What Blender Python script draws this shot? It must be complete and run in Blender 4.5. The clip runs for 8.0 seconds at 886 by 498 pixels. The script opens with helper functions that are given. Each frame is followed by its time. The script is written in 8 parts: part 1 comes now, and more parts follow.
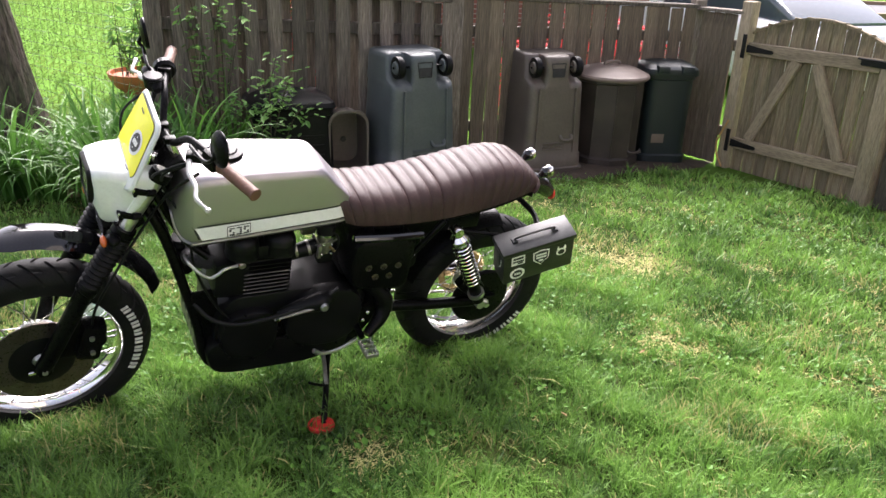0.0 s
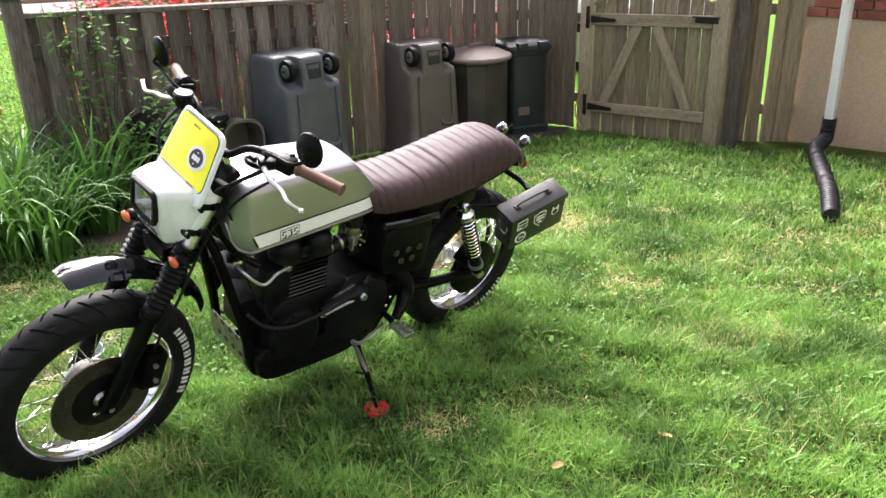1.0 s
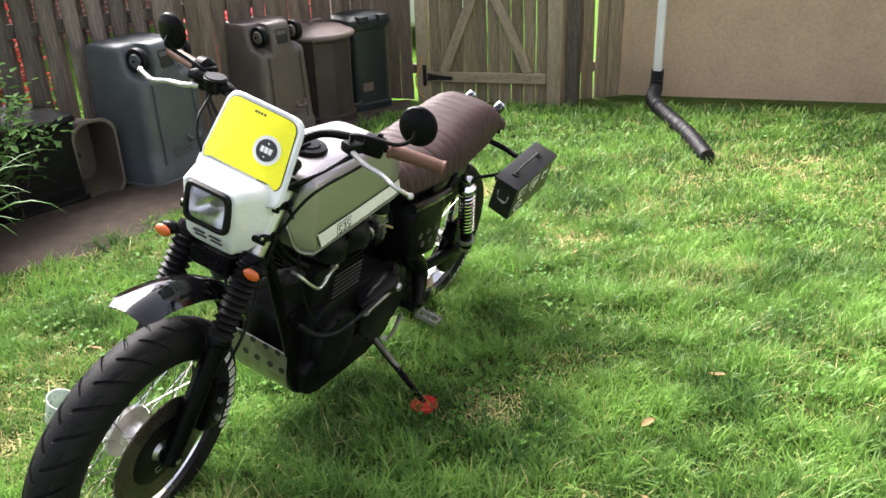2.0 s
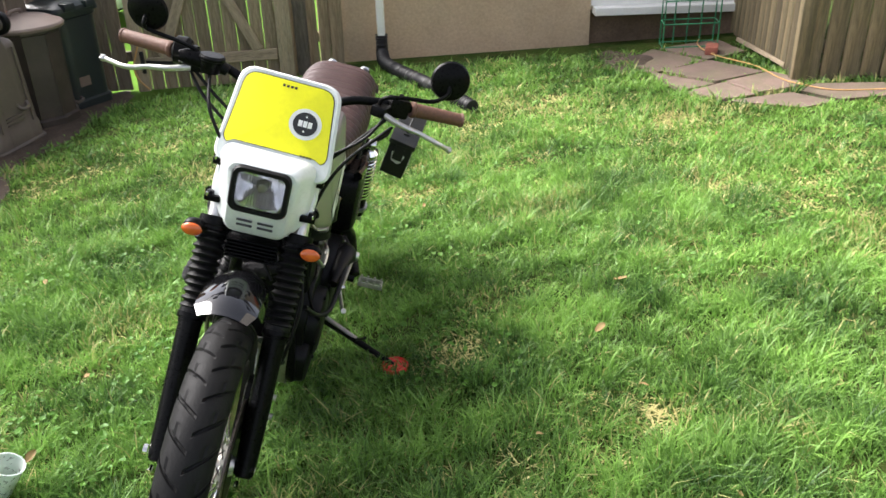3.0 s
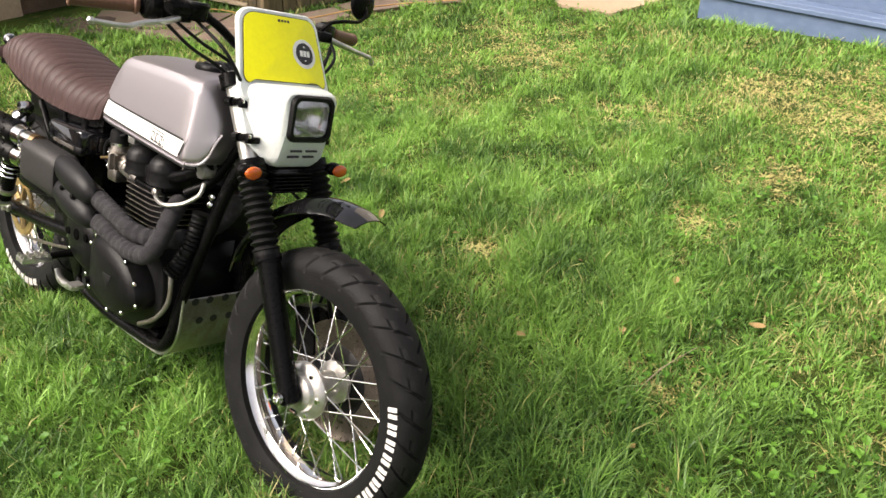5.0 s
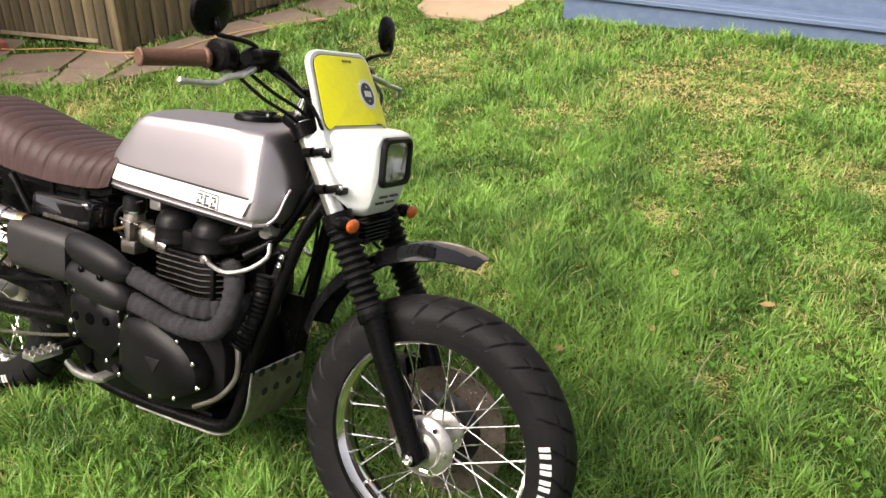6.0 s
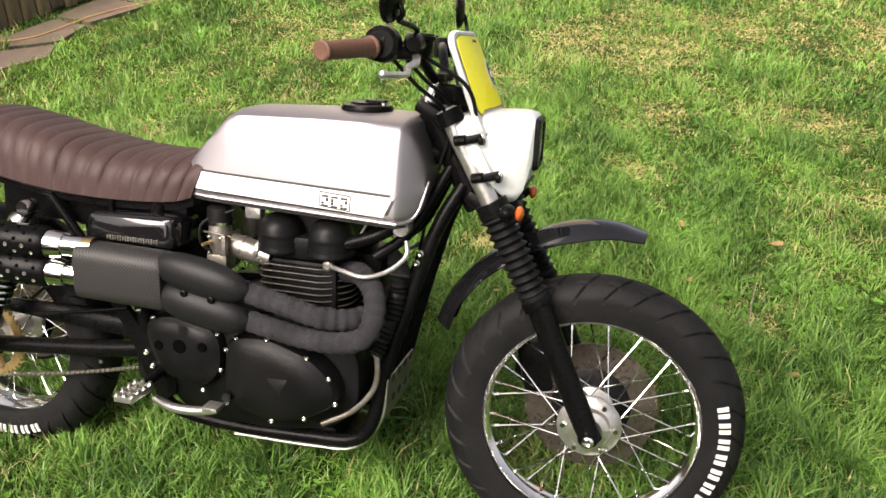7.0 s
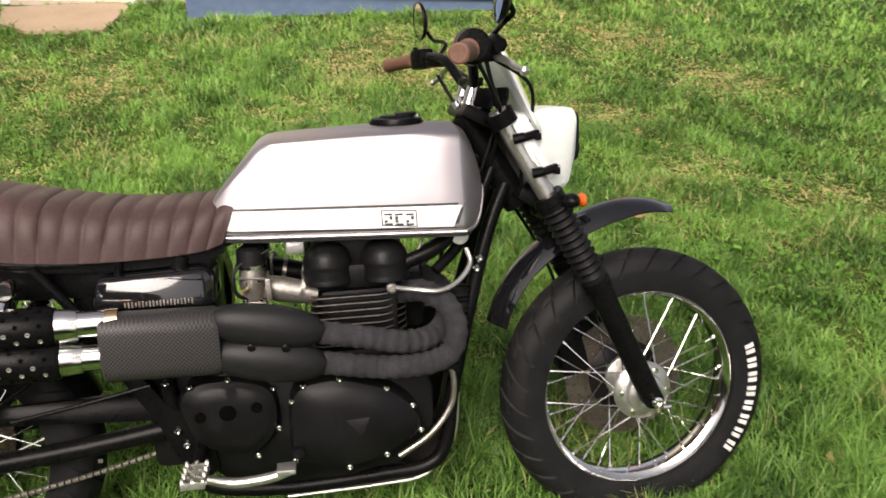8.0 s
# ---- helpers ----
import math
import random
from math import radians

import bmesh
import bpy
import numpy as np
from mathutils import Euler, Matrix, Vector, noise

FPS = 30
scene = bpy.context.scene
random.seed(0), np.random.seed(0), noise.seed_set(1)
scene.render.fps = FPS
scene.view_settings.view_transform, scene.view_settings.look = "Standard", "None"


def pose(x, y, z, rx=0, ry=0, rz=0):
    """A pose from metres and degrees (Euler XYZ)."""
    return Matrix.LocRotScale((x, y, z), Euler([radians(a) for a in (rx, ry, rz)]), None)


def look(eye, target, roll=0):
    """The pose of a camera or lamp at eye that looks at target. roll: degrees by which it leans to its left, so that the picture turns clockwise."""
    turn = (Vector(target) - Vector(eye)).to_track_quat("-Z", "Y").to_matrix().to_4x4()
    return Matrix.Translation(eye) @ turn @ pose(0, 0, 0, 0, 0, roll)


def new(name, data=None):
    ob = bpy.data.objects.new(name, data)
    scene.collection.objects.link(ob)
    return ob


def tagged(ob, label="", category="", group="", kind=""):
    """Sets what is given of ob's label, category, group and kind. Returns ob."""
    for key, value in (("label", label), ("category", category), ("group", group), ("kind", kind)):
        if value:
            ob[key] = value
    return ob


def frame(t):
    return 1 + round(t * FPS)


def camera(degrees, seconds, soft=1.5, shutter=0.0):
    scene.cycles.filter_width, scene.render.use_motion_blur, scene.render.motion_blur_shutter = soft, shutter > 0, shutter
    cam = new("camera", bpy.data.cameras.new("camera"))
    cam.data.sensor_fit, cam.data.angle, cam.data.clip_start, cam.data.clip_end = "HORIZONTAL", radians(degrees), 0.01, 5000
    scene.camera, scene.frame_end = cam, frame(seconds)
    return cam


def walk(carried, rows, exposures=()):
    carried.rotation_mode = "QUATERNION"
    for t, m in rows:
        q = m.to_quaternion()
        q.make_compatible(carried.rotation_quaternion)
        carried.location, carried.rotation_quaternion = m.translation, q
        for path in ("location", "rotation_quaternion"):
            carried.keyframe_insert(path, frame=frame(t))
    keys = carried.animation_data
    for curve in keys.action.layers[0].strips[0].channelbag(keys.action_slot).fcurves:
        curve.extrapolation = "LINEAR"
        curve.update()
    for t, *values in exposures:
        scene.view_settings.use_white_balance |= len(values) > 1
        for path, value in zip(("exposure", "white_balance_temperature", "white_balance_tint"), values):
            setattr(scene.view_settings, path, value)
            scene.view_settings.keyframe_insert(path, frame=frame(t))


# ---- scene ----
cam = camera(57.1, 8.0, soft=1.5, shutter=0.08)
PATH = [
    (0.0, (0.515, 0.108, 1.513), (0.236, 1.931, 0.741), 2.40),
    (0.5, (0.239, -0.064, 1.540), (0.107, 1.792, 0.804), -0.62),
    (1.0, (-0.213, -0.115, 1.509), (-0.037, 1.720, 0.734), -1.58),
    (1.5, (-0.606, 0.042, 1.482), (-0.160, 1.813, 0.665), -0.31),
    (2.8, (-1.753, 0.645, 1.446), (-0.515, 1.942, 0.560), -3.29),
    (3.0, (-1.877, 0.759, 1.460), (-0.510, 1.906, 0.555), -1.54),
    (3.5, (-2.228, 1.085, 1.463), (-0.609, 1.796, 0.528), 0.80),
    (4.0, (-2.445, 1.380, 1.455), (-0.743, 1.885, 0.532), 0.24),
    (4.5, (-2.625, 1.746, 1.438), (-0.830, 1.803, 0.559), 1.22),
    (5.0, (-2.727, 2.144, 1.443), (-1.003, 1.851, 0.473), 1.84),
    (5.2, (-2.695, 2.280, 1.417), (-0.970, 1.926, 0.469), 0.82),
    (6.5, (-2.277, 3.031, 1.479), (-0.797, 2.112, 0.496), 1.64),
    (7.0, (-2.031, 3.342, 1.460), (-0.673, 2.279, 0.447), 1.19),
    (7.2, (-1.914, 3.472, 1.469), (-0.616, 2.352, 0.445), 1.375),
    (7.4, (-1.785, 3.574, 1.454), (-0.537, 2.395, 0.431), 2.461),
    (7.5, (-1.710, 3.601, 1.419), (-0.489, 2.341, 0.459), 0.31),
    (7.6, (-1.633, 3.687, 1.414), (-0.492, 2.308, 0.528), 0.094),
    (7.7, (-1.582, 3.697, 1.361), (-0.453, 2.272, 0.527), -0.43),
    (8.0, (-1.429, 3.889, 1.375), (-0.618, 2.307, 0.460), 2.73),
]
walk(cam, [(t, look(eye, target, roll)) for t, eye, target, roll in PATH],
     exposures=[(0.0, 1.97, 6300, 20), (1.0, 2.13, 6350, 19), (1.7, 2.16, 6350, 17), (3.0, 1.92, 6350, 13), (3.5, 1.82, 6450, 12), (4.0, 1.67, 6600, 13), (5.0, 1.37, 7000, 15), (6.5, 1.24, 7000, 16), (7.5, 1.12, 6950, 16), (8.0, 0.87, 6900, 16)])

# overcast daylight: a bright sky and a very wide, weak sun
world = bpy.data.worlds.new("overcast_sky")
scene.world = world
world.use_nodes = True
wn, wl = world.node_tree.nodes, world.node_tree.links
sky = wn.new("ShaderNodeTexSky")
sky.sky_type = "NISHITA"
sky.sun_disc = False
sky.sun_elevation = radians(48)
sky.sun_rotation = radians(346)
sky.air_density = 0.6
sky.dust_density = 4.0
sky.ozone_density = 0.6
pale = wn.new("ShaderNodeHueSaturation")
pale.inputs["Saturation"].default_value = 0.4
wl.new(sky.outputs[0], pale.inputs["Color"])
wl.new(pale.outputs[0], wn["Background"].inputs[0])
wn["Background"].inputs[1].default_value = 0.108
sun = new("sun", bpy.data.lights.new("sun", "SUN"))
sun.data.energy = 3.1
sun.data.angle = radians(44)
sun.data.color = (1.0, 0.96, 0.89)
sun.matrix_world = pose(0, 0, 30, -43, 0, 14)

# ---- the lie of the land: the lawn falls gently towards the gate ----
def gz(x, y):
    return -0.0234 - 0.0070 * x - 0.0589 * y


# ---- materials ----
def shader(name, base, rough=0.6, metal=0.0, spots=(), grain=(40.0, 0.25), bump=0.0, bump_scale=None, each=0.0, coat=0.0, stretch=(1, 1, 1), spec=0.5, world_coords=False):
    """A surface with a fine grain of (scale, amount), larger blotches given as (scale, colour, amount), relief and, with each, a tone of its own for every object."""
    m = bpy.data.materials.new(name)
    m.use_nodes = True
    n, l = m.node_tree.nodes, m.node_tree.links
    b = n["Principled BSDF"]
    b.inputs["Roughness"].default_value = rough
    b.inputs["Metallic"].default_value = metal
    b.inputs["Specular IOR Level"].default_value = spec
    if coat:
        b.inputs["Coat Weight"].default_value = coat
        b.inputs["Coat Roughness"].default_value = 0.06
    tc = n.new("ShaderNodeTexCoord")
    mp = n.new("ShaderNodeMapping")
    mp.inputs["Scale"].default_value = stretch
    if world_coords:
        geo = n.new("ShaderNodeNewGeometry")
        l.new(geo.outputs["Position"], mp.inputs["Vector"])
    else:
        l.new(tc.outputs["Object"], mp.inputs["Vector"])
    fine = n.new("ShaderNodeTexNoise")
    fine.inputs["Scale"].default_value = grain[0]
    fine.inputs["Detail"].default_value = 6
    l.new(mp.outputs[0], fine.inputs["Vector"])
    val = n.new("ShaderNodeMapRange")
    val.inputs[1].default_value, val.inputs[2].default_value = 0.25, 0.75
    val.inputs[3].default_value, val.inputs[4].default_value = 1 - grain[1], 1 + grain[1]
    l.new(fine.outputs[0], val.inputs[0])
    col = n.new("ShaderNodeRGB")
    col.outputs[0].default_value = (*base, 1)
    last = col.outputs[0]
    for scale, colour, amount in spots:
        big = n.new("ShaderNodeTexNoise")
        big.inputs["Scale"].default_value = scale
        big.inputs["Detail"].default_value = 4
        l.new(mp.outputs[0], big.inputs["Vector"])
        ramp = n.new("ShaderNodeMapRange")
        ramp.inputs[1].default_value, ramp.inputs[2].default_value = 0.42, 0.68
        ramp.inputs[3].default_value, ramp.inputs[4].default_value = 0.0, amount
        l.new(big.outputs[0], ramp.inputs[0])
        mix = n.new("ShaderNodeMix")
        mix.data_type = "RGBA"
        l.new(ramp.outputs[0], mix.inputs["Factor"])
        l.new(last, mix.inputs["A"])
        mix.inputs["B"].default_value = (*colour, 1)
        last = mix.outputs["Result"]
    factor = val.outputs[0]
    if each:
        info = n.new("ShaderNodeObjectInfo")
        er = n.new("ShaderNodeMapRange")
        er.inputs[3].default_value, er.inputs[4].default_value = 1 - each, 1 + each
        l.new(info.outputs["Random"], er.inputs[0])
        mul = n.new("ShaderNodeMath")
        mul.operation = "MULTIPLY"
        l.new(factor, mul.inputs[0])
        l.new(er.outputs[0], mul.inputs[1])
        factor = mul.outputs[0]
    sc = n.new("ShaderNodeVectorMath")
    sc.operation = "SCALE"
    l.new(last, sc.inputs[0])
    l.new(factor, sc.inputs["Scale"])
    l.new(sc.outputs[0], b.inputs["Base Color"])
    if grain[1] > 0.02:
        rr = n.new("ShaderNodeMapRange")
        rr.inputs[3].default_value, rr.inputs[4].default_value = max(0.02, rough - 0.12), min(1, rough + 0.12)
        l.new(fine.outputs[0], rr.inputs[0])
        l.new(rr.outputs[0], b.inputs["Roughness"])
    if bump:
        bp = n.new("ShaderNodeBump")
        bp.inputs["Strength"].default_value = bump
        bp.inputs["Distance"].default_value = 0.01
        src = fine
        if bump_scale:
            src = n.new("ShaderNodeTexNoise")
            src.inputs["Scale"].default_value = bump_scale
            src.inputs["Detail"].default_value = 5
            l.new(mp.outputs[0], src.inputs["Vector"])
        l.new(src.outputs[0], bp.inputs["Height"])
        l.new(bp.outputs[0], b.inputs["Normal"])
    return m


M = {}
M["tank"] = shader("brushed_tank_metal", (0.385, 0.36, 0.375), 0.43, 0.92, [], (160, 0.0), 0.0, None, stretch=(0.4, 1, 6))
M["chrome"] = shader("chrome", (0.78, 0.77, 0.75), 0.1, 1.0, [(30, (0.5, 0.48, 0.45), 0.2)], (90, 0.04))
M["alloy"] = shader("alloy", (0.62, 0.61, 0.58), 0.34, 0.9, [(18, (0.38, 0.36, 0.32), 0.5)], (120, 0.12), 0.08)
M["steel"] = shader("dull_steel", (0.33, 0.31, 0.285), 0.4, 0.85, [(25, (0.2, 0.16, 0.11), 0.6)], (150, 0.2), 0.1)
M["disc"] = shader("brake_disc_steel", (0.15, 0.125, 0.108), 0.3, 0.85, [(14, (0.08, 0.062, 0.05), 0.6)], (120, 0.15), 0.04)
M["gloss"] = shader("gloss_black_paint", (0.005, 0.005, 0.006), 0.06, 0.0, [(12, (0.01, 0.01, 0.01), 0.4)], (200, 0.02), coat=0.5)
M["satin"] = shader("satin_black", (0.003, 0.003, 0.0032), 0.3, 0.0, [(10, (0.006, 0.0058, 0.0055), 0.6)], (140, 0.3), 0.05, spec=0.09)
M["engine"] = shader("black_engine_casting", (0.004, 0.004, 0.0043), 0.39, 0.0, [(9, (0.009, 0.0088, 0.009), 0.6)], (220, 0.3), 0.08, spec=0.15)
M["rubber"] = shader("tyre_rubber", (0.007, 0.007, 0.0073), 0.6, 0.0, [(14, (0.014, 0.0138, 0.0138), 0.6)], (180, 0.3), 0.12, spec=0.15)
M["boot"] = shader("rubber_gaiter", (0.005, 0.005, 0.0053), 0.46, 0.0, [(25, (0.011, 0.011, 0.011), 0.5)], (160, 0.25), 0.05, spec=0.17)
M["leather"] = shader("brown_leather", (0.05, 0.03, 0.028), 0.45, 0.0, [(7, (0.066, 0.041, 0.038), 0.7)], (220, 0.22), 0.16, 420, spec=0.18)
M["grip"] = shader("brown_rubber_grip", (0.12, 0.055, 0.034), 0.62, 0.0, [(30, (0.11, 0.05, 0.03), 0.6)], (150, 0.2), 0.15)
M["white"] = shader("white_plastic", (0.72, 0.75, 0.73), 0.32, 0.0, [(8, (0.62, 0.66, 0.64), 0.5)], (120, 0.05), 0.02)
M["yellow"] = shader("yellow_vinyl", (0.9, 0.86, 0.004), 0.35, 0.0, [(10, (0.82, 0.77, 0.012), 0.4)], (100, 0.04))
M["ink"] = shader("black_ink", (0.015, 0.015, 0.015), 0.5, 0.0, [(30, (0.03, 0.03, 0.03), 0.4)], (90, 0.2))
M["decal"] = shader("white_decal", (0.78, 0.78, 0.75), 0.4, 0.0, [(20, (0.68, 0.68, 0.64), 0.5)], (120, 0.06))
M["letters"] = shader("white_tyre_paint", (0.7, 0.69, 0.66), 0.6, 0.0, [(60, (0.3, 0.29, 0.28), 0.5)], (150, 0.15))
M["amber"] = shader("amber_lens", (0.58, 0.11, 0.015), 0.2, 0.0, [(60, (0.42, 0.07, 0.012), 0.5)], (120, 0.1), coat=0.4)
M["red"] = shader("red_plastic", (0.7, 0.035, 0.03), 0.45, 0.0, [(20, (0.55, 0.03, 0.025), 0.5)], (100, 0.1))
M["wrap"] = shader("grey_exhaust_wrap", (0.028, 0.027, 0.03), 0.8, 0.0, [(14, (0.06, 0.057, 0.063), 0.6)], (420, 0.7), 0.9, 420, spec=0.3)
# darker copy of the fin edge metal, shade of the left side in its colour
M["left_fin_shade"] = shader("shaded_fin_edge", (0.1, 0.098, 0.095), 0.45, 0.4, [(18, (0.03, 0.03, 0.03), 0.6)], (120, 0.2))
M["shield"] = shader("matt_black_shield", (0.01, 0.01, 0.0108), 0.42, 0.0, [(10, (0.012, 0.012, 0.012), 0.5)], (240, 0.3), 0.08, spec=0.16)
M["gold"] = shader("heat_tinted_chrome", (0.72, 0.5, 0.26), 0.2, 1.0, [(30, (0.6, 0.4, 0.3), 0.5)], (90, 0.1))
M["sprocket"] = shader("worn_sprocket_brass", (0.42, 0.3, 0.13), 0.4, 0.7, [(30, (0.2, 0.14, 0.07), 0.6)], (150, 0.2), 0.05)
M["ammo"] = shader("black_box_paint", (0.012, 0.0125, 0.0115), 0.4, 0.1, [(12, (0.03, 0.029, 0.027), 0.6)], (160, 0.3), 0.08)
# near-black colour that puts the shade of a hole onto shallow discs
M["hole"] = shader("hole_shade_black", (0.0015, 0.0015, 0.0015), 0.9, 0.0, [(30, (0.003, 0.003, 0.003), 0.4)], (90, 0.2), spec=0.02)
M["mirror"] = shader("mirror_glass", (0.9, 0.9, 0.9), 0.02, 1.0, grain=(40, 0.0))
M["reflector"] = shader("lamp_reflector", (0.95, 0.95, 0.95), 0.07, 0.95, [(20, (0.8, 0.8, 0.78), 0.4)], (60, 0.05))
glass = bpy.data.materials.new("ribbed_lamp_glass")
glass.use_nodes = True
gn, gl = glass.node_tree.nodes, glass.node_tree.links
gb = gn["Principled BSDF"]
gb.inputs["Transmission Weight"].default_value = 1.0
gb.inputs["Roughness"].default_value = 0.02
gb.inputs["IOR"].default_value = 1.18
gw = gn.new("ShaderNodeTexWave")
gw.inputs["Scale"].default_value = 45
gw.bands_direction = "Y"
gt = gn.new("ShaderNodeTexCoord")
gl.new(gt.outputs["Object"], gw.inputs["Vector"])
gbm = gn.new("ShaderNodeBump")
gbm.inputs["Strength"].default_value = 0.35
gbm.inputs["Distance"].default_value = 0.003
gl.new(gw.outputs[0], gbm.inputs["Height"])
gl.new(gbm.outputs[0], gb.inputs["Normal"])
M["glass"] = glass


# ---- mesh tools ----
def part(name, bm, material, parent=None, label="", smooth=35.0, m=None):
    """Links a bmesh (or a ready mesh) as one object under a thing or a part."""
    if isinstance(bm, bmesh.types.BMesh):
        bmesh.ops.recalc_face_normals(bm, faces=bm.faces)
        me = bpy.data.meshes.new(name)
        bm.to_mesh(me)
        bm.free()
        if smooth:
            me.polygons.foreach_set("use_smooth", [True] * len(me.polygons))
            me.set_sharp_from_angle(angle=radians(smooth))
        me.materials.append(M[material] if isinstance(material, str) else material)
    else:
        me = bm
    ob = new(name, me)
    if parent is not None:
        ob.parent = parent
    if m is not None:
        ob.matrix_basis = m
    if label:
        ob["label"] = label
    return ob


def thing(name, m=None, label="", category="", group="", kind=""):
    ob = new(name)
    ob.empty_display_size = 0.1
    if m is not None:
        ob.matrix_basis = m
    return tagged(ob, label, category, group, kind)


def faces_from(bm, rings, closed=True, caps=True):
    made = [[bm.verts.new(p) for p in ring] for ring in rings]
    n = len(rings[0])
    for a, b in zip(made, made[1:]):
        for i in range(n if closed else n - 1):
            bm.faces.new((a[i], a[(i + 1) % n], b[(i + 1) % n], b[i]))
    if caps and closed:
        bm.faces.new(list(reversed(made[0])))
        bm.faces.new(made[-1])
    return bm


def loft(rings, closed=True, caps=True, bm=None):
    return faces_from(bm or bmesh.new(), rings, closed, caps)


def spline(points, steps=6):
    """A smooth line through the points."""
    p = [Vector(q) for q in points]
    if len(p) < 3 or steps < 2:
        return p
    p = [2 * p[0] - p[1]] + p + [2 * p[-1] - p[-2]]
    out = []
    for i in range(1, len(p) - 2):
        for k in range(steps):
            t = k / steps
            out.append(0.5 * (2 * p[i] + (p[i + 1] - p[i - 1]) * t + (2 * p[i - 1] - 5 * p[i] + 4 * p[i + 1] - p[i + 2]) * t * t
                              + (3 * p[i] - p[i - 1] - 3 * p[i + 1] + p[i + 2]) * t ** 3))
    return out + [p[-2]]


def tube(points, radius, segs=10, steps=6, bm=None, waves=0.0, pitch=0.02):
    """A round tube along a smooth line; radius may be a number or one number for each given point; waves: ribbing."""
    line = spline(points, steps)
    rad = [radius] * len(points) if isinstance(radius, (int, float)) else list(radius)
    per = (len(line) - 1) / (len(points) - 1)
    rings, run = [], 0.0
    tan = (line[1] - line[0]).normalized()
    side = tan.orthogonal().normalized()
    for i, q in enumerate(line):
        if i:
            run += (q - line[i - 1]).length
        tan = (line[min(i + 1, len(line) - 1)] - line[max(i - 1, 0)]).normalized()
        side = (side - tan * side.dot(tan)).normalized()
        other = tan.cross(side)
        f = i / per
        k = min(int(f), len(rad) - 2)
        r = rad[k] + (rad[k + 1] - rad[k]) * (f - k)
        if waves:
            r += waves * math.cos(2 * math.pi * run / pitch)
        rings.append([q + side * (r * math.cos(2 * math.pi * j / segs)) + other * (r * math.sin(2 * math.pi * j / segs)) for j in range(segs)])
    return loft(rings, bm=bm)


def lathe(profile, segs=32, centre=(0, 0, 0), axis="Y", bm=None, closed_profile=False):
    """Turns (radius, height) pairs round an axis through centre."""
    bm = bm or bmesh.new()
    c = Vector(centre)
    rings = []
    for k in range(segs):
        a = 2 * math.pi * k / segs
        ring = []
        for r, h in profile:
            x, y = r * math.cos(a), r * math.sin(a)
            ring.append(bm.verts.new(c + Vector({"Y": (x, h, y), "Z": (x, y, h), "X": (h, x, y)}[axis])))
        rings.append(ring)
    n = len(profile)
    for k in range(segs):
        a, b = rings[k], rings[(k + 1) % segs]
        for i in range(n if closed_profile else n - 1):
            j = (i + 1) % n
            bm.faces.new((a[i], a[j], b[j], b[i]))
    if not closed_profile:
        for i in (0, n - 1):
            if profile[i][0] > 1e-5:
                bm.faces.new([r[i] for r in rings])
    bmesh.ops.remove_doubles(bm, verts=bm.verts, dist=1e-6)
    return bm


def cuboid(centre, size, bm=None, bevel=0.0, m=None, segs=2):
    bm = bm or bmesh.new()
    tmp = bmesh.new()
    bmesh.ops.create_cube(tmp, size=1)
    bmesh.ops.scale(tmp, vec=size, verts=tmp.verts)
    if bevel:
        bmesh.ops.bevel(tmp, geom=tmp.edges[:], offset=bevel, segments=segs, affect="EDGES", profile=0.6)
    t = Matrix.Translation(centre) @ (m or Matrix())
    bmesh.ops.transform(tmp, matrix=t, verts=tmp.verts)
    index = {v: bm.verts.new(v.co) for v in tmp.verts}
    for f in tmp.faces:
        bm.faces.new([index[v] for v in f.verts])
    tmp.free()
    return bm


def rounded(poly, r, steps=4):
    """A polygon with its corners rounded."""
    out, n = [], len(poly)
    for i in range(n):
        a, b, c = Vector(poly[i - 1]), Vector(poly[i]), Vector(poly[(i + 1) % n])
        ra = min(r, (a - b).length * 0.45)
        rc = min(r, (c - b).length * 0.45)
        p, q = b + (a - b).normalized() * ra, b + (c - b).normalized() * rc
        for k in range(steps + 1):
            t = k / steps
            out.append((1 - t) ** 2 * p + 2 * t * (1 - t) * b + t * t * q)
    return out


def prism(poly, y0, y1, bevel=0.004, r=0.02, bm=None, dome=0.0):
    """A plate with the outline poly of (x, z), from y0 out to y1, its outer edge bevelled."""
    ring = rounded(poly, r) if r else [Vector(p) for p in poly]
    c = sum(ring, Vector((0, 0))) / len(ring)
    s = 1 if y1 > y0 else -1
    size = sum((p - c).length for p in ring) / len(ring)
    def at(k, y):
        return [Vector((c.x + (p.x - c.x) * k, y, c.y + (p.y - c.y) * k)) for p in ring]
    rings = [at(1, y0), at(1, y1 - s * bevel), at(1 - 0.35 * bevel / size, y1 - s * bevel * 0.3), at(1 - bevel / size, y1)]
    if dome:
        rings += [at(0.75, y1 + s * dome * 0.55), at(0.4, y1 + s * dome * 0.95), at(0.1, y1 + s * dome)]
    return loft(rings, bm=bm)

# ---- materials of the place ----
M["soil"] = shader("lawn_soil", (0.02, 0.04, 0.008), 0.95, 0, [(1.3, (0.045, 0.085, 0.013), 0.8), (9, (0.09, 0.085, 0.03), 0.5)], (60, 0.5), 0.4, world_coords=True, spec=0.05)
turf = M["soil"].node_tree
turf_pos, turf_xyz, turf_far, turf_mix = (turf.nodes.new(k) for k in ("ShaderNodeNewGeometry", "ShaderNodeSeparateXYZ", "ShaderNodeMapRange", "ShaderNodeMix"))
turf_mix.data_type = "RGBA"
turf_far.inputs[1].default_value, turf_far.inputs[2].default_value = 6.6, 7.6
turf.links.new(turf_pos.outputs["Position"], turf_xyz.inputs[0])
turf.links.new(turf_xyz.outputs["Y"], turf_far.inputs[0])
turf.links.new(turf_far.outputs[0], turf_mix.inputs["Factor"])
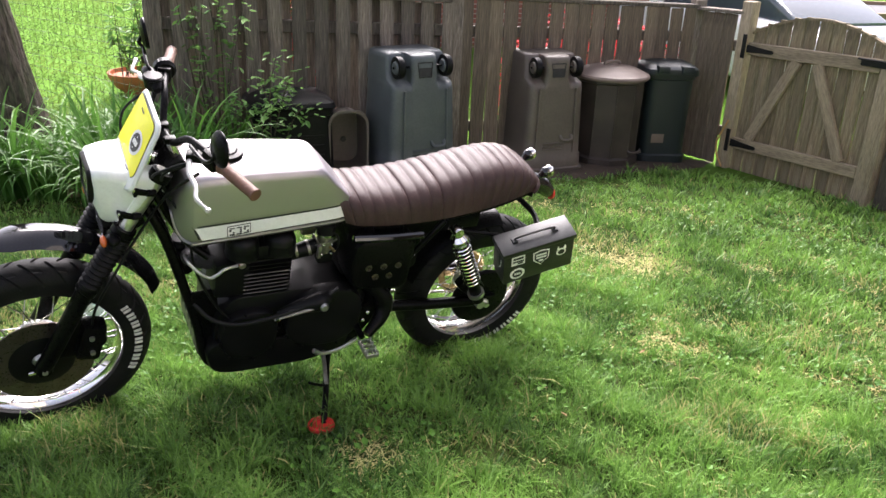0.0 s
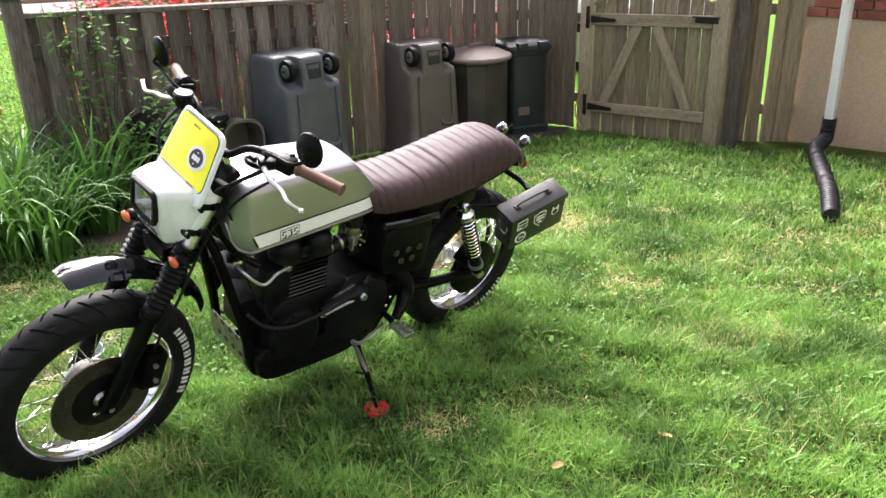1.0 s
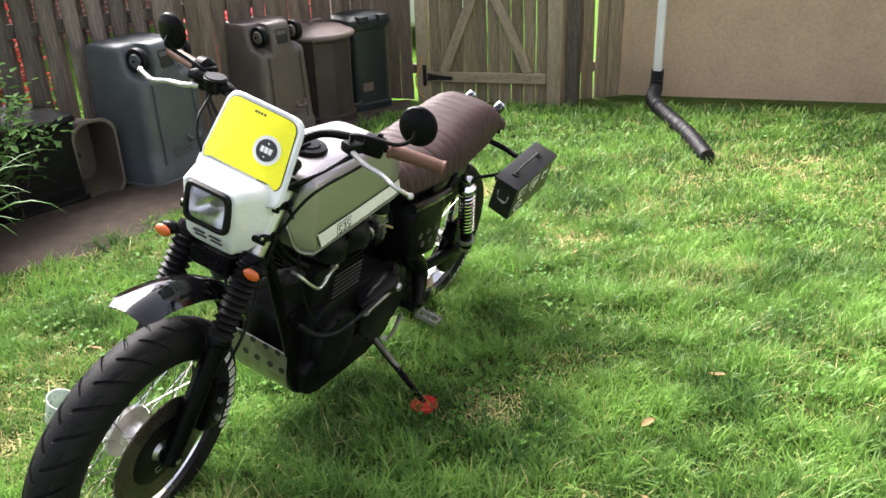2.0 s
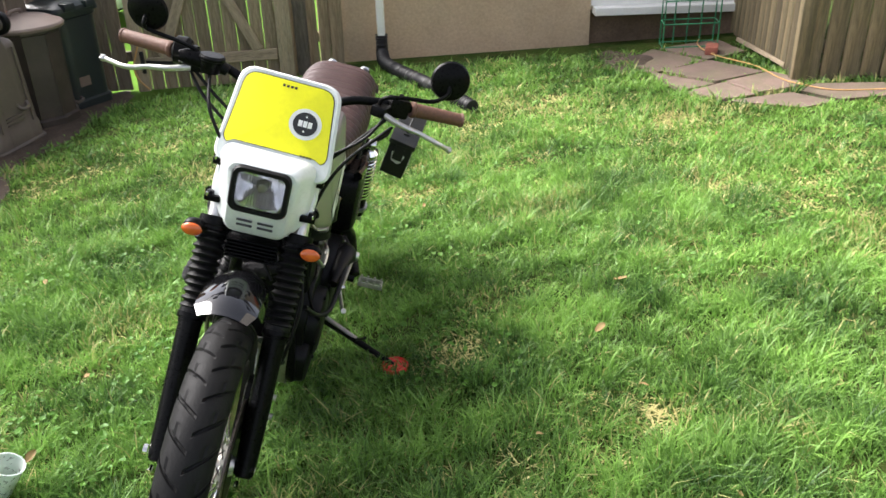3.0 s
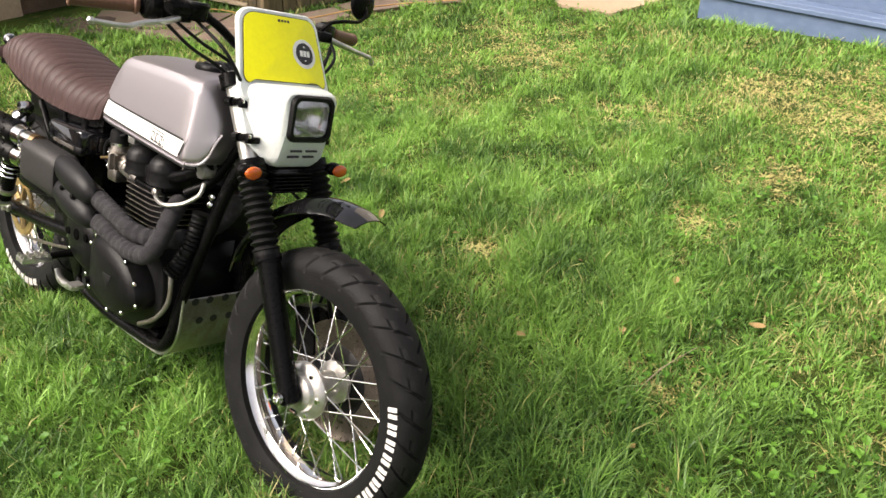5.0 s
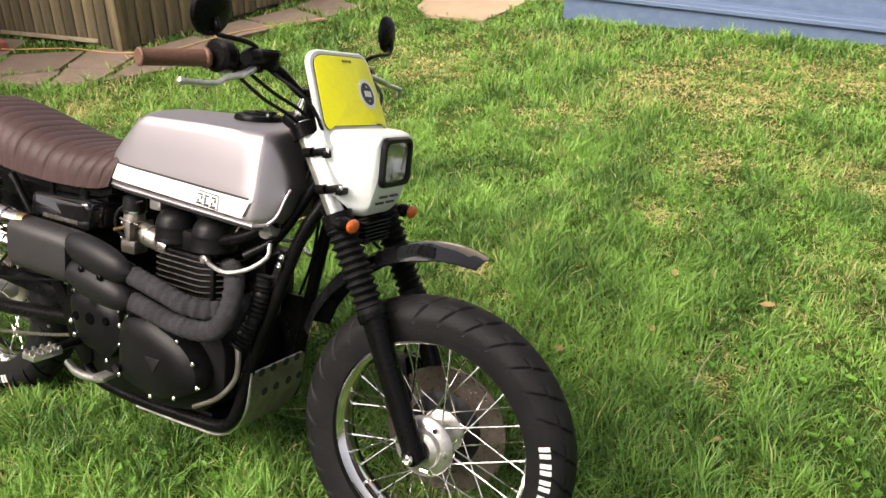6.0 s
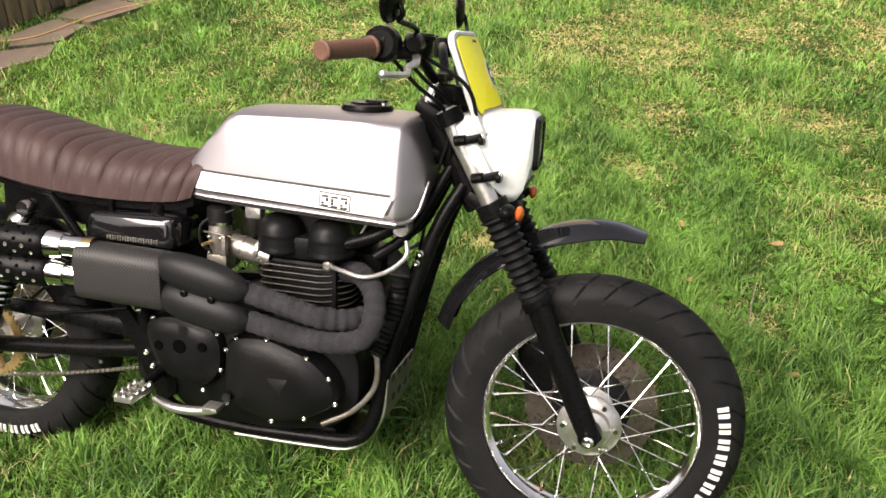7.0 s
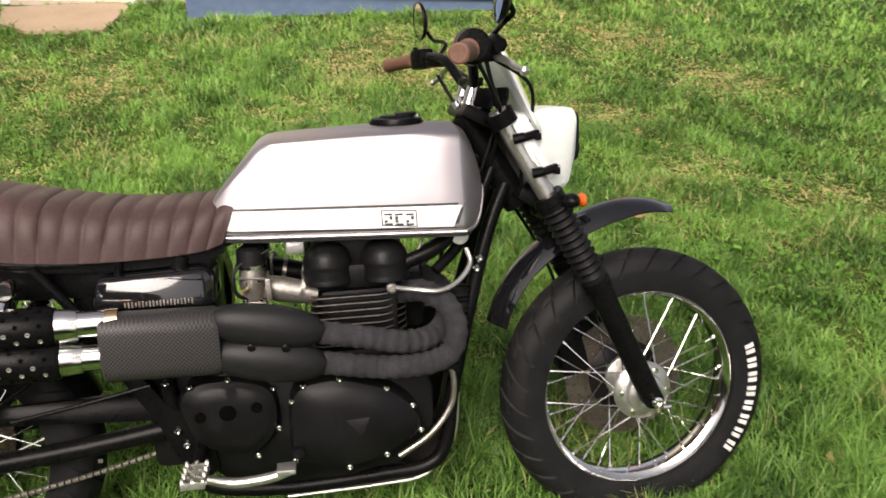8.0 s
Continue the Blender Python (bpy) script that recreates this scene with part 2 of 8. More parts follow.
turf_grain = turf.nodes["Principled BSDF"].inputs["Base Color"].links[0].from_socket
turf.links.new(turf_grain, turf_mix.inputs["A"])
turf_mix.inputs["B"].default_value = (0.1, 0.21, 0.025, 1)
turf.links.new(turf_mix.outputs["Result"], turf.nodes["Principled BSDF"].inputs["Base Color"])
M["old_wood"] = shader("weathered_fence_wood", (0.135, 0.112, 0.09), 0.85, 0, [(3, (0.055, 0.045, 0.037), 0.7), (7, (0.23, 0.195, 0.16), 0.6)], (26, 0.55), 0.5, None, each=0.42, stretch=(6, 6, 0.6))
M["picket_wood"] = shader("weathered_picket_wood", (0.165, 0.128, 0.092), 0.85, 0, [(3, (0.09, 0.07, 0.052), 0.7), (7, (0.25, 0.2, 0.15), 0.5)], (26, 0.45), 0.45, None, each=0.3, stretch=(6, 6, 0.6))
M["gate_wood"] = shader("weathered_gate_wood", (0.235, 0.178, 0.112), 0.85, 0, [(3, (0.12, 0.1, 0.062), 0.75), (1.6, (0.15, 0.15, 0.075), 0.5), (8, (0.32, 0.26, 0.18), 0.5)], (26, 0.45), 0.45, None, each=0.26, stretch=(6, 6, 0.6))
M["post_wood"] = shader("weathered_post_wood", (0.36, 0.285, 0.19), 0.85, 0, [(3, (0.2, 0.17, 0.11), 0.7), (9, (0.42, 0.35, 0.26), 0.5)], (26, 0.4), 0.4, None, each=0.12, stretch=(6, 6, 0.6))
M["rail_wood"] = shader("weathered_rail_wood", (0.32, 0.255, 0.175), 0.85, 0, [(4, (0.18, 0.14, 0.095), 0.6)], (26, 0.35), 0.35, None, each=0.15, stretch=(0.8, 6, 6))
M["mossy_wood"] = shader("mossy_screen_wood", (0.15, 0.115, 0.062), 0.85, 0, [(2.5, (0.06, 0.062, 0.018), 0.8), (6, (0.23, 0.18, 0.11), 0.6), (3.2, (0.02, 0.018, 0.012), 0.8)], (26, 0.5), 0.5, None, each=0.4, stretch=(6, 6, 0.5))
M["iron"] = shader("black_iron", (0.012, 0.012, 0.012), 0.5, 0.4, [(30, (0.03, 0.025, 0.02), 0.5)], (120, 0.3), 0.1)
M["stucco"] = shader("tan_stucco", (0.5, 0.375, 0.25), 0.92, 0, [(1.2, (0.35, 0.262, 0.18), 0.7), (5, (0.48, 0.375, 0.265), 0.4)], (45, 0.14), 0.25, 90)
M["brick"] = shader("red_brick", (0.26, 0.085, 0.055), 0.85, 0, [(9, (0.18, 0.06, 0.045), 0.6)], (60, 0.25), 0.3, each=0.25)
M["mortar"] = shader("mortar", (0.42, 0.38, 0.33), 0.95, 0, [(6, (0.33, 0.3, 0.26), 0.5)], (90, 0.2), 0.2)
M["brown_wall"] = shader("brown_painted_block", (0.15, 0.1, 0.065), 0.9, 0, [(2, (0.09, 0.062, 0.042), 0.7), (9, (0.2, 0.14, 0.09), 0.4)], (50, 0.25), 0.4, 30)
M["white_paint"] = shader("white_gloss_paint", (0.8, 0.8, 0.78), 0.4, 0, [(3, (0.7, 0.69, 0.66), 0.5)], (60, 0.05), 0.04)
# white door; the yellowish blotches put a reflection into its colour
M["door_paint"] = shader("white_door_with_reflection", (0.82, 0.81, 0.76), 0.45, 0, [(2.2, (0.78, 0.74, 0.5), 0.45)], (50, 0.05), 0.05)
M["pale_wall"] = shader("pale_rendered_wall", (0.4, 0.37, 0.345), 0.9, 0, [(1.8, (0.33, 0.3, 0.275), 0.6)], (60, 0.1), 0.2, 80)
M["trim"] = shader("tan_trim", (0.5, 0.42, 0.33), 0.7, 0, [(3, (0.42, 0.35, 0.27), 0.5)], (50, 0.1), 0.08)
M["blue_paint"] = shader("blue_deck_paint", (0.08, 0.12, 0.2), 0.55, 0, [(3, (0.11, 0.155, 0.24), 0.6)], (40, 0.12), 0.1, stretch=(1, 6, 6))
M["slab"] = shader("pink_flagstone", (0.16, 0.112, 0.09), 0.9, 0, [(3, (0.11, 0.08, 0.062), 0.7), (9, (0.23, 0.16, 0.125), 0.4), (5, (0.1, 0.12, 0.05), 0.35)], (70, 0.2), 0.25, each=0.15, world_coords=True)
M["pad"] = shader("tan_concrete", (0.3, 0.22, 0.145), 0.92, 0, [(3, (0.23, 0.165, 0.11), 0.6)], (80, 0.15), 0.2)
M["mulch"] = shader("bark_mulch", (0.045, 0.03, 0.02), 0.95, 0, [(12, (0.085, 0.06, 0.04), 0.6)], (90, 0.4), 0.6, world_coords=True)
M["dirt"] = shader("bare_tan_soil", (0.17, 0.12, 0.075), 0.95, 0, [(4, (0.1, 0.07, 0.045), 0.7), (11, (0.24, 0.18, 0.12), 0.4)], (70, 0.4), 0.6, world_coords=True, spec=0.1)
M["corrugated"] = shader("black_corrugated_pipe", (0.01, 0.01, 0.011), 0.48, 0, [(20, (0.022, 0.022, 0.022), 0.5)], (100, 0.2), spec=0.3)
M["green_wire"] = shader("green_coated_wire", (0.03, 0.2, 0.09), 0.4, 0, [(20, (0.02, 0.14, 0.06), 0.5)], (80, 0.1))
M["fence_wire"] = shader("green_fence_wire", (0.05, 0.09, 0.04), 0.5, 0.2, [(20, (0.08, 0.07, 0.04), 0.5)], (80, 0.1))
M["cord"] = shader("orange_cord", (0.5, 0.29, 0.1), 0.7, 0, [(10, (0.4, 0.24, 0.1), 0.5)], (90, 0.1))
M["terracotta"] = shader("terracotta", (0.48, 0.15, 0.06), 0.75, 0, [(8, (0.38, 0.13, 0.06), 0.5)], (60, 0.12), 0.1)
M["can_grey"] = shader("grey_bin_plastic", (0.075, 0.086, 0.09), 0.5, 0, [(4, (0.105, 0.118, 0.12), 0.6)], (70, 0.15), 0.06)
M["can_brown"] = shader("grey_brown_bin_plastic", (0.105, 0.085, 0.07), 0.5, 0, [(4, (0.14, 0.115, 0.095), 0.6)], (70, 0.15), 0.06)
M["can_dark"] = shader("dark_brown_bin_plastic", (0.036, 0.027, 0.022), 0.55, 0, [(4, (0.075, 0.058, 0.048), 0.6)], (70, 0.15), 0.06)
M["lid_brown"] = shader("faded_brown_lid", (0.15, 0.11, 0.09), 0.55, 0, [(4, (0.19, 0.145, 0.12), 0.6)], (70, 0.12), 0.05)
M["can_green"] = shader("dark_green_bin_plastic", (0.008, 0.014, 0.016), 0.45, 0, [(4, (0.017, 0.026, 0.028), 0.6)], (70, 0.15), 0.06)
M["bark"] = shader("tree_bark", (0.075, 0.06, 0.048), 0.95, 0, [(4, (0.13, 0.11, 0.085), 0.6), (3, (0.05, 0.07, 0.03), 0.5)], (14, 0.6), 1.0, None, stretch=(5, 5, 1.0), spec=0.2)
M["asphalt"] = shader("road_asphalt", (0.1, 0.1, 0.103), 0.9, 0, [(0.5, (0.13, 0.13, 0.13), 0.5)], (60, 0.15), 0.1)
M["car_white"] = shader("white_car_paint", (0.82, 0.83, 0.84), 0.25, 0, [(2, (0.78, 0.79, 0.8), 0.4)], (60, 0.02), coat=0.6)
M["car_glass"] = shader("dark_car_glass", (0.05, 0.07, 0.085), 0.06, 0, [(2, (0.08, 0.1, 0.11), 0.4)], (30, 0.05), coat=0.5)
M["toy_yellow"] = shader("yellow_toy_plastic", (0.85, 0.48, 0.02), 0.45, 0, [(3, (0.78, 0.42, 0.02), 0.5)], (40, 0.06))
M["toy_blue"] = shader("blue_toy_plastic", (0.06, 0.16, 0.5), 0.45, 0, [(3, (0.05, 0.13, 0.42), 0.5)], (40, 0.06))
M["toy_red"] = shader("red_toy_plastic", (0.6, 0.03, 0.03), 0.45, 0, [(3, (0.5, 0.03, 0.03), 0.5)], (40, 0.06))
M["toy_orange"] = shader("orange_toy_plastic", (0.85, 0.22, 0.02), 0.45, 0, [(3, (0.75, 0.18, 0.02), 0.5)], (40, 0.06))
pane_m = shader("window_pane", (0.03, 0.035, 0.04), 0.05, 0, [(2, (0.05, 0.055, 0.06), 0.4)], (20, 0.05), coat=0.5)
M["pane"] = pane_m


def leafy(name, a, b, translucent=0.35, dry=None, world_scale=0.6, rough=0.5, own=0.4, patch=0.6):
    """Leaves: a tone of their own for every blade between a and b, patches over the ground, and light that shines through."""
    m = bpy.data.materials.new(name)
    m.use_nodes = True
    n, l = m.node_tree.nodes, m.node_tree.links
    p = n["Principled BSDF"]
    p.inputs["Roughness"].default_value = rough
    p.inputs["Specular IOR Level"].default_value = 0.3
    geo = n.new("ShaderNodeNewGeometry")
    mix = n.new("ShaderNodeMix")
    mix.data_type = "RGBA"
    mix.inputs["A"].default_value, mix.inputs["B"].default_value = (*a, 1), (*b, 1)
    noise_t = n.new("ShaderNodeTexNoise")
    noise_t.inputs["Scale"].default_value = world_scale
    noise_t.inputs["Detail"].default_value = 3
    l.new(geo.outputs["Position"], noise_t.inputs["Vector"])
    add = n.new("ShaderNodeMath")
    add.operation = "MULTIPLY_ADD"
    add.inputs[1].default_value = own
    l.new(geo.outputs["Random Per Island"], add.inputs[0])
    rng = n.new("ShaderNodeMapRange")
    rng.inputs[1].default_value, rng.inputs[2].default_value = 0.38, 0.62
    rng.inputs[3].default_value, rng.inputs[4].default_value = 0.0, patch
    l.new(noise_t.outputs[0], rng.inputs[0])
    l.new(rng.outputs[0], add.inputs[2])
    l.new(add.outputs[0], mix.inputs["Factor"])
    last = mix.outputs["Result"]
    if dry:
        big = n.new("ShaderNodeTexNoise")
        big.inputs["Scale"].default_value = 1.15
        big.inputs["Detail"].default_value = 4
        l.new(geo.outputs["Position"], big.inputs["Vector"])
        r1 = n.new("ShaderNodeMapRange")
        r1.inputs[1].default_value, r1.inputs[2].default_value = 0.54, 0.7
        r1.inputs[3].default_value, r1.inputs[4].default_value = 0.02, 0.4
        l.new(big.outputs[0], r1.inputs[0])
        wn_ = n.new("ShaderNodeTexWhiteNoise")
        wn_.noise_dimensions = "1D"
        l.new(geo.outputs["Random Per Island"], wn_.inputs["W"])
        less = n.new("ShaderNodeMath")
        less.operation = "LESS_THAN"
        l.new(wn_.outputs["Value"], less.inputs[0])
        l.new(r1.outputs[0], less.inputs[1])
        m2 = n.new("ShaderNodeMix")
        m2.data_type = "RGBA"
        l.new(less.outputs[0], m2.inputs["Factor"])
        l.new(last, m2.inputs["A"])
        m2.inputs["B"].default_value = (*dry, 1)
        last = m2.outputs["Result"]
    l.new(last, p.inputs["Base Color"])
    tr = n.new("ShaderNodeBsdfTranslucent")
    l.new(last, tr.inputs["Color"])
    ms = n.new("ShaderNodeMixShader")
    ms.inputs[0].default_value = translucent
    l.new(p.outputs[0], ms.inputs[1])
    l.new(tr.outputs[0], ms.inputs[2])
    l.new(ms.outputs[0], n["Material Output"].inputs["Surface"])
    return m


M["grass"] = leafy("lawn_grass", (0.02, 0.072, 0.014), (0.28, 0.5, 0.1), 0.34, (0.46, 0.43, 0.18), 2.6, 0.42, 0.55, 0.5)
M["far_grass"] = leafy("far_lawn", (0.1, 0.19, 0.035), (0.22, 0.31, 0.07), 0.4, None, 0.7)
M["clover"] = leafy("clover_leaf", (0.05, 0.15, 0.014), (0.13, 0.29, 0.035), 0.3, None, 2.0)
M["lily"] = leafy("daylily_leaf", (0.04, 0.125, 0.02), (0.13, 0.28, 0.05), 0.3, None, 2.0, 0.4)
M["rose"] = leafy("rose_leaf", (0.08, 0.2, 0.04), (0.2, 0.36, 0.1), 0.35, None, 4.0)
M["hedge"] = leafy("hedge_leaf", (0.03, 0.09, 0.015), (0.1, 0.2, 0.04), 0.3, None, 1.0)
M["azalea"] = leafy("azalea_blossom", (0.65, 0.03, 0.04), (0.8, 0.12, 0.12), 0.3, None, 3.0)
M["straw"] = leafy("dead_grass", (0.4, 0.35, 0.13), (0.6, 0.54, 0.24), 0.25, None, 3.0, 0.7)
M["dead_leaf"] = leafy("dead_leaf", (0.24, 0.15, 0.06), (0.4, 0.28, 0.13), 0.2, None, 3.0, 0.7)


def flat(name, points, material, thick=0.0, kind="", parent=None, label=""):
    """A sheet with the given corners, with thickness below it."""
    bm = bmesh.new()
    top = [Vector(p) for p in points]
    if thick:
        loft([[p - Vector((0, 0, thick)) for p in top], top], bm=bm)
    else:
        bm.faces.new([bm.verts.new(p) for p in top])
    ob = part(name, bm, material, parent, label, 0)
    return tagged(ob, kind=kind) if kind else ob


def land(x, y):
    """The lawn's slope, easing out to level ground beyond the garden."""
    return gz(max(-9, min(9, x)), max(-7, min(9.5, y)))


# ---- ground: one sheet to the horizon ----
xs = [-400, -60, -25, -14] + [-9 + 0.75 * k for k in range(25)] + [14, 25, 60, 400]
ys = [-400, -60, -25, -12] + [-7 + 0.75 * k for k in range(23)] + [14, 25, 60, 400]
verts = [(x, y, land(x, y)) for y in ys for x in xs]
nx = len(xs)
me = bpy.data.meshes.new("ground")
me.from_pydata(verts, [], [(j * nx + i, j * nx + i + 1, (j + 1) * nx + i + 1, (j + 1) * nx + i) for j in range(len(ys) - 1) for i in range(nx - 1)])
me.polygons.foreach_set("use_smooth", [True] * len(me.polygons))
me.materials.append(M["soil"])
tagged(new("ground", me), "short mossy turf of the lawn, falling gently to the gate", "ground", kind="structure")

FA, FB = Vector((1.5, 7.6, 0)), Vector((-2.35, 5.3, 0))      # back fence, corner to its free end
GA_, GB_ = Vector((1.5, 7.6, 0)), Vector((2.64, 6.38, 0))    # line of the gate
HB, HC, HD = Vector((3.38, 6.4, 0)), Vector((4.94, 4.62, 0)), Vector((5.85, 3.62, 0))   # house wall
LC, LD, LE = Vector((4.24, 2.49, 0)), Vector((5.8, 3.6, 0)), Vector((5.62, 0.24, 0))    # timber screen
DA, DB = Vector((5.62, 0.22, 0)), Vector((2.9, -1.72, 0))    # pale wall with the white door
rnd = random.Random(7)


def along(a, b, s, off=0.0, h=0.0):
    """A point s metres along the line from a to b, off metres to its left, h above the ground."""
    d = (b - a).normalized()
    p = a + d * s + Vector((-d.y, d.x, 0)) * off
    return Vector((p.x, p.y, gz(p.x, p.y) + h))


def heading(a, b):
    d = b - a
    return math.degrees(math.atan2(d.y, d.x))


def board_mesh(name, w, t, material, wave=0.003):
    """A sawn board one metre high, standing on its foot, its edges worn and a little uneven."""
    bm = bmesh.new()
    rings = []
    r2 = random.Random(name)
    for k in range(7):
        z = k / 6
        a, b = r2.uniform(-wave, wave), r2.uniform(-wave, wave)
        c = 0.004
        rings.append([Vector(p) for p in ((-w / 2 + a + c, -t / 2, z), (w / 2 + b - c, -t / 2, z), (w / 2 + b, -t / 2 + c, z), (w / 2 + b, t / 2 - c, z), (w / 2 + b - c, t / 2, z), (-w / 2 + a + c, t / 2, z), (-w / 2 + a, t / 2 - c, z), (-w / 2 + a, -t / 2 + c, z))])
    loft(rings, bm=bm)
    bmesh.ops.recalc_face_normals(bm, faces=bm.faces)
    me = bpy.data.meshes.new(name)
    bm.to_mesh(me)
    bm.free()
    me.materials.append(M[material])
    return me


def board(me, parent, p, h, rz, name="slat", lean=0.0):
    ob = part(name, me, None, parent)
    ob.matrix_basis = pose(p.x, p.y, p.z, 0, lean, rz) @ Matrix.Diagonal((1, 1, h, 1))
    return ob


def beam(name, a, b, w, h, material, parent, label=""):
    """A squared rail from a to b."""
    d = b - a
    bm = cuboid((0, 0, 0), (d.length, w, h), None, 0.005, None, 1)
    m = Matrix.Translation((a + b) / 2) @ d.to_track_quat("X", "Z").to_matrix().to_4x4()
    return part(name, bm, material, parent, label, 35, m)


# ---- back fence ----
fence = thing("board_fence", None, "dark weathered board fence with slatted gaps and capped posts", "fence")
rz = heading(FA, FB)
wide_b = [board_mesh("fence_board_wide_%d" % k, 0.1, 0.019, "old_wood") for k in range(3)]
slim_b = [board_mesh("fence_board_slim_%d" % k, 0.117, 0.019, "picket_wood") for k in range(3)]
s = 2.32
while s < 4.36:
    board(wide_b[rnd.randrange(3)], fence, along(FA, FB, s, 0.03, 0.02), 1.24 + rnd.uniform(-0.004, 0.006), rz, lean=rnd.uniform(-0.5, 0.5))
    board(wide_b[rnd.randrange(3)], fence, along(FA, FB, s + 0.082, -0.055, 0.02), 1.23 + rnd.uniform(-0.006, 0.006), rz, lean=rnd.uniform(-0.4, 0.4))
    s += 0.163
s = 0.1
while s < 2.19:
    board(slim_b[rnd.randrange(3)], fence, along(FA, FB, s, 0.02, 0.02), 1.27 + rnd.uniform(-0.01, 0.01), rz, lean=rnd.uniform(-0.7, 0.7))
    s += 0.1295
for s, h, w in ((0.0, 1.36, 0.1), (2.24, 1.37, 0.1), (4.44, 1.37, 0.11)):
    p = along(FA, FB, s, -0.02)
    post = part("fence_post", cuboid((0, 0, h / 2), (w, w, h), None, 0.008), "old_wood", fence, "", 35, pose(p.x, p.y, p.z, 0, 0, rz))
    if s > 1:
        part("post_cap", loft([[Vector((x * k, y * k, z)) for x, y in ((-1, -1), (1, -1), (1, 1), (-1, 1))] for k, z in ((w * 0.5, h), (w * 0.72, h + 0.004), (w * 0.72, h + 0.03), (w * 0.5, h + 0.04), (w * 0.42, h + 0.055), (0.004, h + 0.075))]), "old_wood", post)
for h in (0.3, 1.05):
    beam("fence_rail", along(FA, FB, 2.26, -0.012, h), along(FA, FB, 4.4, -0.012, h), 0.04, 0.085, "old_wood", fence)
    beam("fence_rail", along(FA, FB, 0.03, -0.015, h), along(FA, FB, 2.2, -0.015, h), 0.04, 0.085, "old_wood", fence)
beam("cap_rail", along(FA, FB, 2.3, -0.01, 1.275), along(FA, FB, 4.39, -0.01, 1.275), 0.13, 0.032, "old_wood", fence)
beam("cap_rail", along(FA, FB, 0.02, -0.01, 1.305), along(FA, FB, 2.19, -0.01, 1.305), 0.1, 0.032, "old_wood", fence)

# ---- pickets between the corner and the gate, and beyond it ----
rg = heading(GA_, GB_)
side_f = thing("picket_fence", None, "weathered timber pickets beside the garden gate", "fence")
gate_b = [board_mesh("gate_board_%d" % k, 0.105, 0.02, "gate_wood") for k in range(3)]
for k in range(3):
    board(slim_b[k], side_f, along(GA_, GB_, 0.1 + 0.125 * k, -0.01, 0.02), 1.25, rg, lean=rnd.uniform(-0.8, 0.8))
for h in (0.3, 1.02):
    beam("fence_rail", along(GA_, GB_, 0.04, 0.03, h), along(GA_, GB_, 0.47, 0.03, h), 0.04, 0.085, "old_wood", side_f)
beam("cap_rail", along(GA_, GB_, 0.0, 0.0, 1.29), along(GA_, GB_, 0.5, 0.0, 1.29), 0.1, 0.03, "old_wood", side_f)
wide_g = [board_mesh("side_board_%d" % k, 0.13, 0.02, "gate_wood") for k in range(2)]
SA, SB = Vector((2.84, 6.46, 0)), Vector((3.42, 6.3, 0))
for k, s in enumerate((0.02, 0.135, 0.26, 0.385, 0.5)):
    board((wide_g + gate_b)[k % 4], side_f, along(SA, SB, s, 0.02 * (k % 2), 0.0), 1.55, heading(SA, SB), lean=rnd.uniform(-0.8, 0.8))
for h in (0.28, 1.1):
    beam("fence_rail", along(SA, SB, 0, 0.05, h), along(SA, SB, 0.58, 0.05, h), 0.04, 0.09, "gate_wood", side_f)
p = along(GA_, GB_, 0.515, 0.0)
part("gate_post", cuboid((0, 0, 0.69), (0.1, 0.1, 1.38), None, 0.01), "post_wood", side_f, "", 35, pose(p.x, p.y, p.z, 0, 0, rg))
p = along(GA_, GB_, 1.765, 0.0)
part("gate_post", cuboid((0, 0, 0.78), (0.125, 0.115, 1.56), None, 0.01), "post_wood", side_f, "", 35, pose(p.x, p.y, p.z, 0, 0, rg))
p = along(GA_, GB_, 1.9, 0.06)
part("gate_post", cuboid((0, 0, 0.78), (0.11, 0.1, 1.56), None, 0.01), "old_wood", side_f, "", 35, pose(p.x, p.y, p.z, 0, 0, rg))

# ---- garden gate with an arched top ----
gate = thing("garden_gate", None, "closed weathered timber gate, arched top, black iron hinges", "gate")
g0, g1 = 0.575, 1.7
k = 0
s = g0 + 0.056
while s < g1 - 0.03:
    f = (s - g0) / (g1 - g0)
    top = 1.15 + 0.15 * math.sin(math.pi * f) ** 0.9
    board(gate_b[k % 3], gate, along(GA_, GB_, s, 0.012, -0.02), top + 0.02, rg, "gate_board", rnd.uniform(-0.3, 0.3))
    k += 1
    s += 0.1125


def gate_beam(name, s0, h0, s1, h1, w, off, mat_="rail_wood"):
    return beam(name, along(GA_, GB_, s0, off, h0), along(GA_, GB_, s1, off, h1), 0.034, w, mat_, gate)


gate_beam("gate_rail", g0, 1.015, g1 - 0.01, 1.015, 0.1, -0.02)
gate_beam("gate_rail", g0, 0.235, g1 - 0.01, 0.235, 0.09, -0.02)
gate_beam("gate_brace", 0.72, 0.28, 1.03, 0.97, 0.085, -0.02)
gate_beam("gate_brace", 1.53, 0.28, 1.2, 0.97, 0.085, -0.02)
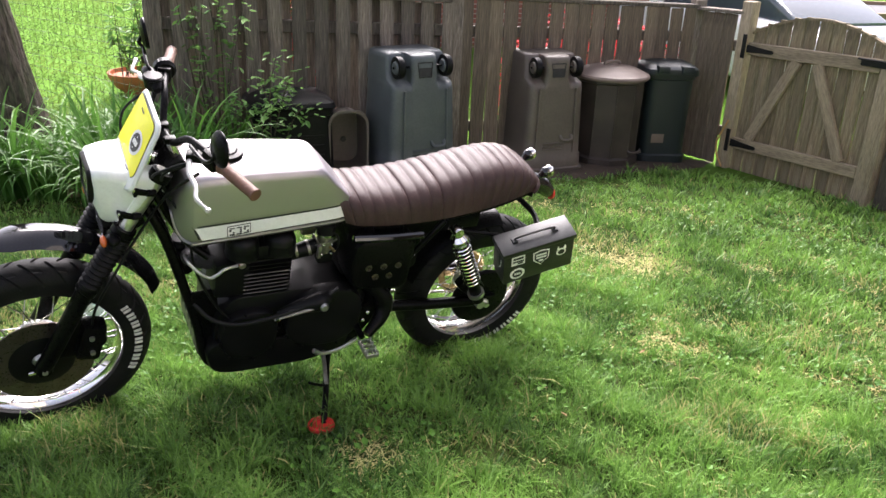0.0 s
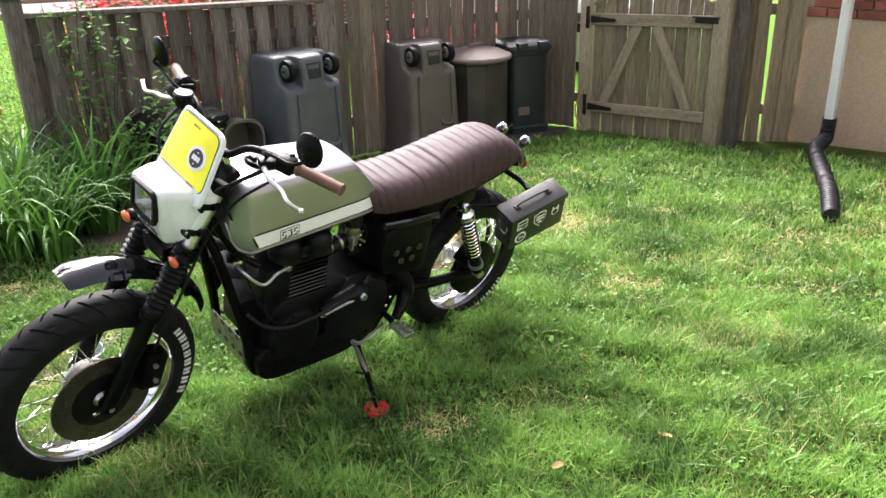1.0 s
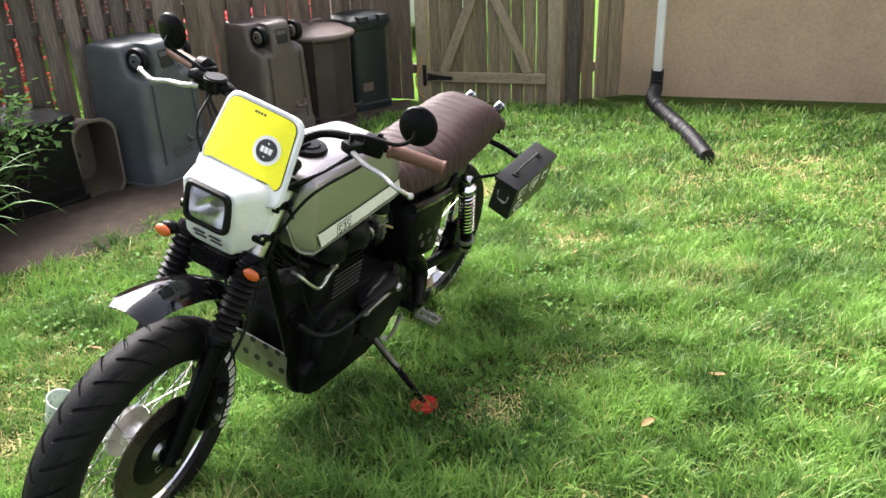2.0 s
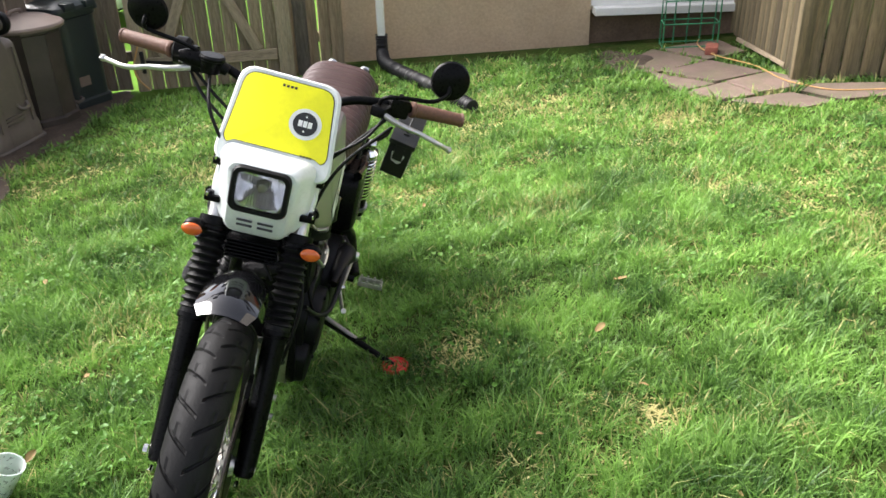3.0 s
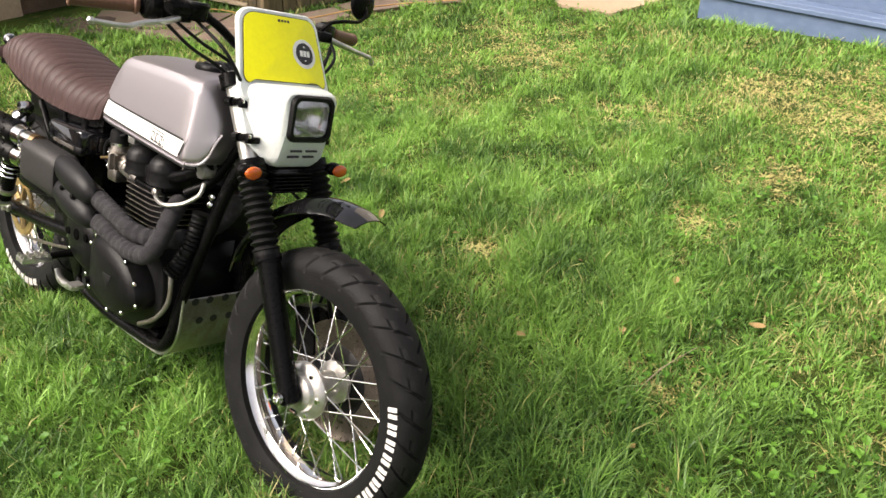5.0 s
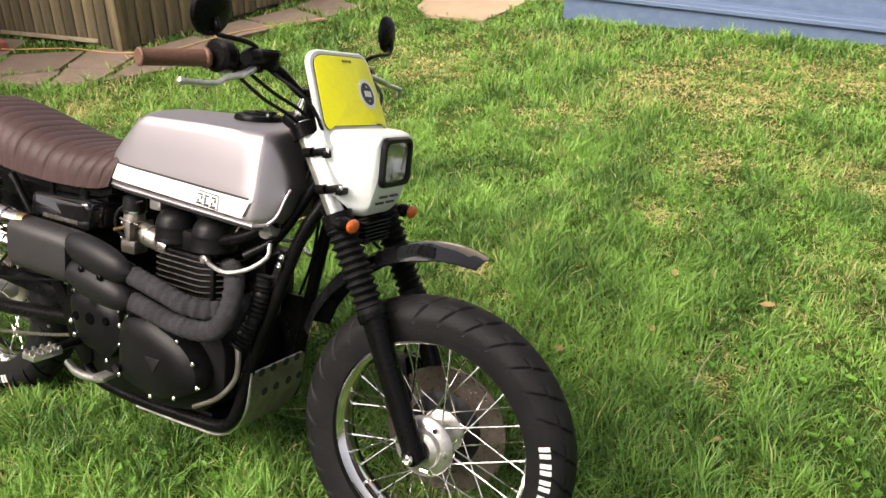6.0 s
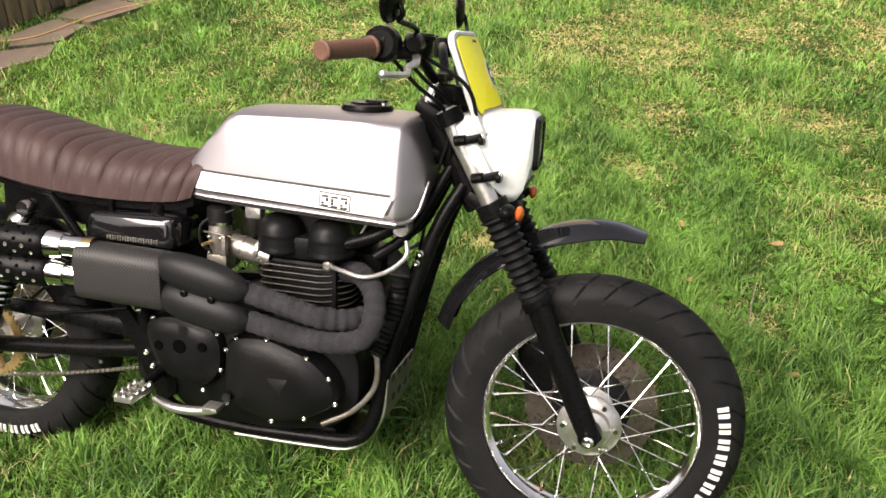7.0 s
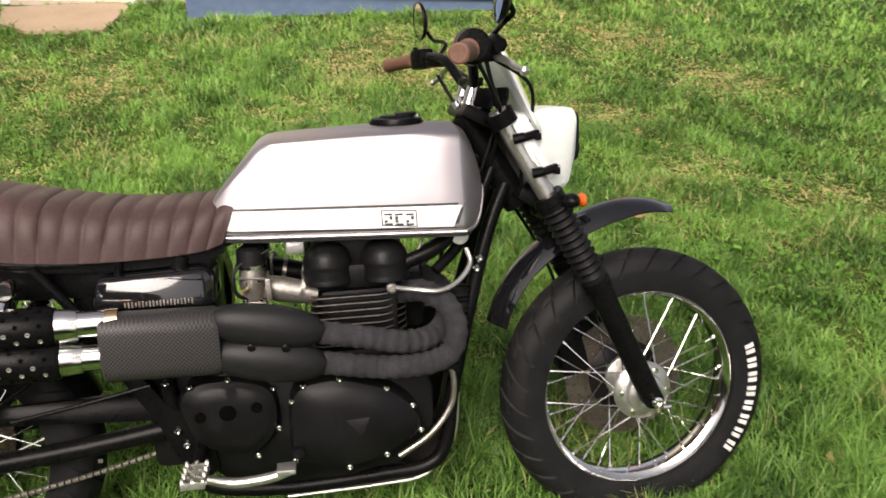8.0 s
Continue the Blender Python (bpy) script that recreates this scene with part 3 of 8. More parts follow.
# arched edge
rings = []
for i in range(13):
    f = i / 12
    s = g0 + (g1 - g0) * f
    z = 1.15 + 0.15 * math.sin(math.pi * f) ** 0.9
    p = along(GA_, GB_, s, 0.012, z)
    q = Vector((math.cos(radians(rg + 90)), math.sin(radians(rg + 90)), 0)) * 0.02
    rings.append([p - q, p + q, p + q + Vector((0, 0, -0.02)), p - q + Vector((0, 0, -0.02))])
part("gate_arch", loft(rings), "gate_wood", gate)
for h in (1.015, 0.235):
    bm = bmesh.new()
    m = Matrix.Rotation(radians(rg), 4, "Z")
    rings = []
    for x, w in ((0.0, 0.062), (0.02, 0.06), (0.1, 0.045), (0.2, 0.034), (0.235, 0.03), (0.25, 0.01)):
        rings.append([m @ Vector((x, y, z)) for y, z in ((-0.003, -w / 2), (-0.003, w / 2), (0.003, w / 2), (0.003, -w / 2))])
    loft(rings, bm=bm)
    p = along(GA_, GB_, g0 - 0.005, -0.041, h)
    part("strap_hinge", bm, "iron", gate, "black iron strap hinge", 35, Matrix.Translation(p))
    part("hinge_plate", cuboid((0, 0, 0), (0.035, 0.012, 0.19), None, 0.004, m), "iron", gate, "", 35, Matrix.Translation(along(GA_, GB_, g0 - 0.03, -0.052, h + 0.015)))
part("gate_latch", cuboid((0, 0, 0), (0.2, 0.02, 0.05), None, 0.006, Matrix.Rotation(radians(rg), 4, "Z")), "iron", gate, "black iron latch", 35, Matrix.Translation(along(GA_, GB_, g1 - 0.05, -0.05, 1.03)))
part("latch_bar", tube([along(GA_, GB_, g1 - 0.17, -0.065, 1.055), along(GA_, GB_, g1 + 0.06, -0.065, 1.05)], 0.008, 8, 1), "iron", gate)

tagged(part("pull_cord", tube([along(GA_, GB_, 0.54, -0.07, 0.42), along(GA_, GB_, 0.52, -0.08, 0.36), along(GA_, GB_, 0.475, -0.09, 0.23), along(GA_, GB_, 0.5, -0.1, 0.12), along(GA_, GB_, 0.58, -0.12, 0.03)], 0.008, 8, 6), "cord"), "tan cord hanging beside the gate post to the grass", "cord")

# ---- house wall: tan stucco with brick above ----
def wall_slab(name, a, b, h0, h1, material, thick=0.2, label=""):
    d = (b - a).normalized()
    q = Vector((-d.y, d.x, 0)) * thick
    lo = min(gz(a.x, a.y), gz(b.x, b.y))
    bm = bmesh.new()
    base = gz(a.x, a.y) * 0.5 + gz(b.x, b.y) * 0.5
    loft([[Vector((p.x, p.y, z)) for p in (a, b, b + q, a + q)] for z in (base + h0, base + h1)], bm=bm)
    return tagged(part(name, bm, material, None, "", 0), label, "wall", kind="structure")


wall_slab("wall_house_lower", HB, HC, -0.3, 0.99, "stucco", 0.25, "tan stucco lower wall of the house")
# above the first courses this wall is unseen, raised to block sky light
upper = wall_slab("wall_house_upper", HB + Vector((0.008, 0.007, 0)), HC + Vector((0.008, 0.007, 0)), 0.99, 5.6, "mortar", 0.25, "red brick upper wall, its unseen top raised to block sky")
base_h = (gz(HB.x, HB.y) + gz(HC.x, HC.y)) / 2
d = (HC - HB).normalized()
brick_me = None
for row in range(14):
    n = int((HC - HB).length / 0.225) + 1
    for c in range(n):
        s = 0.11 + c * 0.225 + (0.1125 if row % 2 else 0)
        if s > (HC - HB).length - 0.1:
            continue
        if brick_me is None:
            ob = part("brick", cuboid((0, 0, 0), (0.213, 0.05, 0.065), None, 0.004, None, 1), "brick", upper)
            brick_me = ob.data
        else:
            ob = part("brick", brick_me, None, upper)
        q = HB + d * s + Vector((d.y, -d.x, 0)) * (-0.005 + rnd.uniform(-0.002, 0.002))
        ob.matrix_basis = Matrix.Translation((q.x, q.y, base_h + 1.03 + 0.075 * row)) @ Matrix.Rotation(math.atan2(d.y, d.x), 4, "Z")
# stretch with the low window, set back
dd = (HD - HC).normalized()
back = Vector((-dd.y, dd.x, 0)) * 0.06
W0, W1 = HC + back, HD + back + dd * 0.6
wall_slab("wall_window_lower", W0, W1, -0.3, 0.25, "brown_wall", 0.2, "dark brown block wall below the low window")
# unseen wall up to 5.6 m, added to keep sky light off this side
wall_slab("wall_window_upper_unseen", W0, W1, 1.1, 5.6, "stucco", 0.2, "unseen stucco wall above the low window, raised to block sky")
wall_slab("wall_window_side", W0 + dd * 1.4, W1, 0.25, 1.1, "stucco", 0.2, "stucco wall beside the low window")
win = tagged(new("window_1"), "white framed low window with a deep sill", "window", kind="structure")
zb = (gz(W0.x, W0.y) + gz(W1.x, W1.y)) / 2
beam("window_sill", Vector((W0.x, W0.y, zb + 0.285)) - back * 1.6 + dd * 0.02, Vector((W0.x, W0.y, zb + 0.285)) - back * 1.6 + dd * 1.4, 0.16, 0.07, "white_paint", win, "white painted sill")
for h0, h1, s0, s1 in ((0.32, 0.38, 0, 1.4), (1.04, 1.1, 0, 1.4), (0.38, 1.04, 0, 0.06), (0.38, 1.04, 0.67, 0.73), (0.38, 1.04, 1.34, 1.4)):
    a = W0 + dd * s0 - back * 0.5
    b = W0 + dd * s1 - back * 0.5
    beam("window_frame", Vector((a.x, a.y, zb + (h0 + h1) / 2)), Vector((b.x, b.y, zb + (h0 + h1) / 2)), 0.06, h1 - h0, "white_paint", win)
for s0, s1 in ((0.06, 0.67), (0.73, 1.34)):
    a, b = W0 + dd * s0, W0 + dd * s1
    q = Vector((-dd.y, dd.x, 0)) * 0.006
    part("pane", loft([[Vector((p.x, p.y, z)) for p in (a, b, b + q, a + q)] for z in (zb + 0.38, zb + 1.04)]), "pane", win, "", 0)
# unseen too, raised to the same height
wall_slab("wall_window_back", W0 + Vector((-dd.y, dd.x, 0)) * 0.25, W1 + Vector((-dd.y, dd.x, 0)) * 0.25, -0.3, 5.6, "pale_wall", 0.1, "unseen plain wall behind the window, raised to block sky")

# ---- downspout with a black corrugated end ----
SP = Vector((3.5, 5.93, 0))
gsp = gz(SP.x, SP.y)
spout = thing("downspout", None, "white downspout with a black corrugated drain hose on the grass", "downspout")
part("spout_pipe", cuboid((SP.x, SP.y, gsp + 1.3), (0.07, 0.085, 2.1), None, 0.018, Matrix.Rotation(radians(-48), 4, "Z"), 3), "white_paint", spout, "white square downspout")
part("spout_bracket", cuboid((SP.x + 0.02, SP.y + 0.02, gsp + 1.17), (0.03, 0.17, 0.03), None, 0.004, Matrix.Rotation(radians(-48), 4, "Z")), "white_paint", spout)
hose = [(SP.x, SP.y, gsp + 0.27), (SP.x, SP.y, gsp + 0.18), (SP.x - 0.03, SP.y - 0.03, gsp + 0.11)] + [(x, y, gz(x, y) + h) for x, y, h in ((3.26, 5.66, 0.08), (3.06, 5.24, 0.06), (2.78, 4.64, 0.055), (2.5, 4.13, 0.05))]
part("drain_hose", tube(hose, [0.054, 0.054, 0.055, 0.056, 0.055, 0.053, 0.048], 16, 60, waves=0.004, pitch=0.024), "corrugated", spout, "black corrugated drain hose")

# ---- timber screen in two runs ----
def screen(name, a, b, h, label, first=0.07):
    t = thing(name, None, label, "timber screen")
    L = (b - a).length
    boards_ = [board_mesh(name + "_board_%d" % k, 0.126, 0.022, "mossy_wood", 0.002) for k in range(3)]
    s = first
    while s < L:
        board(boards_[rnd.randrange(3)], t, along(a, b, s, 0.0, 0.03 + rnd.uniform(-0.02, 0.02)), h + rnd.uniform(-0.03, 0.02), heading(a, b), "board", rnd.uniform(-0.5, 0.5))
        s += 0.136
    for hh in (0.25, h - 0.1):
        beam("rail", along(a, b, 0.02, 0.035, hh), along(a, b, L, 0.035, hh), 0.04, 0.09, "old_wood", t)
    return t


s1 = screen("timber_screen", LC, LE, 1.1, "mossy weathered vertical board screen above flagstones")
screen("timber_screen", LD, LC, 1.1, "mossy weathered board screen beside the house window")
p = along(LC, LE, 0.0, 0.02)
part("corner_post", cuboid((0, 0, 0.56), (0.1, 0.1, 1.12), None, 0.008), "mossy_wood", s1, "", 35, pose(p.x, p.y, p.z, 0, 0, heading(LC, LE)))
# added board behind the gap under the screen, standing for its shadow line
beam("foot_board", along(LC, LE, 0.05, 0.07, 0.05), along(LC, LE, 2.6, 0.07, 0.05), 0.02, 0.14, "old_wood", s1)

# ---- flagstones, mulch, plank, brick, cord ----
def slab(name, pts, material, h=0.02, group="", label="", category=""):
    ring = rounded(pts, 0.03, 3)
    bm = loft([[Vector((p.x, p.y, gz(p.x, p.y) - 0.05)) for p in ring], [Vector((p.x, p.y, gz(p.x, p.y) + h - 0.006)) for p in ring], [Vector((p.x + 0.004 * (1 if p.x < pts[0][0] else -1), p.y, gz(p.x, p.y) + h)) for p in ring]])
    return tagged(part(name, bm, material, None, "", 40), label, category, group)


STONES = [[(4.9, 3.95), (4.35, 3.93), (4.08, 3.52), (4.62, 3.35)], [(4.32, 3.9), (4.1, 3.62), (3.62, 3.1), (3.9, 2.96), (4.04, 3.48)], [(4.6, 3.3), (4.1, 3.48), (3.95, 2.98), (4.38, 2.78)],
          [(4.95, 3.92), (4.68, 3.35), (5.1, 3.2), (5.5, 3.6)], [(3.6, 3.05), (3.5, 2.75), (3.72, 2.6), (3.98, 2.92)], [(4.4, 2.74), (3.98, 2.92), (3.76, 2.6), (4.08, 2.4), (4.3, 2.56)],
          [(3.5, 2.7), (3.55, 2.22), (3.78, 2.1), (3.9, 2.42), (3.72, 2.56)], [(3.82, 2.08), (4.06, 1.82), (4.4, 1.95), (4.18, 2.35), (3.95, 2.4)], [(4.1, 1.78), (4.25, 1.3), (4.72, 1.5), (4.45, 1.92)], [(4.28, 1.26), (4.32, 0.85), (4.95, 1.0), (4.75, 1.45)], [(4.4, 0.82), (4.6, 0.45), (5.2, 0.62), (5.0, 0.96)]]
for i, pts in enumerate(STONES):
    slab("flagstone", pts, "slab", 0.016 + 0.006 * (i % 3), "flagstones by the screen", "worn pinkish flagstone set in the grass", "flagstone")
for i, (cx, cy, rx, ry, rot) in enumerate(((4.42, 3.98, 0.42, 0.24, 40), (-1.2, 5.2, 1.5, 0.5, 30), (0.6, 6.6, 1.3, 0.28, 33), (-2.9, 4.9, 0.9, 0.6, 20))):
    pts = []
    for k in range(26):
        a = 2 * math.pi * k / 26
        r = 1 + 0.18 * math.sin(3 * a + i) + 0.1 * math.sin(7 * a)
        x, y = rx * r * math.cos(a), ry * r * math.sin(a)
        c, s_ = math.cos(radians(rot)), math.sin(radians(rot))
        pts.append((cx + x * c - y * s_, cy + x * s_ + y * c))
    bm = bmesh.new()
    inner = [Vector((cx + (x - cx) * 0.8, cy + (y - cy) * 0.8, 0)) for x, y in pts]
    loft([[Vector((x, y, gz(x, y) - 0.01)) for x, y in pts], [Vector((p.x, p.y, gz(p.x, p.y) + 0.022)) for p in inner], [Vector((cx + (p.x - cx) * 0.1, cy + (p.y - cy) * 0.1, gz(cx, cy) + 0.03)) for p in inner]], bm=bm)
    tagged(part("planting_bed", bm, "dirt" if i == 3 else "mulch", None, "", 60), "bare tan soil round the tree" if i == 3 else "dark bark mulch and bare soil", "soil", kind="structure")
tagged(part("old_plank", cuboid((0, 0, 0.05), (1.25, 0.1, 0.035), None, 0.006, Matrix.Rotation(radians(4), 4, "Y")), "rail_wood", None, "", 35, pose(4.98, 3.02, gz(4.98, 3.02) - 0.01, 18, 0, 35.5)), "weathered grey plank lying along the screen", "plank")
tagged(part("loose_brick", cuboid((0, 0, 0.032), (0.2, 0.1, 0.064), None, 0.006), "brick", None, "", 35, pose(4.92, 3.42, gz(4.92, 3.42) + 0.018, 0, 0, 20)), "single red brick on the flagstones", "brick")
cord_pts = [(5.45, 3.75), (5.1, 3.62), (4.8, 3.35), (4.5, 2.9), (4.2, 2.6), (4.05, 2.4), (4.02, 2.15), (4.2, 1.75), (4.32, 1.3), (4.28, 0.9)]
tagged(part("extension_cord", tube([(x, y, gz(x, y) + 0.03 + 0.008 * (k % 2)) for k, (x, y) in enumerate(cord_pts)], 0.0048, 8, 8), "cord"), "thin orange cord lying along the flagstones", "cord")
cage = thing("plant_cage", None, "green wire plant stand below the window", "plant stand")
c0, c1 = Vector((5.18, 4.02, 0)), Vector((5.42, 3.62, 0))
dn = (c1 - c0).normalized()
nn = Vector((dn.y, -dn.x, 0)) * -0.26
foot = [c0, c1, c1 - nn, c0 - nn]
for h in (0.02, 0.22, 0.42, 0.62):
    part("wire_hoop", tube([Vector((p.x, p.y, gz(p.x, p.y) + h)) for p in foot + foot[:1]], 0.006, 6, 1), "green_wire", cage)
for p in foot + [(foot[0] + foot[1]) / 2, foot[0] + (foot[1] - foot[0]) * 0.25, foot[0] + (foot[1] - foot[0]) * 0.75]:
    part("wire_leg", tube([Vector((p.x, p.y, gz(p.x, p.y) - 0.01)), Vector((p.x, p.y, gz(p.x, p.y) + 0.66))], 0.006, 6, 1), "green_wire", cage)

# ---- pale wall, white door, pad, steps ----
dv = (DB - DA).normalized()
# the door walls go on unseen to 5.4 m to block sky light
wall_slab("wall_door_left", DA, DA + dv * 1.05, -0.2, 5.4, "pale_wall", 0.2, "pale rendered wall beside the white door")
wall_slab("wall_door_right", DA + dv * 1.98, DB, -0.2, 5.4, "trim", 0.2, "tan clad wall beside the blue steps")
wall_slab("wall_door_top_unseen", DA + dv * 1.05, DA + dv * 1.98, 2.0, 5.4, "pale_wall", 0.2, "unseen pale wall above the white door, raised to block sky")
door = tagged(new("door_1"), "closed white painted door with black strap hinges", "door", kind="structure")
zd = gz(*(DA + dv * 1.5).to_2d())
nd = Vector((dv.y, -dv.x, 0))
a, b = DA + dv * 1.06 - nd * 0.02, DA + dv * 1.97 - nd * 0.02
part("door_leaf", loft([[Vector((p.x, p.y, z)) for p in (a, b, b - nd * 0.045, a - nd * 0.045)] for z in (zd + 0.05, zd + 1.98)]), "door_paint", door, "white door leaf", 0)
beam("door_sill", Vector((a.x, a.y, zd + 0.02)), Vector((b.x, b.y, zd + 0.02)), 0.12, 0.05, "trim", door)
for s in (1.03, 1.99):
    q = DA + dv * s + nd * 0.012
    part("door_jamb", cuboid((q.x, q.y, zd + 1.0), (0.07, 0.04, 2.0), None, 0.005, Matrix.Rotation(math.atan2(dv.y, dv.x), 4, "Z")), "white_paint", door)
for s, h in ((1.1, 0.27), (1.82, 0.4), (1.1, 1.7)):
    q = DA + dv * s + nd * -0.012
    part("door_hinge", cuboid((q.x, q.y, zd + h), (0.16, 0.012, 0.035), None, 0.004, Matrix.Rotation(math.atan2(dv.y, dv.x), 4, "Z")), "iron", door, "black iron strap hinge")
slab("door_pad", [(4.72, -0.28), (4.28, 0.06), (3.95, 0.1), (3.5, -0.2), (3.86, -0.78), (4.02, -0.84)], "pad", 0.025, "", "worn tan concrete pad before the white door", "concrete pad")
wd = thing("wall_downspout", None, "short white downspout elbow beside the blue steps", "downspout")
q = DA + dv * 2.16 + nd * 0.07
zq = gz(q.x, q.y)
part("spout_pipe", tube([(q.x, q.y, zq + 1.8), (q.x, q.y, zq + 0.45), (q.x, q.y, zq + 0.36), (q.x + nd.x * 0.05, q.y + nd.y * 0.05, zq + 0.27), (q.x + nd.x * 0.2, q.y + nd.y * 0.2, zq + 0.1)], 0.05, 10, 5), "white_paint", wd)
SLF, SRF = Vector((3.25, -0.8, 0)), Vector((1.36, -2.21, 0))
steps_t = thing("deck_steps", None, "blue painted timber steps with wide treads", "steps")
se = (SRF - SLF).normalized()
sn = Vector((se.y, -se.x, 0))
if sn.dot(Vector((-0.6, 0.8, 0))) < 0:
    sn = -sn
zs = gz(2.3, -1.5) - 0.02
for k in range(4):
    o = sn * (-0.3 * k)
    a, b = SLF + o, SRF + o
    h = 0.185 * (k + 1) - 0.04
    bot = -0.12
    part("riser", loft([[Vector((p.x, p.y, z)) for p in (a - sn * 0.03, b - sn * 0.03, b - sn * 0.06, a - sn * 0.06)] for z in (zs + (bot if k == 0 else 0.185 * k - 0.02), zs + 0.185 * (k + 1) - 0.03)]), "blue_paint", steps_t, "", 0)
    for j in range(2):
        a2, b2 = a - sn * (0.15 * j + 0.075), b - sn * (0.15 * j + 0.075)
        beam("tread", Vector((a2.x, a2.y, zs + 0.185 * (k + 1) - 0.015)) - se * 0.02, Vector((b2.x, b2.y, zs + 0.185 * (k + 1) - 0.015)) + se * 0.02, 0.143, 0.034, "blue_paint", steps_t)
for e in (SLF, SRF):
    pts = [e - sn * 0.03, e - sn * 1.2]
    sgn = se * (0.012 if e is SRF else -0.012)
    bm = bmesh.new()
    poly = [(0.04, -0.12)] + [(0.04 + 0.3 * k, 0.185 * (k + 1) - 0.035) for k in range(4)] + [(1.2, 0.7), (1.2, -0.12)]
    loft([[Vector((e.x, e.y, zs)) - sn * u + Vector((0, 0, w)) + sgn * f for u, w in poly] for f in (0.0, 1.6)], bm=bm)
    part("stringer", bm, "blue_paint", steps_t, "", 0)

# ---- children's play things far across the lawn ----
toy = thing("toddler_climber", pose(1.15, -3.62, gz(1.15, -3.62), 0, 0, 30), "yellow, blue and red plastic toddler climber on the lawn", "toy climber")
part("side_panel", prism([(-0.3, 0.0), (0.3, 0.0), (0.27, 0.62), (-0.27, 0.62)], 0.04, -0.04, 0.02, 0.06), "toy_yellow", toy)
part("back_panel", prism([(-0.32, 0.0), (0.32, 0.0), (0.28, 0.7), (-0.28, 0.7)], 0.62, 0.55, 0.02, 0.06), "toy_red", toy)
part("slide", loft([[Vector((0.3 + u, y, z)) for y, z in ((0.06, z0), (0.09, z0 + 0.07), (0.12, z0), (0.46, z0), (0.49, z0 + 0.07), (0.52, z0), (0.5, z0 - 0.03), (0.08, z0 - 0.03))] for u, z0 in ((0.0, 0.55), (0.2, 0.36), (0.42, 0.17), (0.6, 0.05), (0.75, 0.03))]), "toy_blue", toy)
part("step_block", cuboid((-0.36, 0.3, 0.14), (0.16, 0.44, 0.28), None, 0.04), "toy_blue", toy)
rider = thing("ride_on_toy", pose(0.62, -3.95, gz(0.62, -3.95), 0, 0, 65), "orange plastic ride-on toy on the lawn", "toy")
part("body", tube([(-0.32, 0, 0.08), (-0.15, 0, 0.13), (0.05, 0, 0.2), (0.25, 0, 0.3)], [0.06, 0.11, 0.12, 0.08], 14, 4), "toy_orange", rider)
part("seat", cuboid((0.02, 0, 0.33), (0.3, 0.16, 0.05), None, 0.02), "toy_yellow", rider)
for x in (-0.15, 0.18):
    for y in (-0.12, 0.12):
        part("wheel", lathe([(0, -0.025), (0.07, -0.025), (0.08, -0.012), (0.08, 0.012), (0.07, 0.025), (0, 0.025)], 20, (x, y, 0.08)), "boot", rider)

# ---- the motorcycle: x ahead, y to its left, z up in its own leaning plane ----
BIKE = Matrix(((-0.7927, 0.5811, 0.1842, -0.7115), (-0.6082, -0.7744, -0.1742, 2.566), (0.0414, -0.2502, 0.9673, -0.1577), (0, 0, 0, 1)))
bike = thing("motorcycle", BIKE, "brushed metal scrambler motorcycle with brown ribbed seat on its side stand", "motorcycle")
AX_F, AX_R = Vector((0.566, 0, 0.302)), Vector((-1.04, 0, 0.297))
RF, RR = 0.347, 0.334
RAKE = radians(28.5)
# the bars and fork are turned a little to the left about the steering head
head = Vector((0.15, 0, 0.99))
axis = Vector((-math.sin(RAKE), 0, math.cos(RAKE)))
STEER = Matrix.Translation(head) @ Matrix.Rotation(radians(3.3), 4, axis) @ Matrix.Translation(-head)
down = Vector((math.sin(RAKE), 0, -math.cos(RAKE)))


def fpart(name, bm, material, label="", parent=None, smooth=35.0):
    """A part of the steered front end."""
    if parent is None:
        return part(name, bm, material, bike, label, smooth, STEER)
    return part(name, bm, material, parent, label, smooth)


def tyre_mesh(radius, width, height, pitches, segs=720):
    """A tyre standing in the x-z plane, with chevron grooves cut into its crown."""
    prof = []
    n = 34
    for i in range(n + 1):
        a = radians(-118 + 236 * i / n)
        y = math.sin(a) * width / 2 * (1.0 if abs(a) < 1.5 else 0.98)
        r = radius - height * 0.55 + math.cos(a) * height * 0.55 if abs(a) < 1.5708 else radius - height * 0.55 + math.cos(a) * height * 0.95
        prof.append((r, y, math.degrees(a)))
    verts, faces = [], []
    for k in range(segs):
        for r, y, a in prof:
            d = 0.0
            s = abs(a)
            # the mesh itself slants with the grooves, so their edges stay clean
            th = 2 * math.pi * (k / segs + min(s, 84) / 74 * 0.8 / pitches)
            if s < 84:
                side = 0.5 if a < 0 else 0.0
                f = (k / segs * pitches + side) % 1.0
                g = (f + 0.5) % 1.0
                if f < 0.12 and s > 4:
                    d = 0.007
                if 32 < s < 39 and g > 0.5:
                    d = 0.003
                if s > 80:
                    d = max(d, 0.001)
            elif 88 < s < 94:
                d = 0.0012
            rr = r - d
            verts.append((rr * math.cos(th), y * (1 - d * 4), rr * math.sin(th)))
    m = len(prof)
    for k in range(segs):
        a, b = k * m, ((k + 1) % segs) * m
        for i in range(m - 1):
            faces.append((a + i, a + i + 1, b + i + 1, b + i))
        faces.append((a + m - 1, a, b, b + m - 1))
    me = bpy.data.meshes.new("tyre")
    me.from_pydata(verts, [], faces)
    me.polygons.foreach_set("use_smooth", [True] * len(faces))
    me.set_sharp_from_angle(angle=radians(30))
    me.materials.append(M["rubber"])
    return me


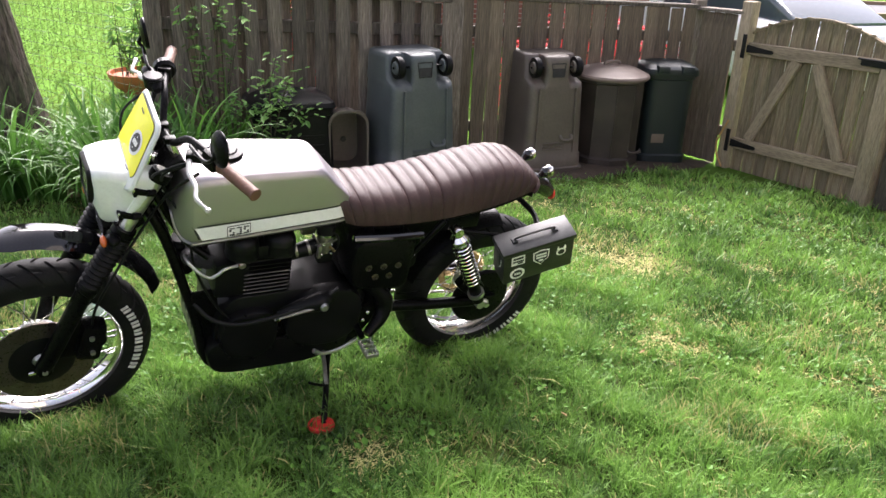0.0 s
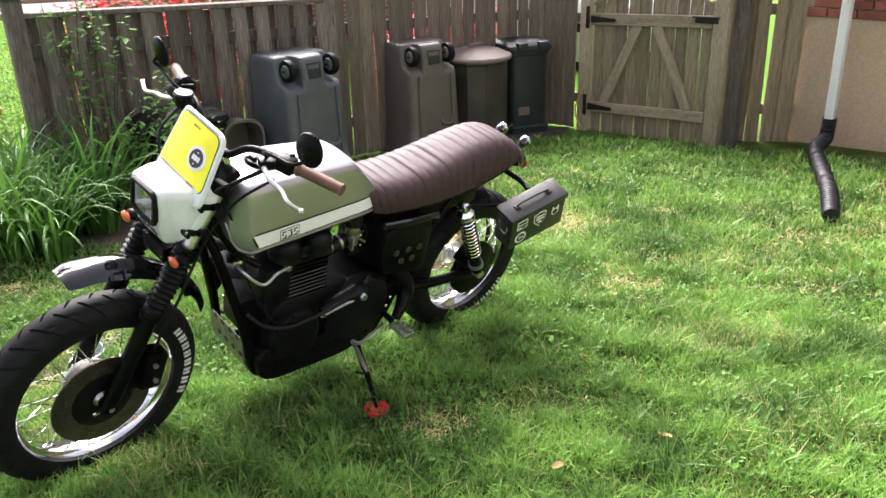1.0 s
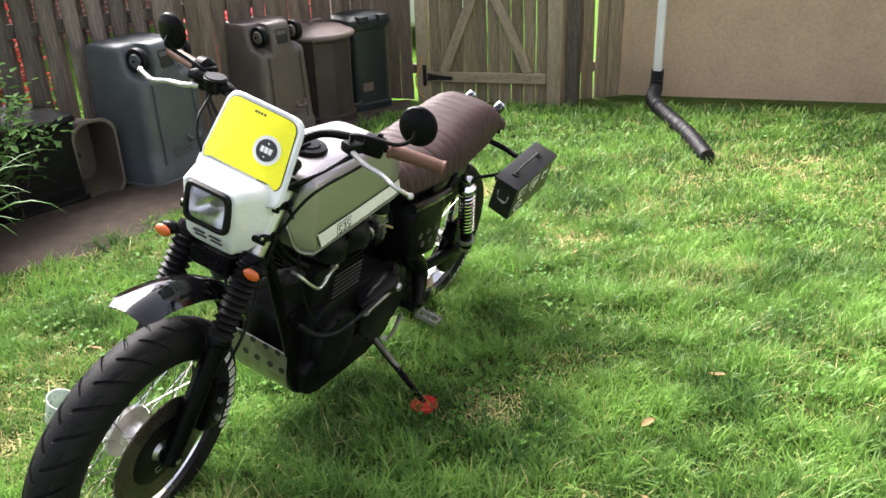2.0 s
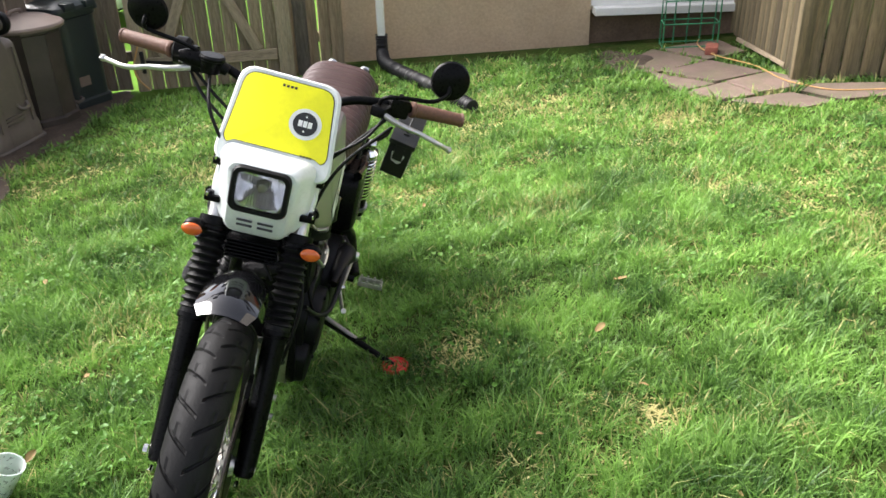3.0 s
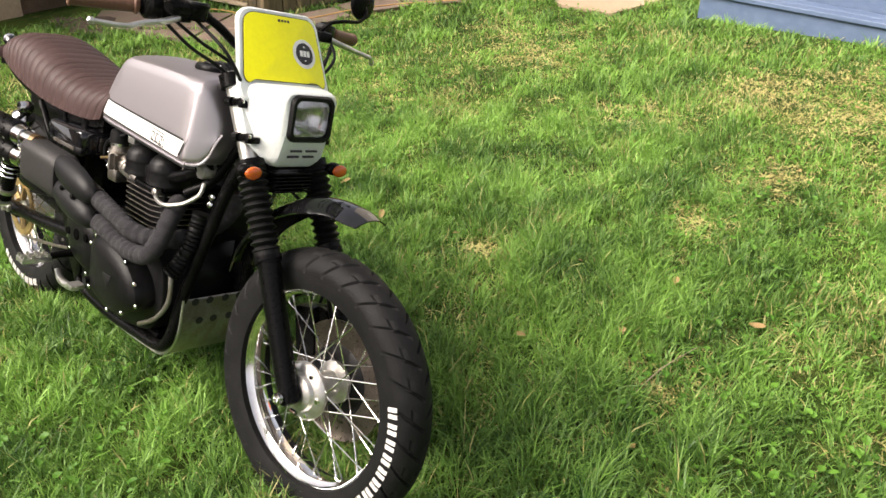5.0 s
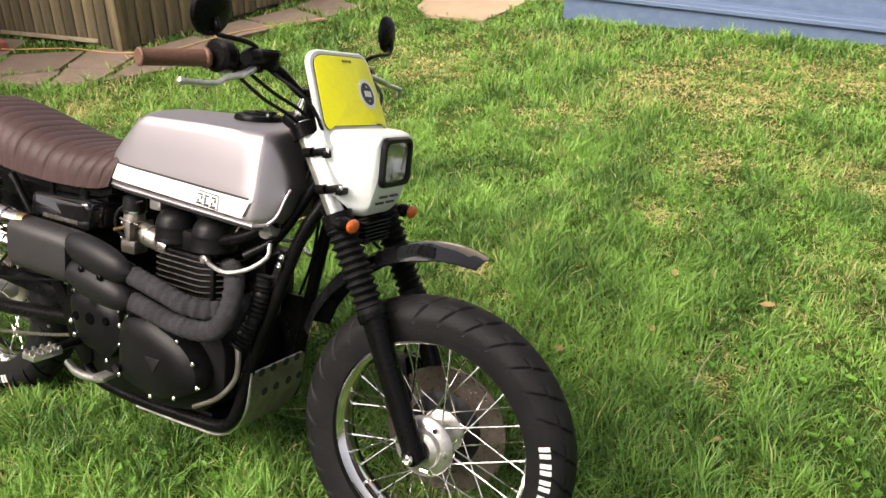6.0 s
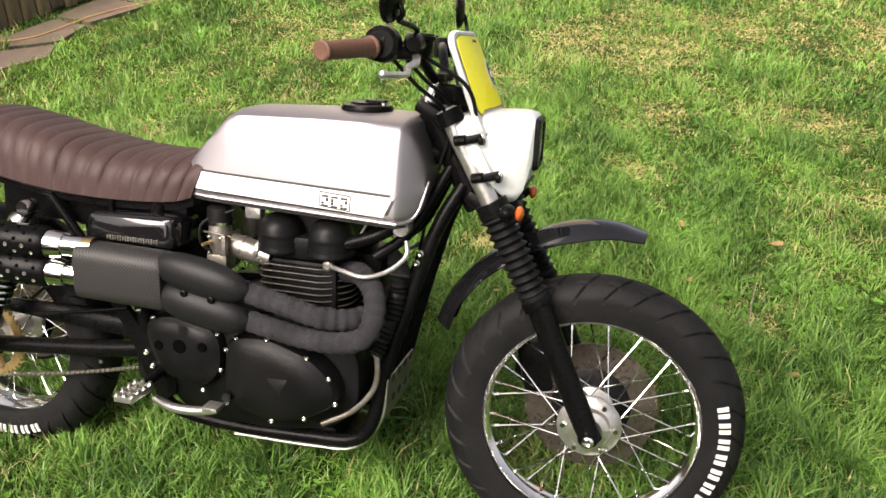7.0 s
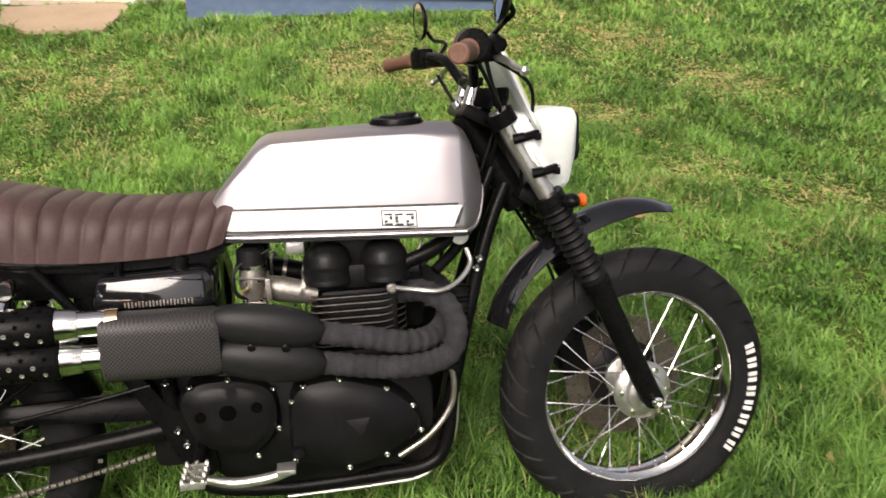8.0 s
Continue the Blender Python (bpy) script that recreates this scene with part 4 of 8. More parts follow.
def wall_at(radius, width, height, r):
    """How far the tyre's side stands out at the distance r from the axle."""
    c = r - (radius - height * 0.55)
    c = c / (height * 0.55) if c > 0 else c / (height * 0.95)
    return math.sqrt(max(0.0, 1 - c * c)) * width / 2


def marking(radius, width, height, side, start, count=8, wide=0.031, tall=0.027, step=0.038):
    """Raised plain white bars along the side wall."""
    bm = bmesh.new()
    mid = radius - height * 0.52
    for k in range(count):
        for b0, b1, h0, h1 in ((0.0, 0.32, 0.04, 0.96), (0.5, 0.82, 0.04, 0.96)):
            n = 4
            rows = []
            for off in (-0.001, 0.0013):
                ring = []
                for i in range(n + 1):
                    ring.append((b0, h0 + (h1 - h0) * i / n))
                for i in range(n + 1):
                    ring.append((b1, h1 + (h0 - h1) * i / n))
                row = []
                for b, h in ring:
                    r = mid + (h - 0.5) * tall
                    a = start + (k * step + b * wide) / mid
                    row.append(Vector((r * math.cos(a), side * (wall_at(radius, width, height, r) + off), r * math.sin(a))))
                rows.append(row)
            loft(rows, bm=bm)
    return bm


def wheel(name, at, radius, tyre_w, tyre_h, rim_w, m, sign_l, sign_r, pitches, label):
    place = (m or Matrix()) @ Matrix.Translation(at)
    hub = part(name, lathe([(0.0, -0.075), (0.024, -0.075), (0.026, -0.06), (0.052, -0.055), (0.055, -0.045), (0.036, -0.036), (0.034, 0.036), (0.055, 0.045), (0.056, 0.056), (0.03, 0.06), (0.022, 0.075), (0.0, 0.075)], 40), "alloy", bike, label, 35, place)
    part("tyre", tyre_mesh(radius, tyre_w, tyre_h, pitches), None, hub)
    rr = radius - tyre_h + 0.004
    w = rim_w / 2
    part("rim", lathe([(rr + 0.012, -w), (rr + 0.011, -w - 0.004), (rr - 0.002, -w - 0.003), (rr - 0.006, -w + 0.006), (rr - 0.018, -w * 0.55), (rr - 0.023, 0.0), (rr - 0.018, w * 0.55), (rr - 0.006, w - 0.006), (rr - 0.002, w + 0.003), (rr + 0.011, w + 0.004), (rr + 0.012, w), (rr - 0.0, w * 0.7), (rr - 0.012, 0), (rr, -w * 0.7)], 96, closed_profile=True), "chrome", hub, "polished chrome rim")
    # 36 laced spokes
    shared = {}
    for k in range(36):
        side = 1 if k % 2 else -1
        lean = 1 if (k // 2) % 2 else -1
        a = 2 * math.pi * (k + 0.5) / 36
        b = a + lean * 0.85
        p = Vector((0.05 * math.cos(b), side * 0.05, 0.05 * math.sin(b)))
        q = Vector(((rr - 0.019) * math.cos(a), side * 0.008, (rr - 0.019) * math.sin(a)))
        key = (side, lean)
        if key not in shared:
            d = (q - p).length
            bm = tube([(0, 0, 0), (0, 0, d * 0.93)], 0.0019, 6, 1)
            tube([(0, 0, d * 0.93), (0, 0, d)], 0.0034, 6, 1, bm)
            ob = part("spoke", bm, "chrome", hub)
            shared[key] = ob.data
        else:
            ob = part("spoke", shared[key], None, hub)
        ob.matrix_basis = Matrix.Translation(p) @ (q - p).to_track_quat("Z", "Y").to_matrix().to_4x4()
    for y, start in sign_l + sign_r:
        part("side_wall_marking", marking(radius, tyre_w, tyre_h, y, start), "letters", hub, "white plain bars on the tyre wall")
    return hub


def perforated_disc(r0, r1, y0, y1, holes, segs=72):
    bm = lathe([(r0, y0), (r1, y0), (r1, y1), (r0, y1)], segs, closed_profile=True)
    for k in range(holes):
        a = 2 * math.pi * k / holes
        r = r0 + (r1 - r0) * (0.35 + 0.3 * (k % 2))
        for y, s in ((y0, -1), (y1, 1)):
            lathe([(0.0, y + s * 0.0006), (0.005, y + s * 0.0006), (0.005, y)], 8, (r * math.cos(a), 0, r * math.sin(a)), bm=bm)
    return bm


def bolts(name, spots, y, parent, r=0.0065, h=0.006, material="chrome"):
    s = 1 if y > 0 else -1
    me = None
    for x, z in spots:
        if me is None:
            ob = part(name, lathe([(r, 0), (r, s * h * 0.7), (r * 0.7, s * h), (r * 0.42, s * h), (r * 0.38, s * h * 0.55), (0, s * h * 0.55)], 10), material, parent)
            me = ob.data
        else:
            ob = part(name, me, None, parent)
        ob.matrix_basis = pose(x, y, z)


# front wheel, with the big disc on its left side
front = wheel("front_wheel", AX_F, RF, 0.113, 0.098, 0.066, STEER, [(1, 2.58)], [(-1, -0.68)], 30, "spoked front wheel with an alloy hub")
part("brake_disc", perforated_disc(0.085, 0.158, 0.062, 0.067, 30), "disc", front, "drilled steel disc with brown rust tint")
part("hub_flange", lathe([(0.022, -0.078), (0.03, -0.08), (0.045, -0.074), (0.05, -0.064), (0.068, -0.058), (0.074, -0.05), (0.072, -0.042), (0.05, -0.038), (0.03, -0.036)], 40, closed_profile=True), "alloy", front, "polished hub flange")
for k in range(6):
    a = 2 * math.pi * k / 6
    part("flange_bolt", lathe([(0.006, 0), (0.006, -0.006), (0, -0.006)], 8, (0.06 * math.cos(a), -0.06, 0.06 * math.sin(a))), "chrome", front)
part("disc_carrier", lathe([(0.03, 0.05), (0.09, 0.058), (0.1, 0.066), (0.09, 0.07), (0.04, 0.064), (0.03, 0.064)], 32, closed_profile=True), "engine", front)
part("axle", tube([(0, -0.125, 0), (0, 0.125, 0)], 0.009, 12, 1), "alloy", front)
part("axle_nut", lathe([(0.014, -0.128), (0.014, -0.138), (0.008, -0.14), (0.007, -0.133), (0, -0.133)], 12), "chrome", front)

# rear wheel, sprocket and chain on its right side
rear = wheel("rear_wheel", AX_R, RR, 0.14, 0.106, 0.08, None, [(1, -2.6)], [(-1, -2.2)], 28, "spoked rear wheel with an alloy hub")
bm = bmesh.new()
ring_out = []
N_T = 42
for k in range(N_T * 4):
    a = 2 * math.pi * k / (N_T * 4)
    ring_out.append((a, 0.108 if k % 4 in (0, 1) else 0.1))
rings = [[Vector((r * math.cos(a), y, r * math.sin(a))) for a, r in ring_out] for y in (-0.078, -0.084)]
inner = [[Vector((0.078 * math.cos(a), y, 0.078 * math.sin(a))) for a, r in ring_out] for y in (-0.084, -0.078)]
loft(rings + inner + rings[:1], caps=False, bm=bm)
for k in range(5):
    a = 2 * math.pi * k / 5
    tube([(0.03 * math.cos(a), -0.081, 0.03 * math.sin(a)), (0.082 * math.cos(a), -0.081, 0.082 * math.sin(a))], 0.011, 8, 1, bm)
part("sprocket", bm, "sprocket", rear, "brass coloured sprocket")
part("brake_carrier", prism([(0.13 * math.cos(k * 0.5236), 0.13 * math.sin(k * 0.5236)) for k in range(12)], 0.076, 0.098, 0.008, 0.03), "satin", rear, "black brake carrier plate")
part("rear_caliper", cuboid((0.075, 0.1, 0.085), (0.11, 0.045, 0.075), None, 0.012, Matrix.Rotation(radians(-40), 4, "Y")), "satin", rear)
part("rear_brake_disc", perforated_disc(0.07, 0.115, 0.07, 0.074, 24), "disc", rear)
bm = tube([(0, -0.15, 0), (0, 0.15, 0)], 0.011, 12, 1)
part("axle", bm, "alloy", rear)

# chain, link by link
chain = part("chain", cuboid((-0.7, -0.081, 0.28), (0.01, 0.004, 0.008)), "steel", bike, "dull steel drive chain")
p0, p1 = Vector((AX_R.x, -0.081, AX_R.z)), Vector((-0.42, -0.081, 0.37))
top_a, top_b = p0 + Vector((0.015, 0, 0.104)), p1 + Vector((0, 0, 0.036))
bot_a, bot_b = p0 + Vector((0.01, 0, -0.106)), p1 + Vector((0, 0, -0.04))
bm = cuboid((0, 0, 0), (0.0135, 0.011, 0.0085), None, 0.002)
link = None
for a, b in ((top_a, top_b), (bot_a, bot_b)):
    n = int((b - a).length / 0.0159)
    for k in range(n):
        q = a.lerp(b, (k + 0.5) / n) - Vector((0, 0, 0.012 * math.sin(math.pi * (k + 0.5) / n)))
        if link is None:
            ob = part("chain_link", bm, "steel", chain)
            link = ob.data
        else:
            ob = part("chain_link", link, None, chain)
        ob.matrix_basis = Matrix.Translation(q) @ Matrix.Rotation(-math.atan2((b - a).z, (b - a).x), 4, "Y")

# fork
for s in (-1, 1):
    y = 0.1 * s
    top, mid, low = Vector((0.203, y, 1.0)), Vector((0.322, y, 0.793)), Vector((AX_F.x + 0.01, y, AX_F.z - 0.012))
    fpart("fork_tube", tube([top, mid + down * 0.03], 0.0205, 18, 1), "alloy", "polished fork tube")
    b0, b1 = mid + down * 0.0, mid + down * 0.215
    n = 12
    rings = []
    side = Vector((0, 1, 0))
    other = down.cross(side)
    for i in range(n * 6 + 1):
        f = i / (n * 6)
        q = b0.lerp(b1, f)
        r = 0.0335 - 0.004 * f + 0.0045 * math.cos(2 * math.pi * f * n)
        if f > 0.93:
            r = 0.031
        rings.append([q + side * r * math.cos(2 * math.pi * j / 20) + other * r * math.sin(2 * math.pi * j / 20) for j in range(20)])
    fpart("fork_boot", loft(rings), "boot", "ribbed black rubber fork boot")
    bm = tube([b1 - down * 0.004, b1 + down * 0.012, b1 + down * 0.03, low - down * 0.06, low + down * 0.0], [0.034, 0.034, 0.0275, 0.0265, 0.024], 18, 3)
    lathe([(0.0, y - 0.019), (0.022, y - 0.019), (0.024, y - 0.015), (0.024, y + 0.015), (0.022, y + 0.019), (0.0, y + 0.019)], 20, (AX_F.x, 0, AX_F.z), bm=bm)
    fpart("fork_leg", bm, "satin")
    fpart("pinch_bolt", lathe([(0.006, 0), (0.006, 0.02), (0, 0.02)], 8, (low.x + 0.015, y - 0.01, low.z - 0.012), "X"), "chrome")
    # clamps round the tubes
    for q, r in ((top + down * 0.02, 0.032), (mid - down * 0.005, 0.036)):
        bm = tube([q - down * 0.016, q + down * 0.016], r, 18, 1)
        fpart("fork_clamp", bm, "satin")
    # front indicator
    bm = tube([Vector((0.335, 0.105 * s, 0.795)), Vector((0.36, 0.112 * s, 0.797))], 0.007, 10, 2)
    stalk = fpart("indicator_stalk", bm, "satin")
    c = Vector((0.372, 0.138 * s, 0.799))
    lens = []
    for i in range(11):
        f = i / 10
        r = 0.016 * math.sqrt(max(0.0, 1 - (2 * f - 1) ** 2)) if 0 < i < 10 else 0.003
        lens.append([c + Vector((0.008 + 0.6 * r * math.sin(2 * math.pi * j / 16), s * (f - 0.5) * 0.047, r * math.cos(2 * math.pi * j / 16))) for j in range(16)])
    part("indicator_lens", loft(lens), "amber", stalk, "amber indicator lens")
    shell = []
    for i in range(9):
        f = i / 8
        r = 0.018 * math.sqrt(max(0.02, 1 - (2 * f - 1) ** 2))
        shell.append([c + Vector((-0.016 + (1.3 if math.sin(2 * math.pi * j / 16) < 0 else 0.95) * r * math.sin(2 * math.pi * j / 16), s * (f - 0.5) * 0.05, 0.95 * r * math.cos(2 * math.pi * j / 16))) for j in range(16)])
    part("indicator_body", loft(shell), "satin", stalk)
for q, name in ((Vector((0.175, 0, 0.985)), "upper_yoke"), (Vector((0.295, 0, 0.795)), "lower_yoke")):
    m = Matrix.Rotation(RAKE, 4, "Y")
    bm = cuboid(q, (0.09, 0.17, 0.03), None, 0.009, m)
    fpart(name, bm, "satin")
fpart("steering_stem", tube([Vector((0.15, 0, 0.99)), Vector((0.27, 0, 0.78))], 0.03, 16, 1), "satin")
fpart("yoke_nut", tube([Vector((0.155, 0, 1.0)), Vector((0.14, 0, 1.026))], 0.018, 12, 1), "chrome")
# brake line guides and bolts by the lower yoke
for s in (-1, 1):
    fpart("yoke_bolt", tube([Vector((0.34, 0.045 * s, 0.762)), Vector((0.366, 0.045 * s, 0.752))], 0.0065, 10, 1), "chrome")
# the finned cooler between the legs
cooler = fpart("oil_cooler", cuboid((0.335, 0, 0.768), (0.03, 0.11, 0.05), None, 0.004), "satin")
for k in range(6):
    part("cooler_fin", cuboid((0.345, 0, 0.79 - 0.009 * k), (0.045, 0.12, 0.004), None, 0.001, None, 1), "satin", cooler)

# high front mudguard: an arch that passes under the yoke and hangs down behind the fork
arc = spline([(0.19, 0, 0.505), (0.215, 0, 0.57), (0.27, 0, 0.645), (0.345, 0, 0.705), (0.43, 0, 0.75), (0.51, 0, 0.772), (0.585, 0, 0.773), (0.648, 0, 0.757)], 9)
wide = [0.05 + 0.016 * min(1, 1.6 * i / (len(arc) - 1)) for i in range(len(arc))]
rings = []
for i, q in enumerate(arc):
    t = (arc[min(i + 1, len(arc) - 1)] - arc[max(i - 1, 0)]).normalized()
    nrm = Vector((-t.z, 0, t.x))
    f = i / (len(arc) - 1)
    drop = 0.036 * (1 - 0.55 * max(0, f - 0.7) / 0.3)
    w = wide[i] * (1 - 0.22 * max(0, f - 0.93) / 0.07)
    ring = []
    for k in range(13):
        a = -1 + 2 * k / 12
        ring.append(q + Vector((0, a * w, 0)) - nrm * (drop * abs(a) ** 2.0))
    for k in range(12, -1, -1):
        a = -1 + 2 * k / 12
        ring.append(q + Vector((0, a * (w - 0.003), 0)) - nrm * (drop * abs(a) ** 2.0 + 0.003))
    rings.append(ring)
fpart("front_mudguard", loft(rings), "gloss", "gloss black high front mudguard", None, 62)
cal = fpart("brake_caliper", cuboid((0.425, 0.088, 0.385), (0.075, 0.07, 0.135), None, 0.016, Matrix.Rotation(radians(-14), 4, "Y")), "satin")
part("caliper_bracket", prism([(0.47, 0.46), (0.4, 0.45), (0.37, 0.36), (0.42, 0.31), (0.53, 0.32)], 0.076, 0.09, 0.003, 0.02), "satin", cal)
for q in (0.355, 0.415):
    part("caliper_bolt", lathe([(0.008, 0.122), (0.008, 0.132), (0.0, 0.132)], 10, (0.425, 0, q)), "alloy", cal)
fpart("brake_hose", tube([(0.42, 0.1, 0.44), (0.41, 0.13, 0.54), (0.36, 0.14, 0.66), (0.27, 0.11, 0.8), (0.2, 0.15, 0.95), (0.15, 0.26, 1.08)], 0.0045, 8, 6), "boot")

# headlamp cowl: rounded rings from the fork out to the lamp
def rrect(hw, z0, z1, r, n=5):
    pts = []
    for cx, cz, a0 in ((hw - r, z1 - r, 0), (-hw + r, z1 - r, 90), (-hw + r, z0 + r, 180), (hw - r, z0 + r, 270)):
        for k in range(n + 1):
            a = radians(a0 + 90 * k / n)
            pts.append((cx + r * math.cos(a), cz + r * math.sin(a)))
    return pts


def cowl_ring(x, hw, z0, z1, r, shift=True):
    out = []
    for y, z in rrect(hw, z0, z1, r):
        taper = 1 - max(0, 0.9 - z) * 1.9
        out.append(Vector((x - max(0, 0.865 - z) * 0.55 if shift else x, y * taper, z)))
    return out


def over_tube(ring, gap):
    """Keeps a ring of the cowl in front of the sloping fork tubes."""
    return [Vector((max(p.x, 0.322 + (0.793 - p.z) * 0.54 + gap), p.y, p.z)) for p in ring]


rings = [over_tube(cowl_ring(0.2, 0.123, 0.85, 0.985, 0.03), 0.004), over_tube(cowl_ring(0.25, 0.122, 0.83, 0.992, 0.032), 0.022), over_tube(cowl_ring(0.33, 0.106, 0.812, 0.999, 0.03), 0.03),
         cowl_ring(0.366, 0.09, 0.804, 1.0, 0.028), cowl_ring(0.386, 0.084, 0.806, 0.996, 0.026), cowl_ring(0.392, 0.078, 0.812, 0.99, 0.024)]
rings.append([Vector((0.392, y, 0.933 + z)) for y, z in rrect(0.0665, -0.0555, 0.0555, 0.022)])
cowl = fpart("headlamp_cowl", loft(rings, caps=False), "white", "white plastic headlamp cowl")
front_x = 0.392


def frame_ring(x, hw, hh, r, zc):
    return [Vector((x, y, zc + z)) for y, z in rrect(hw, -hh, hh, r)]


ZC = 0.933
bez = [frame_ring(front_x - 0.012, 0.0665, 0.0555, 0.022, ZC), frame_ring(front_x + 0.004, 0.0675, 0.0565, 0.022, ZC), frame_ring(front_x + 0.011, 0.064, 0.053, 0.021, ZC), frame_ring(front_x + 0.011, 0.0555, 0.0445, 0.017, ZC), frame_ring(front_x + 0.002, 0.0535, 0.0425, 0.016, ZC)]
part("headlamp", loft(bez, caps=False), "boot", cowl, "rectangular headlamp in a black rubber surround")
# a round dish cut off by the flat sides of the lamp
bowl = [bez[4]]
for k in range(12):
    q = 1 - 0.86 * k / 11
    bowl.append([Vector((front_x - 0.004 - 0.058 * (1 - ((p.y * q) ** 2 + ((p.z - ZC) * q) ** 2) / 0.0042), p.y * q, ZC + (p.z - ZC) * q)) for p in bez[4]])
bm = loft(bowl, caps=False)
bm.faces.new(list(reversed(bm.verts[-24:])))
part("headlamp_reflector", bm, "reflector", cowl, "bright lamp reflector", 40)
part("headlamp_bulb", lathe([(0.0, 0.016), (0.011, 0.013), (0.014, 0.0), (0.014, -0.01)], 14, (front_x - 0.034, 0, ZC), "X"), "steel", cowl)
rings = []
for i in range(97):
    y = -0.0545 + 0.109 * i / 96
    e = max(0.0, abs(y) - 0.038) / 0.0165
    h = 0.0435 - 0.0165 * (1 - math.sqrt(max(0.0, 1 - e * e)))
    x = front_x + 0.0095 - 0.003 * (y / 0.0545) ** 2 - 0.0011 * abs(math.sin(math.pi * i / 6))
    rings.append([Vector((front_x + 0.005, y, ZC - h)), Vector((x - 0.002, y, ZC - h)), Vector((x, y, ZC - 0.5 * h)), Vector((x, y, ZC + 0.5 * h)), Vector((x - 0.002, y, ZC + h)), Vector((front_x + 0.005, y, ZC + h))])
lg = part("headlamp_lens", loft(rings), "glass", cowl, "vertically ribbed clear lamp glass")
lg.visible_shadow = False
for row in (0, 1):
    for s in (-1, 1):
        z = 0.853 - 0.016 * row
        x = front_x - (0.865 - z) * 0.55
        part("cowl_slot", cuboid((x + 0.0005, 0.024 * s, z), (0.003, 0.036, 0.0055), None, 0.001, Matrix.Rotation(radians(-28), 4, "Y")), "ink", cowl)
for s in (-1, 1):
    for z in (0.938, 0.862):
        q = Vector((0.322 + (0.793 - z) * 0.54, 0.1 * s, z))
        bm = cuboid(q + Vector((0.018, 0.02 * s, 0.004)), (0.06, 0.017, 0.018), None, 0.005, Matrix.Rotation(radians(-14), 4, "Y"))
        tube([q + Vector((-0.012, 0.022 * s, 0)), q + Vector((0.012, 0.026 * s, 0.004))], 0.011, 10, 1, bm)
        part("cowl_strap", bm, "satin", cowl, "black rubber strap")
        part("strap_face", cuboid(q + Vector((0.044, 0.012 * s, 0.003)), (0.012, 0.038, 0.016), None, 0.004), "satin", cowl)
        part("strap_clip", cuboid(q + Vector((0.045, 0.024 * s, 0.012)), (0.012, 0.006, 0.01), None, 0.002), "chrome", cowl)

for s in (-1, 1):
    rings = []
    for z, w in ((0.955, 0.02), (0.9, 0.024), (0.87, 0.022), (0.852, 0.014)):
        x = 0.322 + (0.793 - z) * 0.54 + 0.034
        rings.append([Vector((x + dx, 0.1 * s + dy, z)) for dx, dy in ((-0.014, -w), (0.0, -w * 0.8), (0.004, 0.0), (0.0, w * 0.8), (-0.014, w), (-0.017, w), (-0.004, w * 0.6), (0.0, 0.0), (-0.004, -w * 0.6), (-0.017, -w))])
    part("cowl_wing", loft(rings), "white", cowl)

# number plate above the lamp, with a yellow panel
PB, PT = Vector((0.302, 0, 0.985)), Vector((0.2205, 0, 1.1605))
slope = (PT - PB).normalized()
out = Vector((slope.z, 0, -slope.x))


def plate_ring(hw0, hw1, a0, a1, r, lift, arch=0.0):
    hw0, hw1 = hw0 * 1.15, hw1 * 1.09
    pts = rounded([(-hw0, a0), (hw0, a0), (hw1, a1), (-hw1, a1)], r, 6)
    L = (PT - PB).length
    res = []
    for y, a in pts:
        bow = -1.1 * y * y
        if arch and a < (a0 + a1) / 2:
            a = a + arch * max(0, 1 - (1.12 * y / hw0) ** 4)
        res.append(PB + slope * a + out * (lift + bow) + Vector((0, y, 0)))
    return res


LP = (PT - PB).length
plate = fpart("number_plate", loft([plate_ring(0.112, 0.1, -0.03, LP, 0.035, -0.008), plate_ring(0.119, 0.106, -0.032, LP + 0.004, 0.038, -0.002), plate_ring(0.119, 0.106, -0.032, LP + 0.004, 0.038, 0.002), plate_ring(0.114, 0.101, -0.03, LP, 0.036, 0.006)]), "white", "white plastic screen with a yellow number panel")
plate.matrix_basis = plate.matrix_basis @ Matrix.Translation((0.26, 0.005, 1.07)) @ Matrix.Rotation(radians(-3.5), 4, "Z") @ Matrix.Diagonal((1, 1.03, 1, 1)) @ Matrix.Translation((-0.26, 0, -1.07))


def fan(ring, lift, bm):
    """A thin skin with a rounded outline, bent with the plate."""
    rows = []
    for k in (1.0, 0.8, 0.6, 0.4, 0.2, 0.02):
        c = sum(ring, Vector()) / len(ring)
        row = []
        for p in ring:
            q = c + (p - c) * k
            a = (q - PB).dot(slope)
            row.append(PB + slope * a + Vector((0, q.y, 0)) + out * (lift - 1.1 * q.y * q.y))
        rows.append(row)
    return loft([[p - out * 0.001 for p in rows[0]]] + rows, bm=bm)


part("panel_edge", fan(plate_ring(0.1065, 0.094, 0.008, LP - 0.008, 0.03, 0, 0.024), 0.0068, bmesh.new()), "ink", plate)
part("yellow_panel", fan(plate_ring(0.1045, 0.092, 0.010, LP - 0.010, 0.028, 0, 0.024), 0.0078, bmesh.new()), "yellow", plate, "bright yellow vinyl panel")


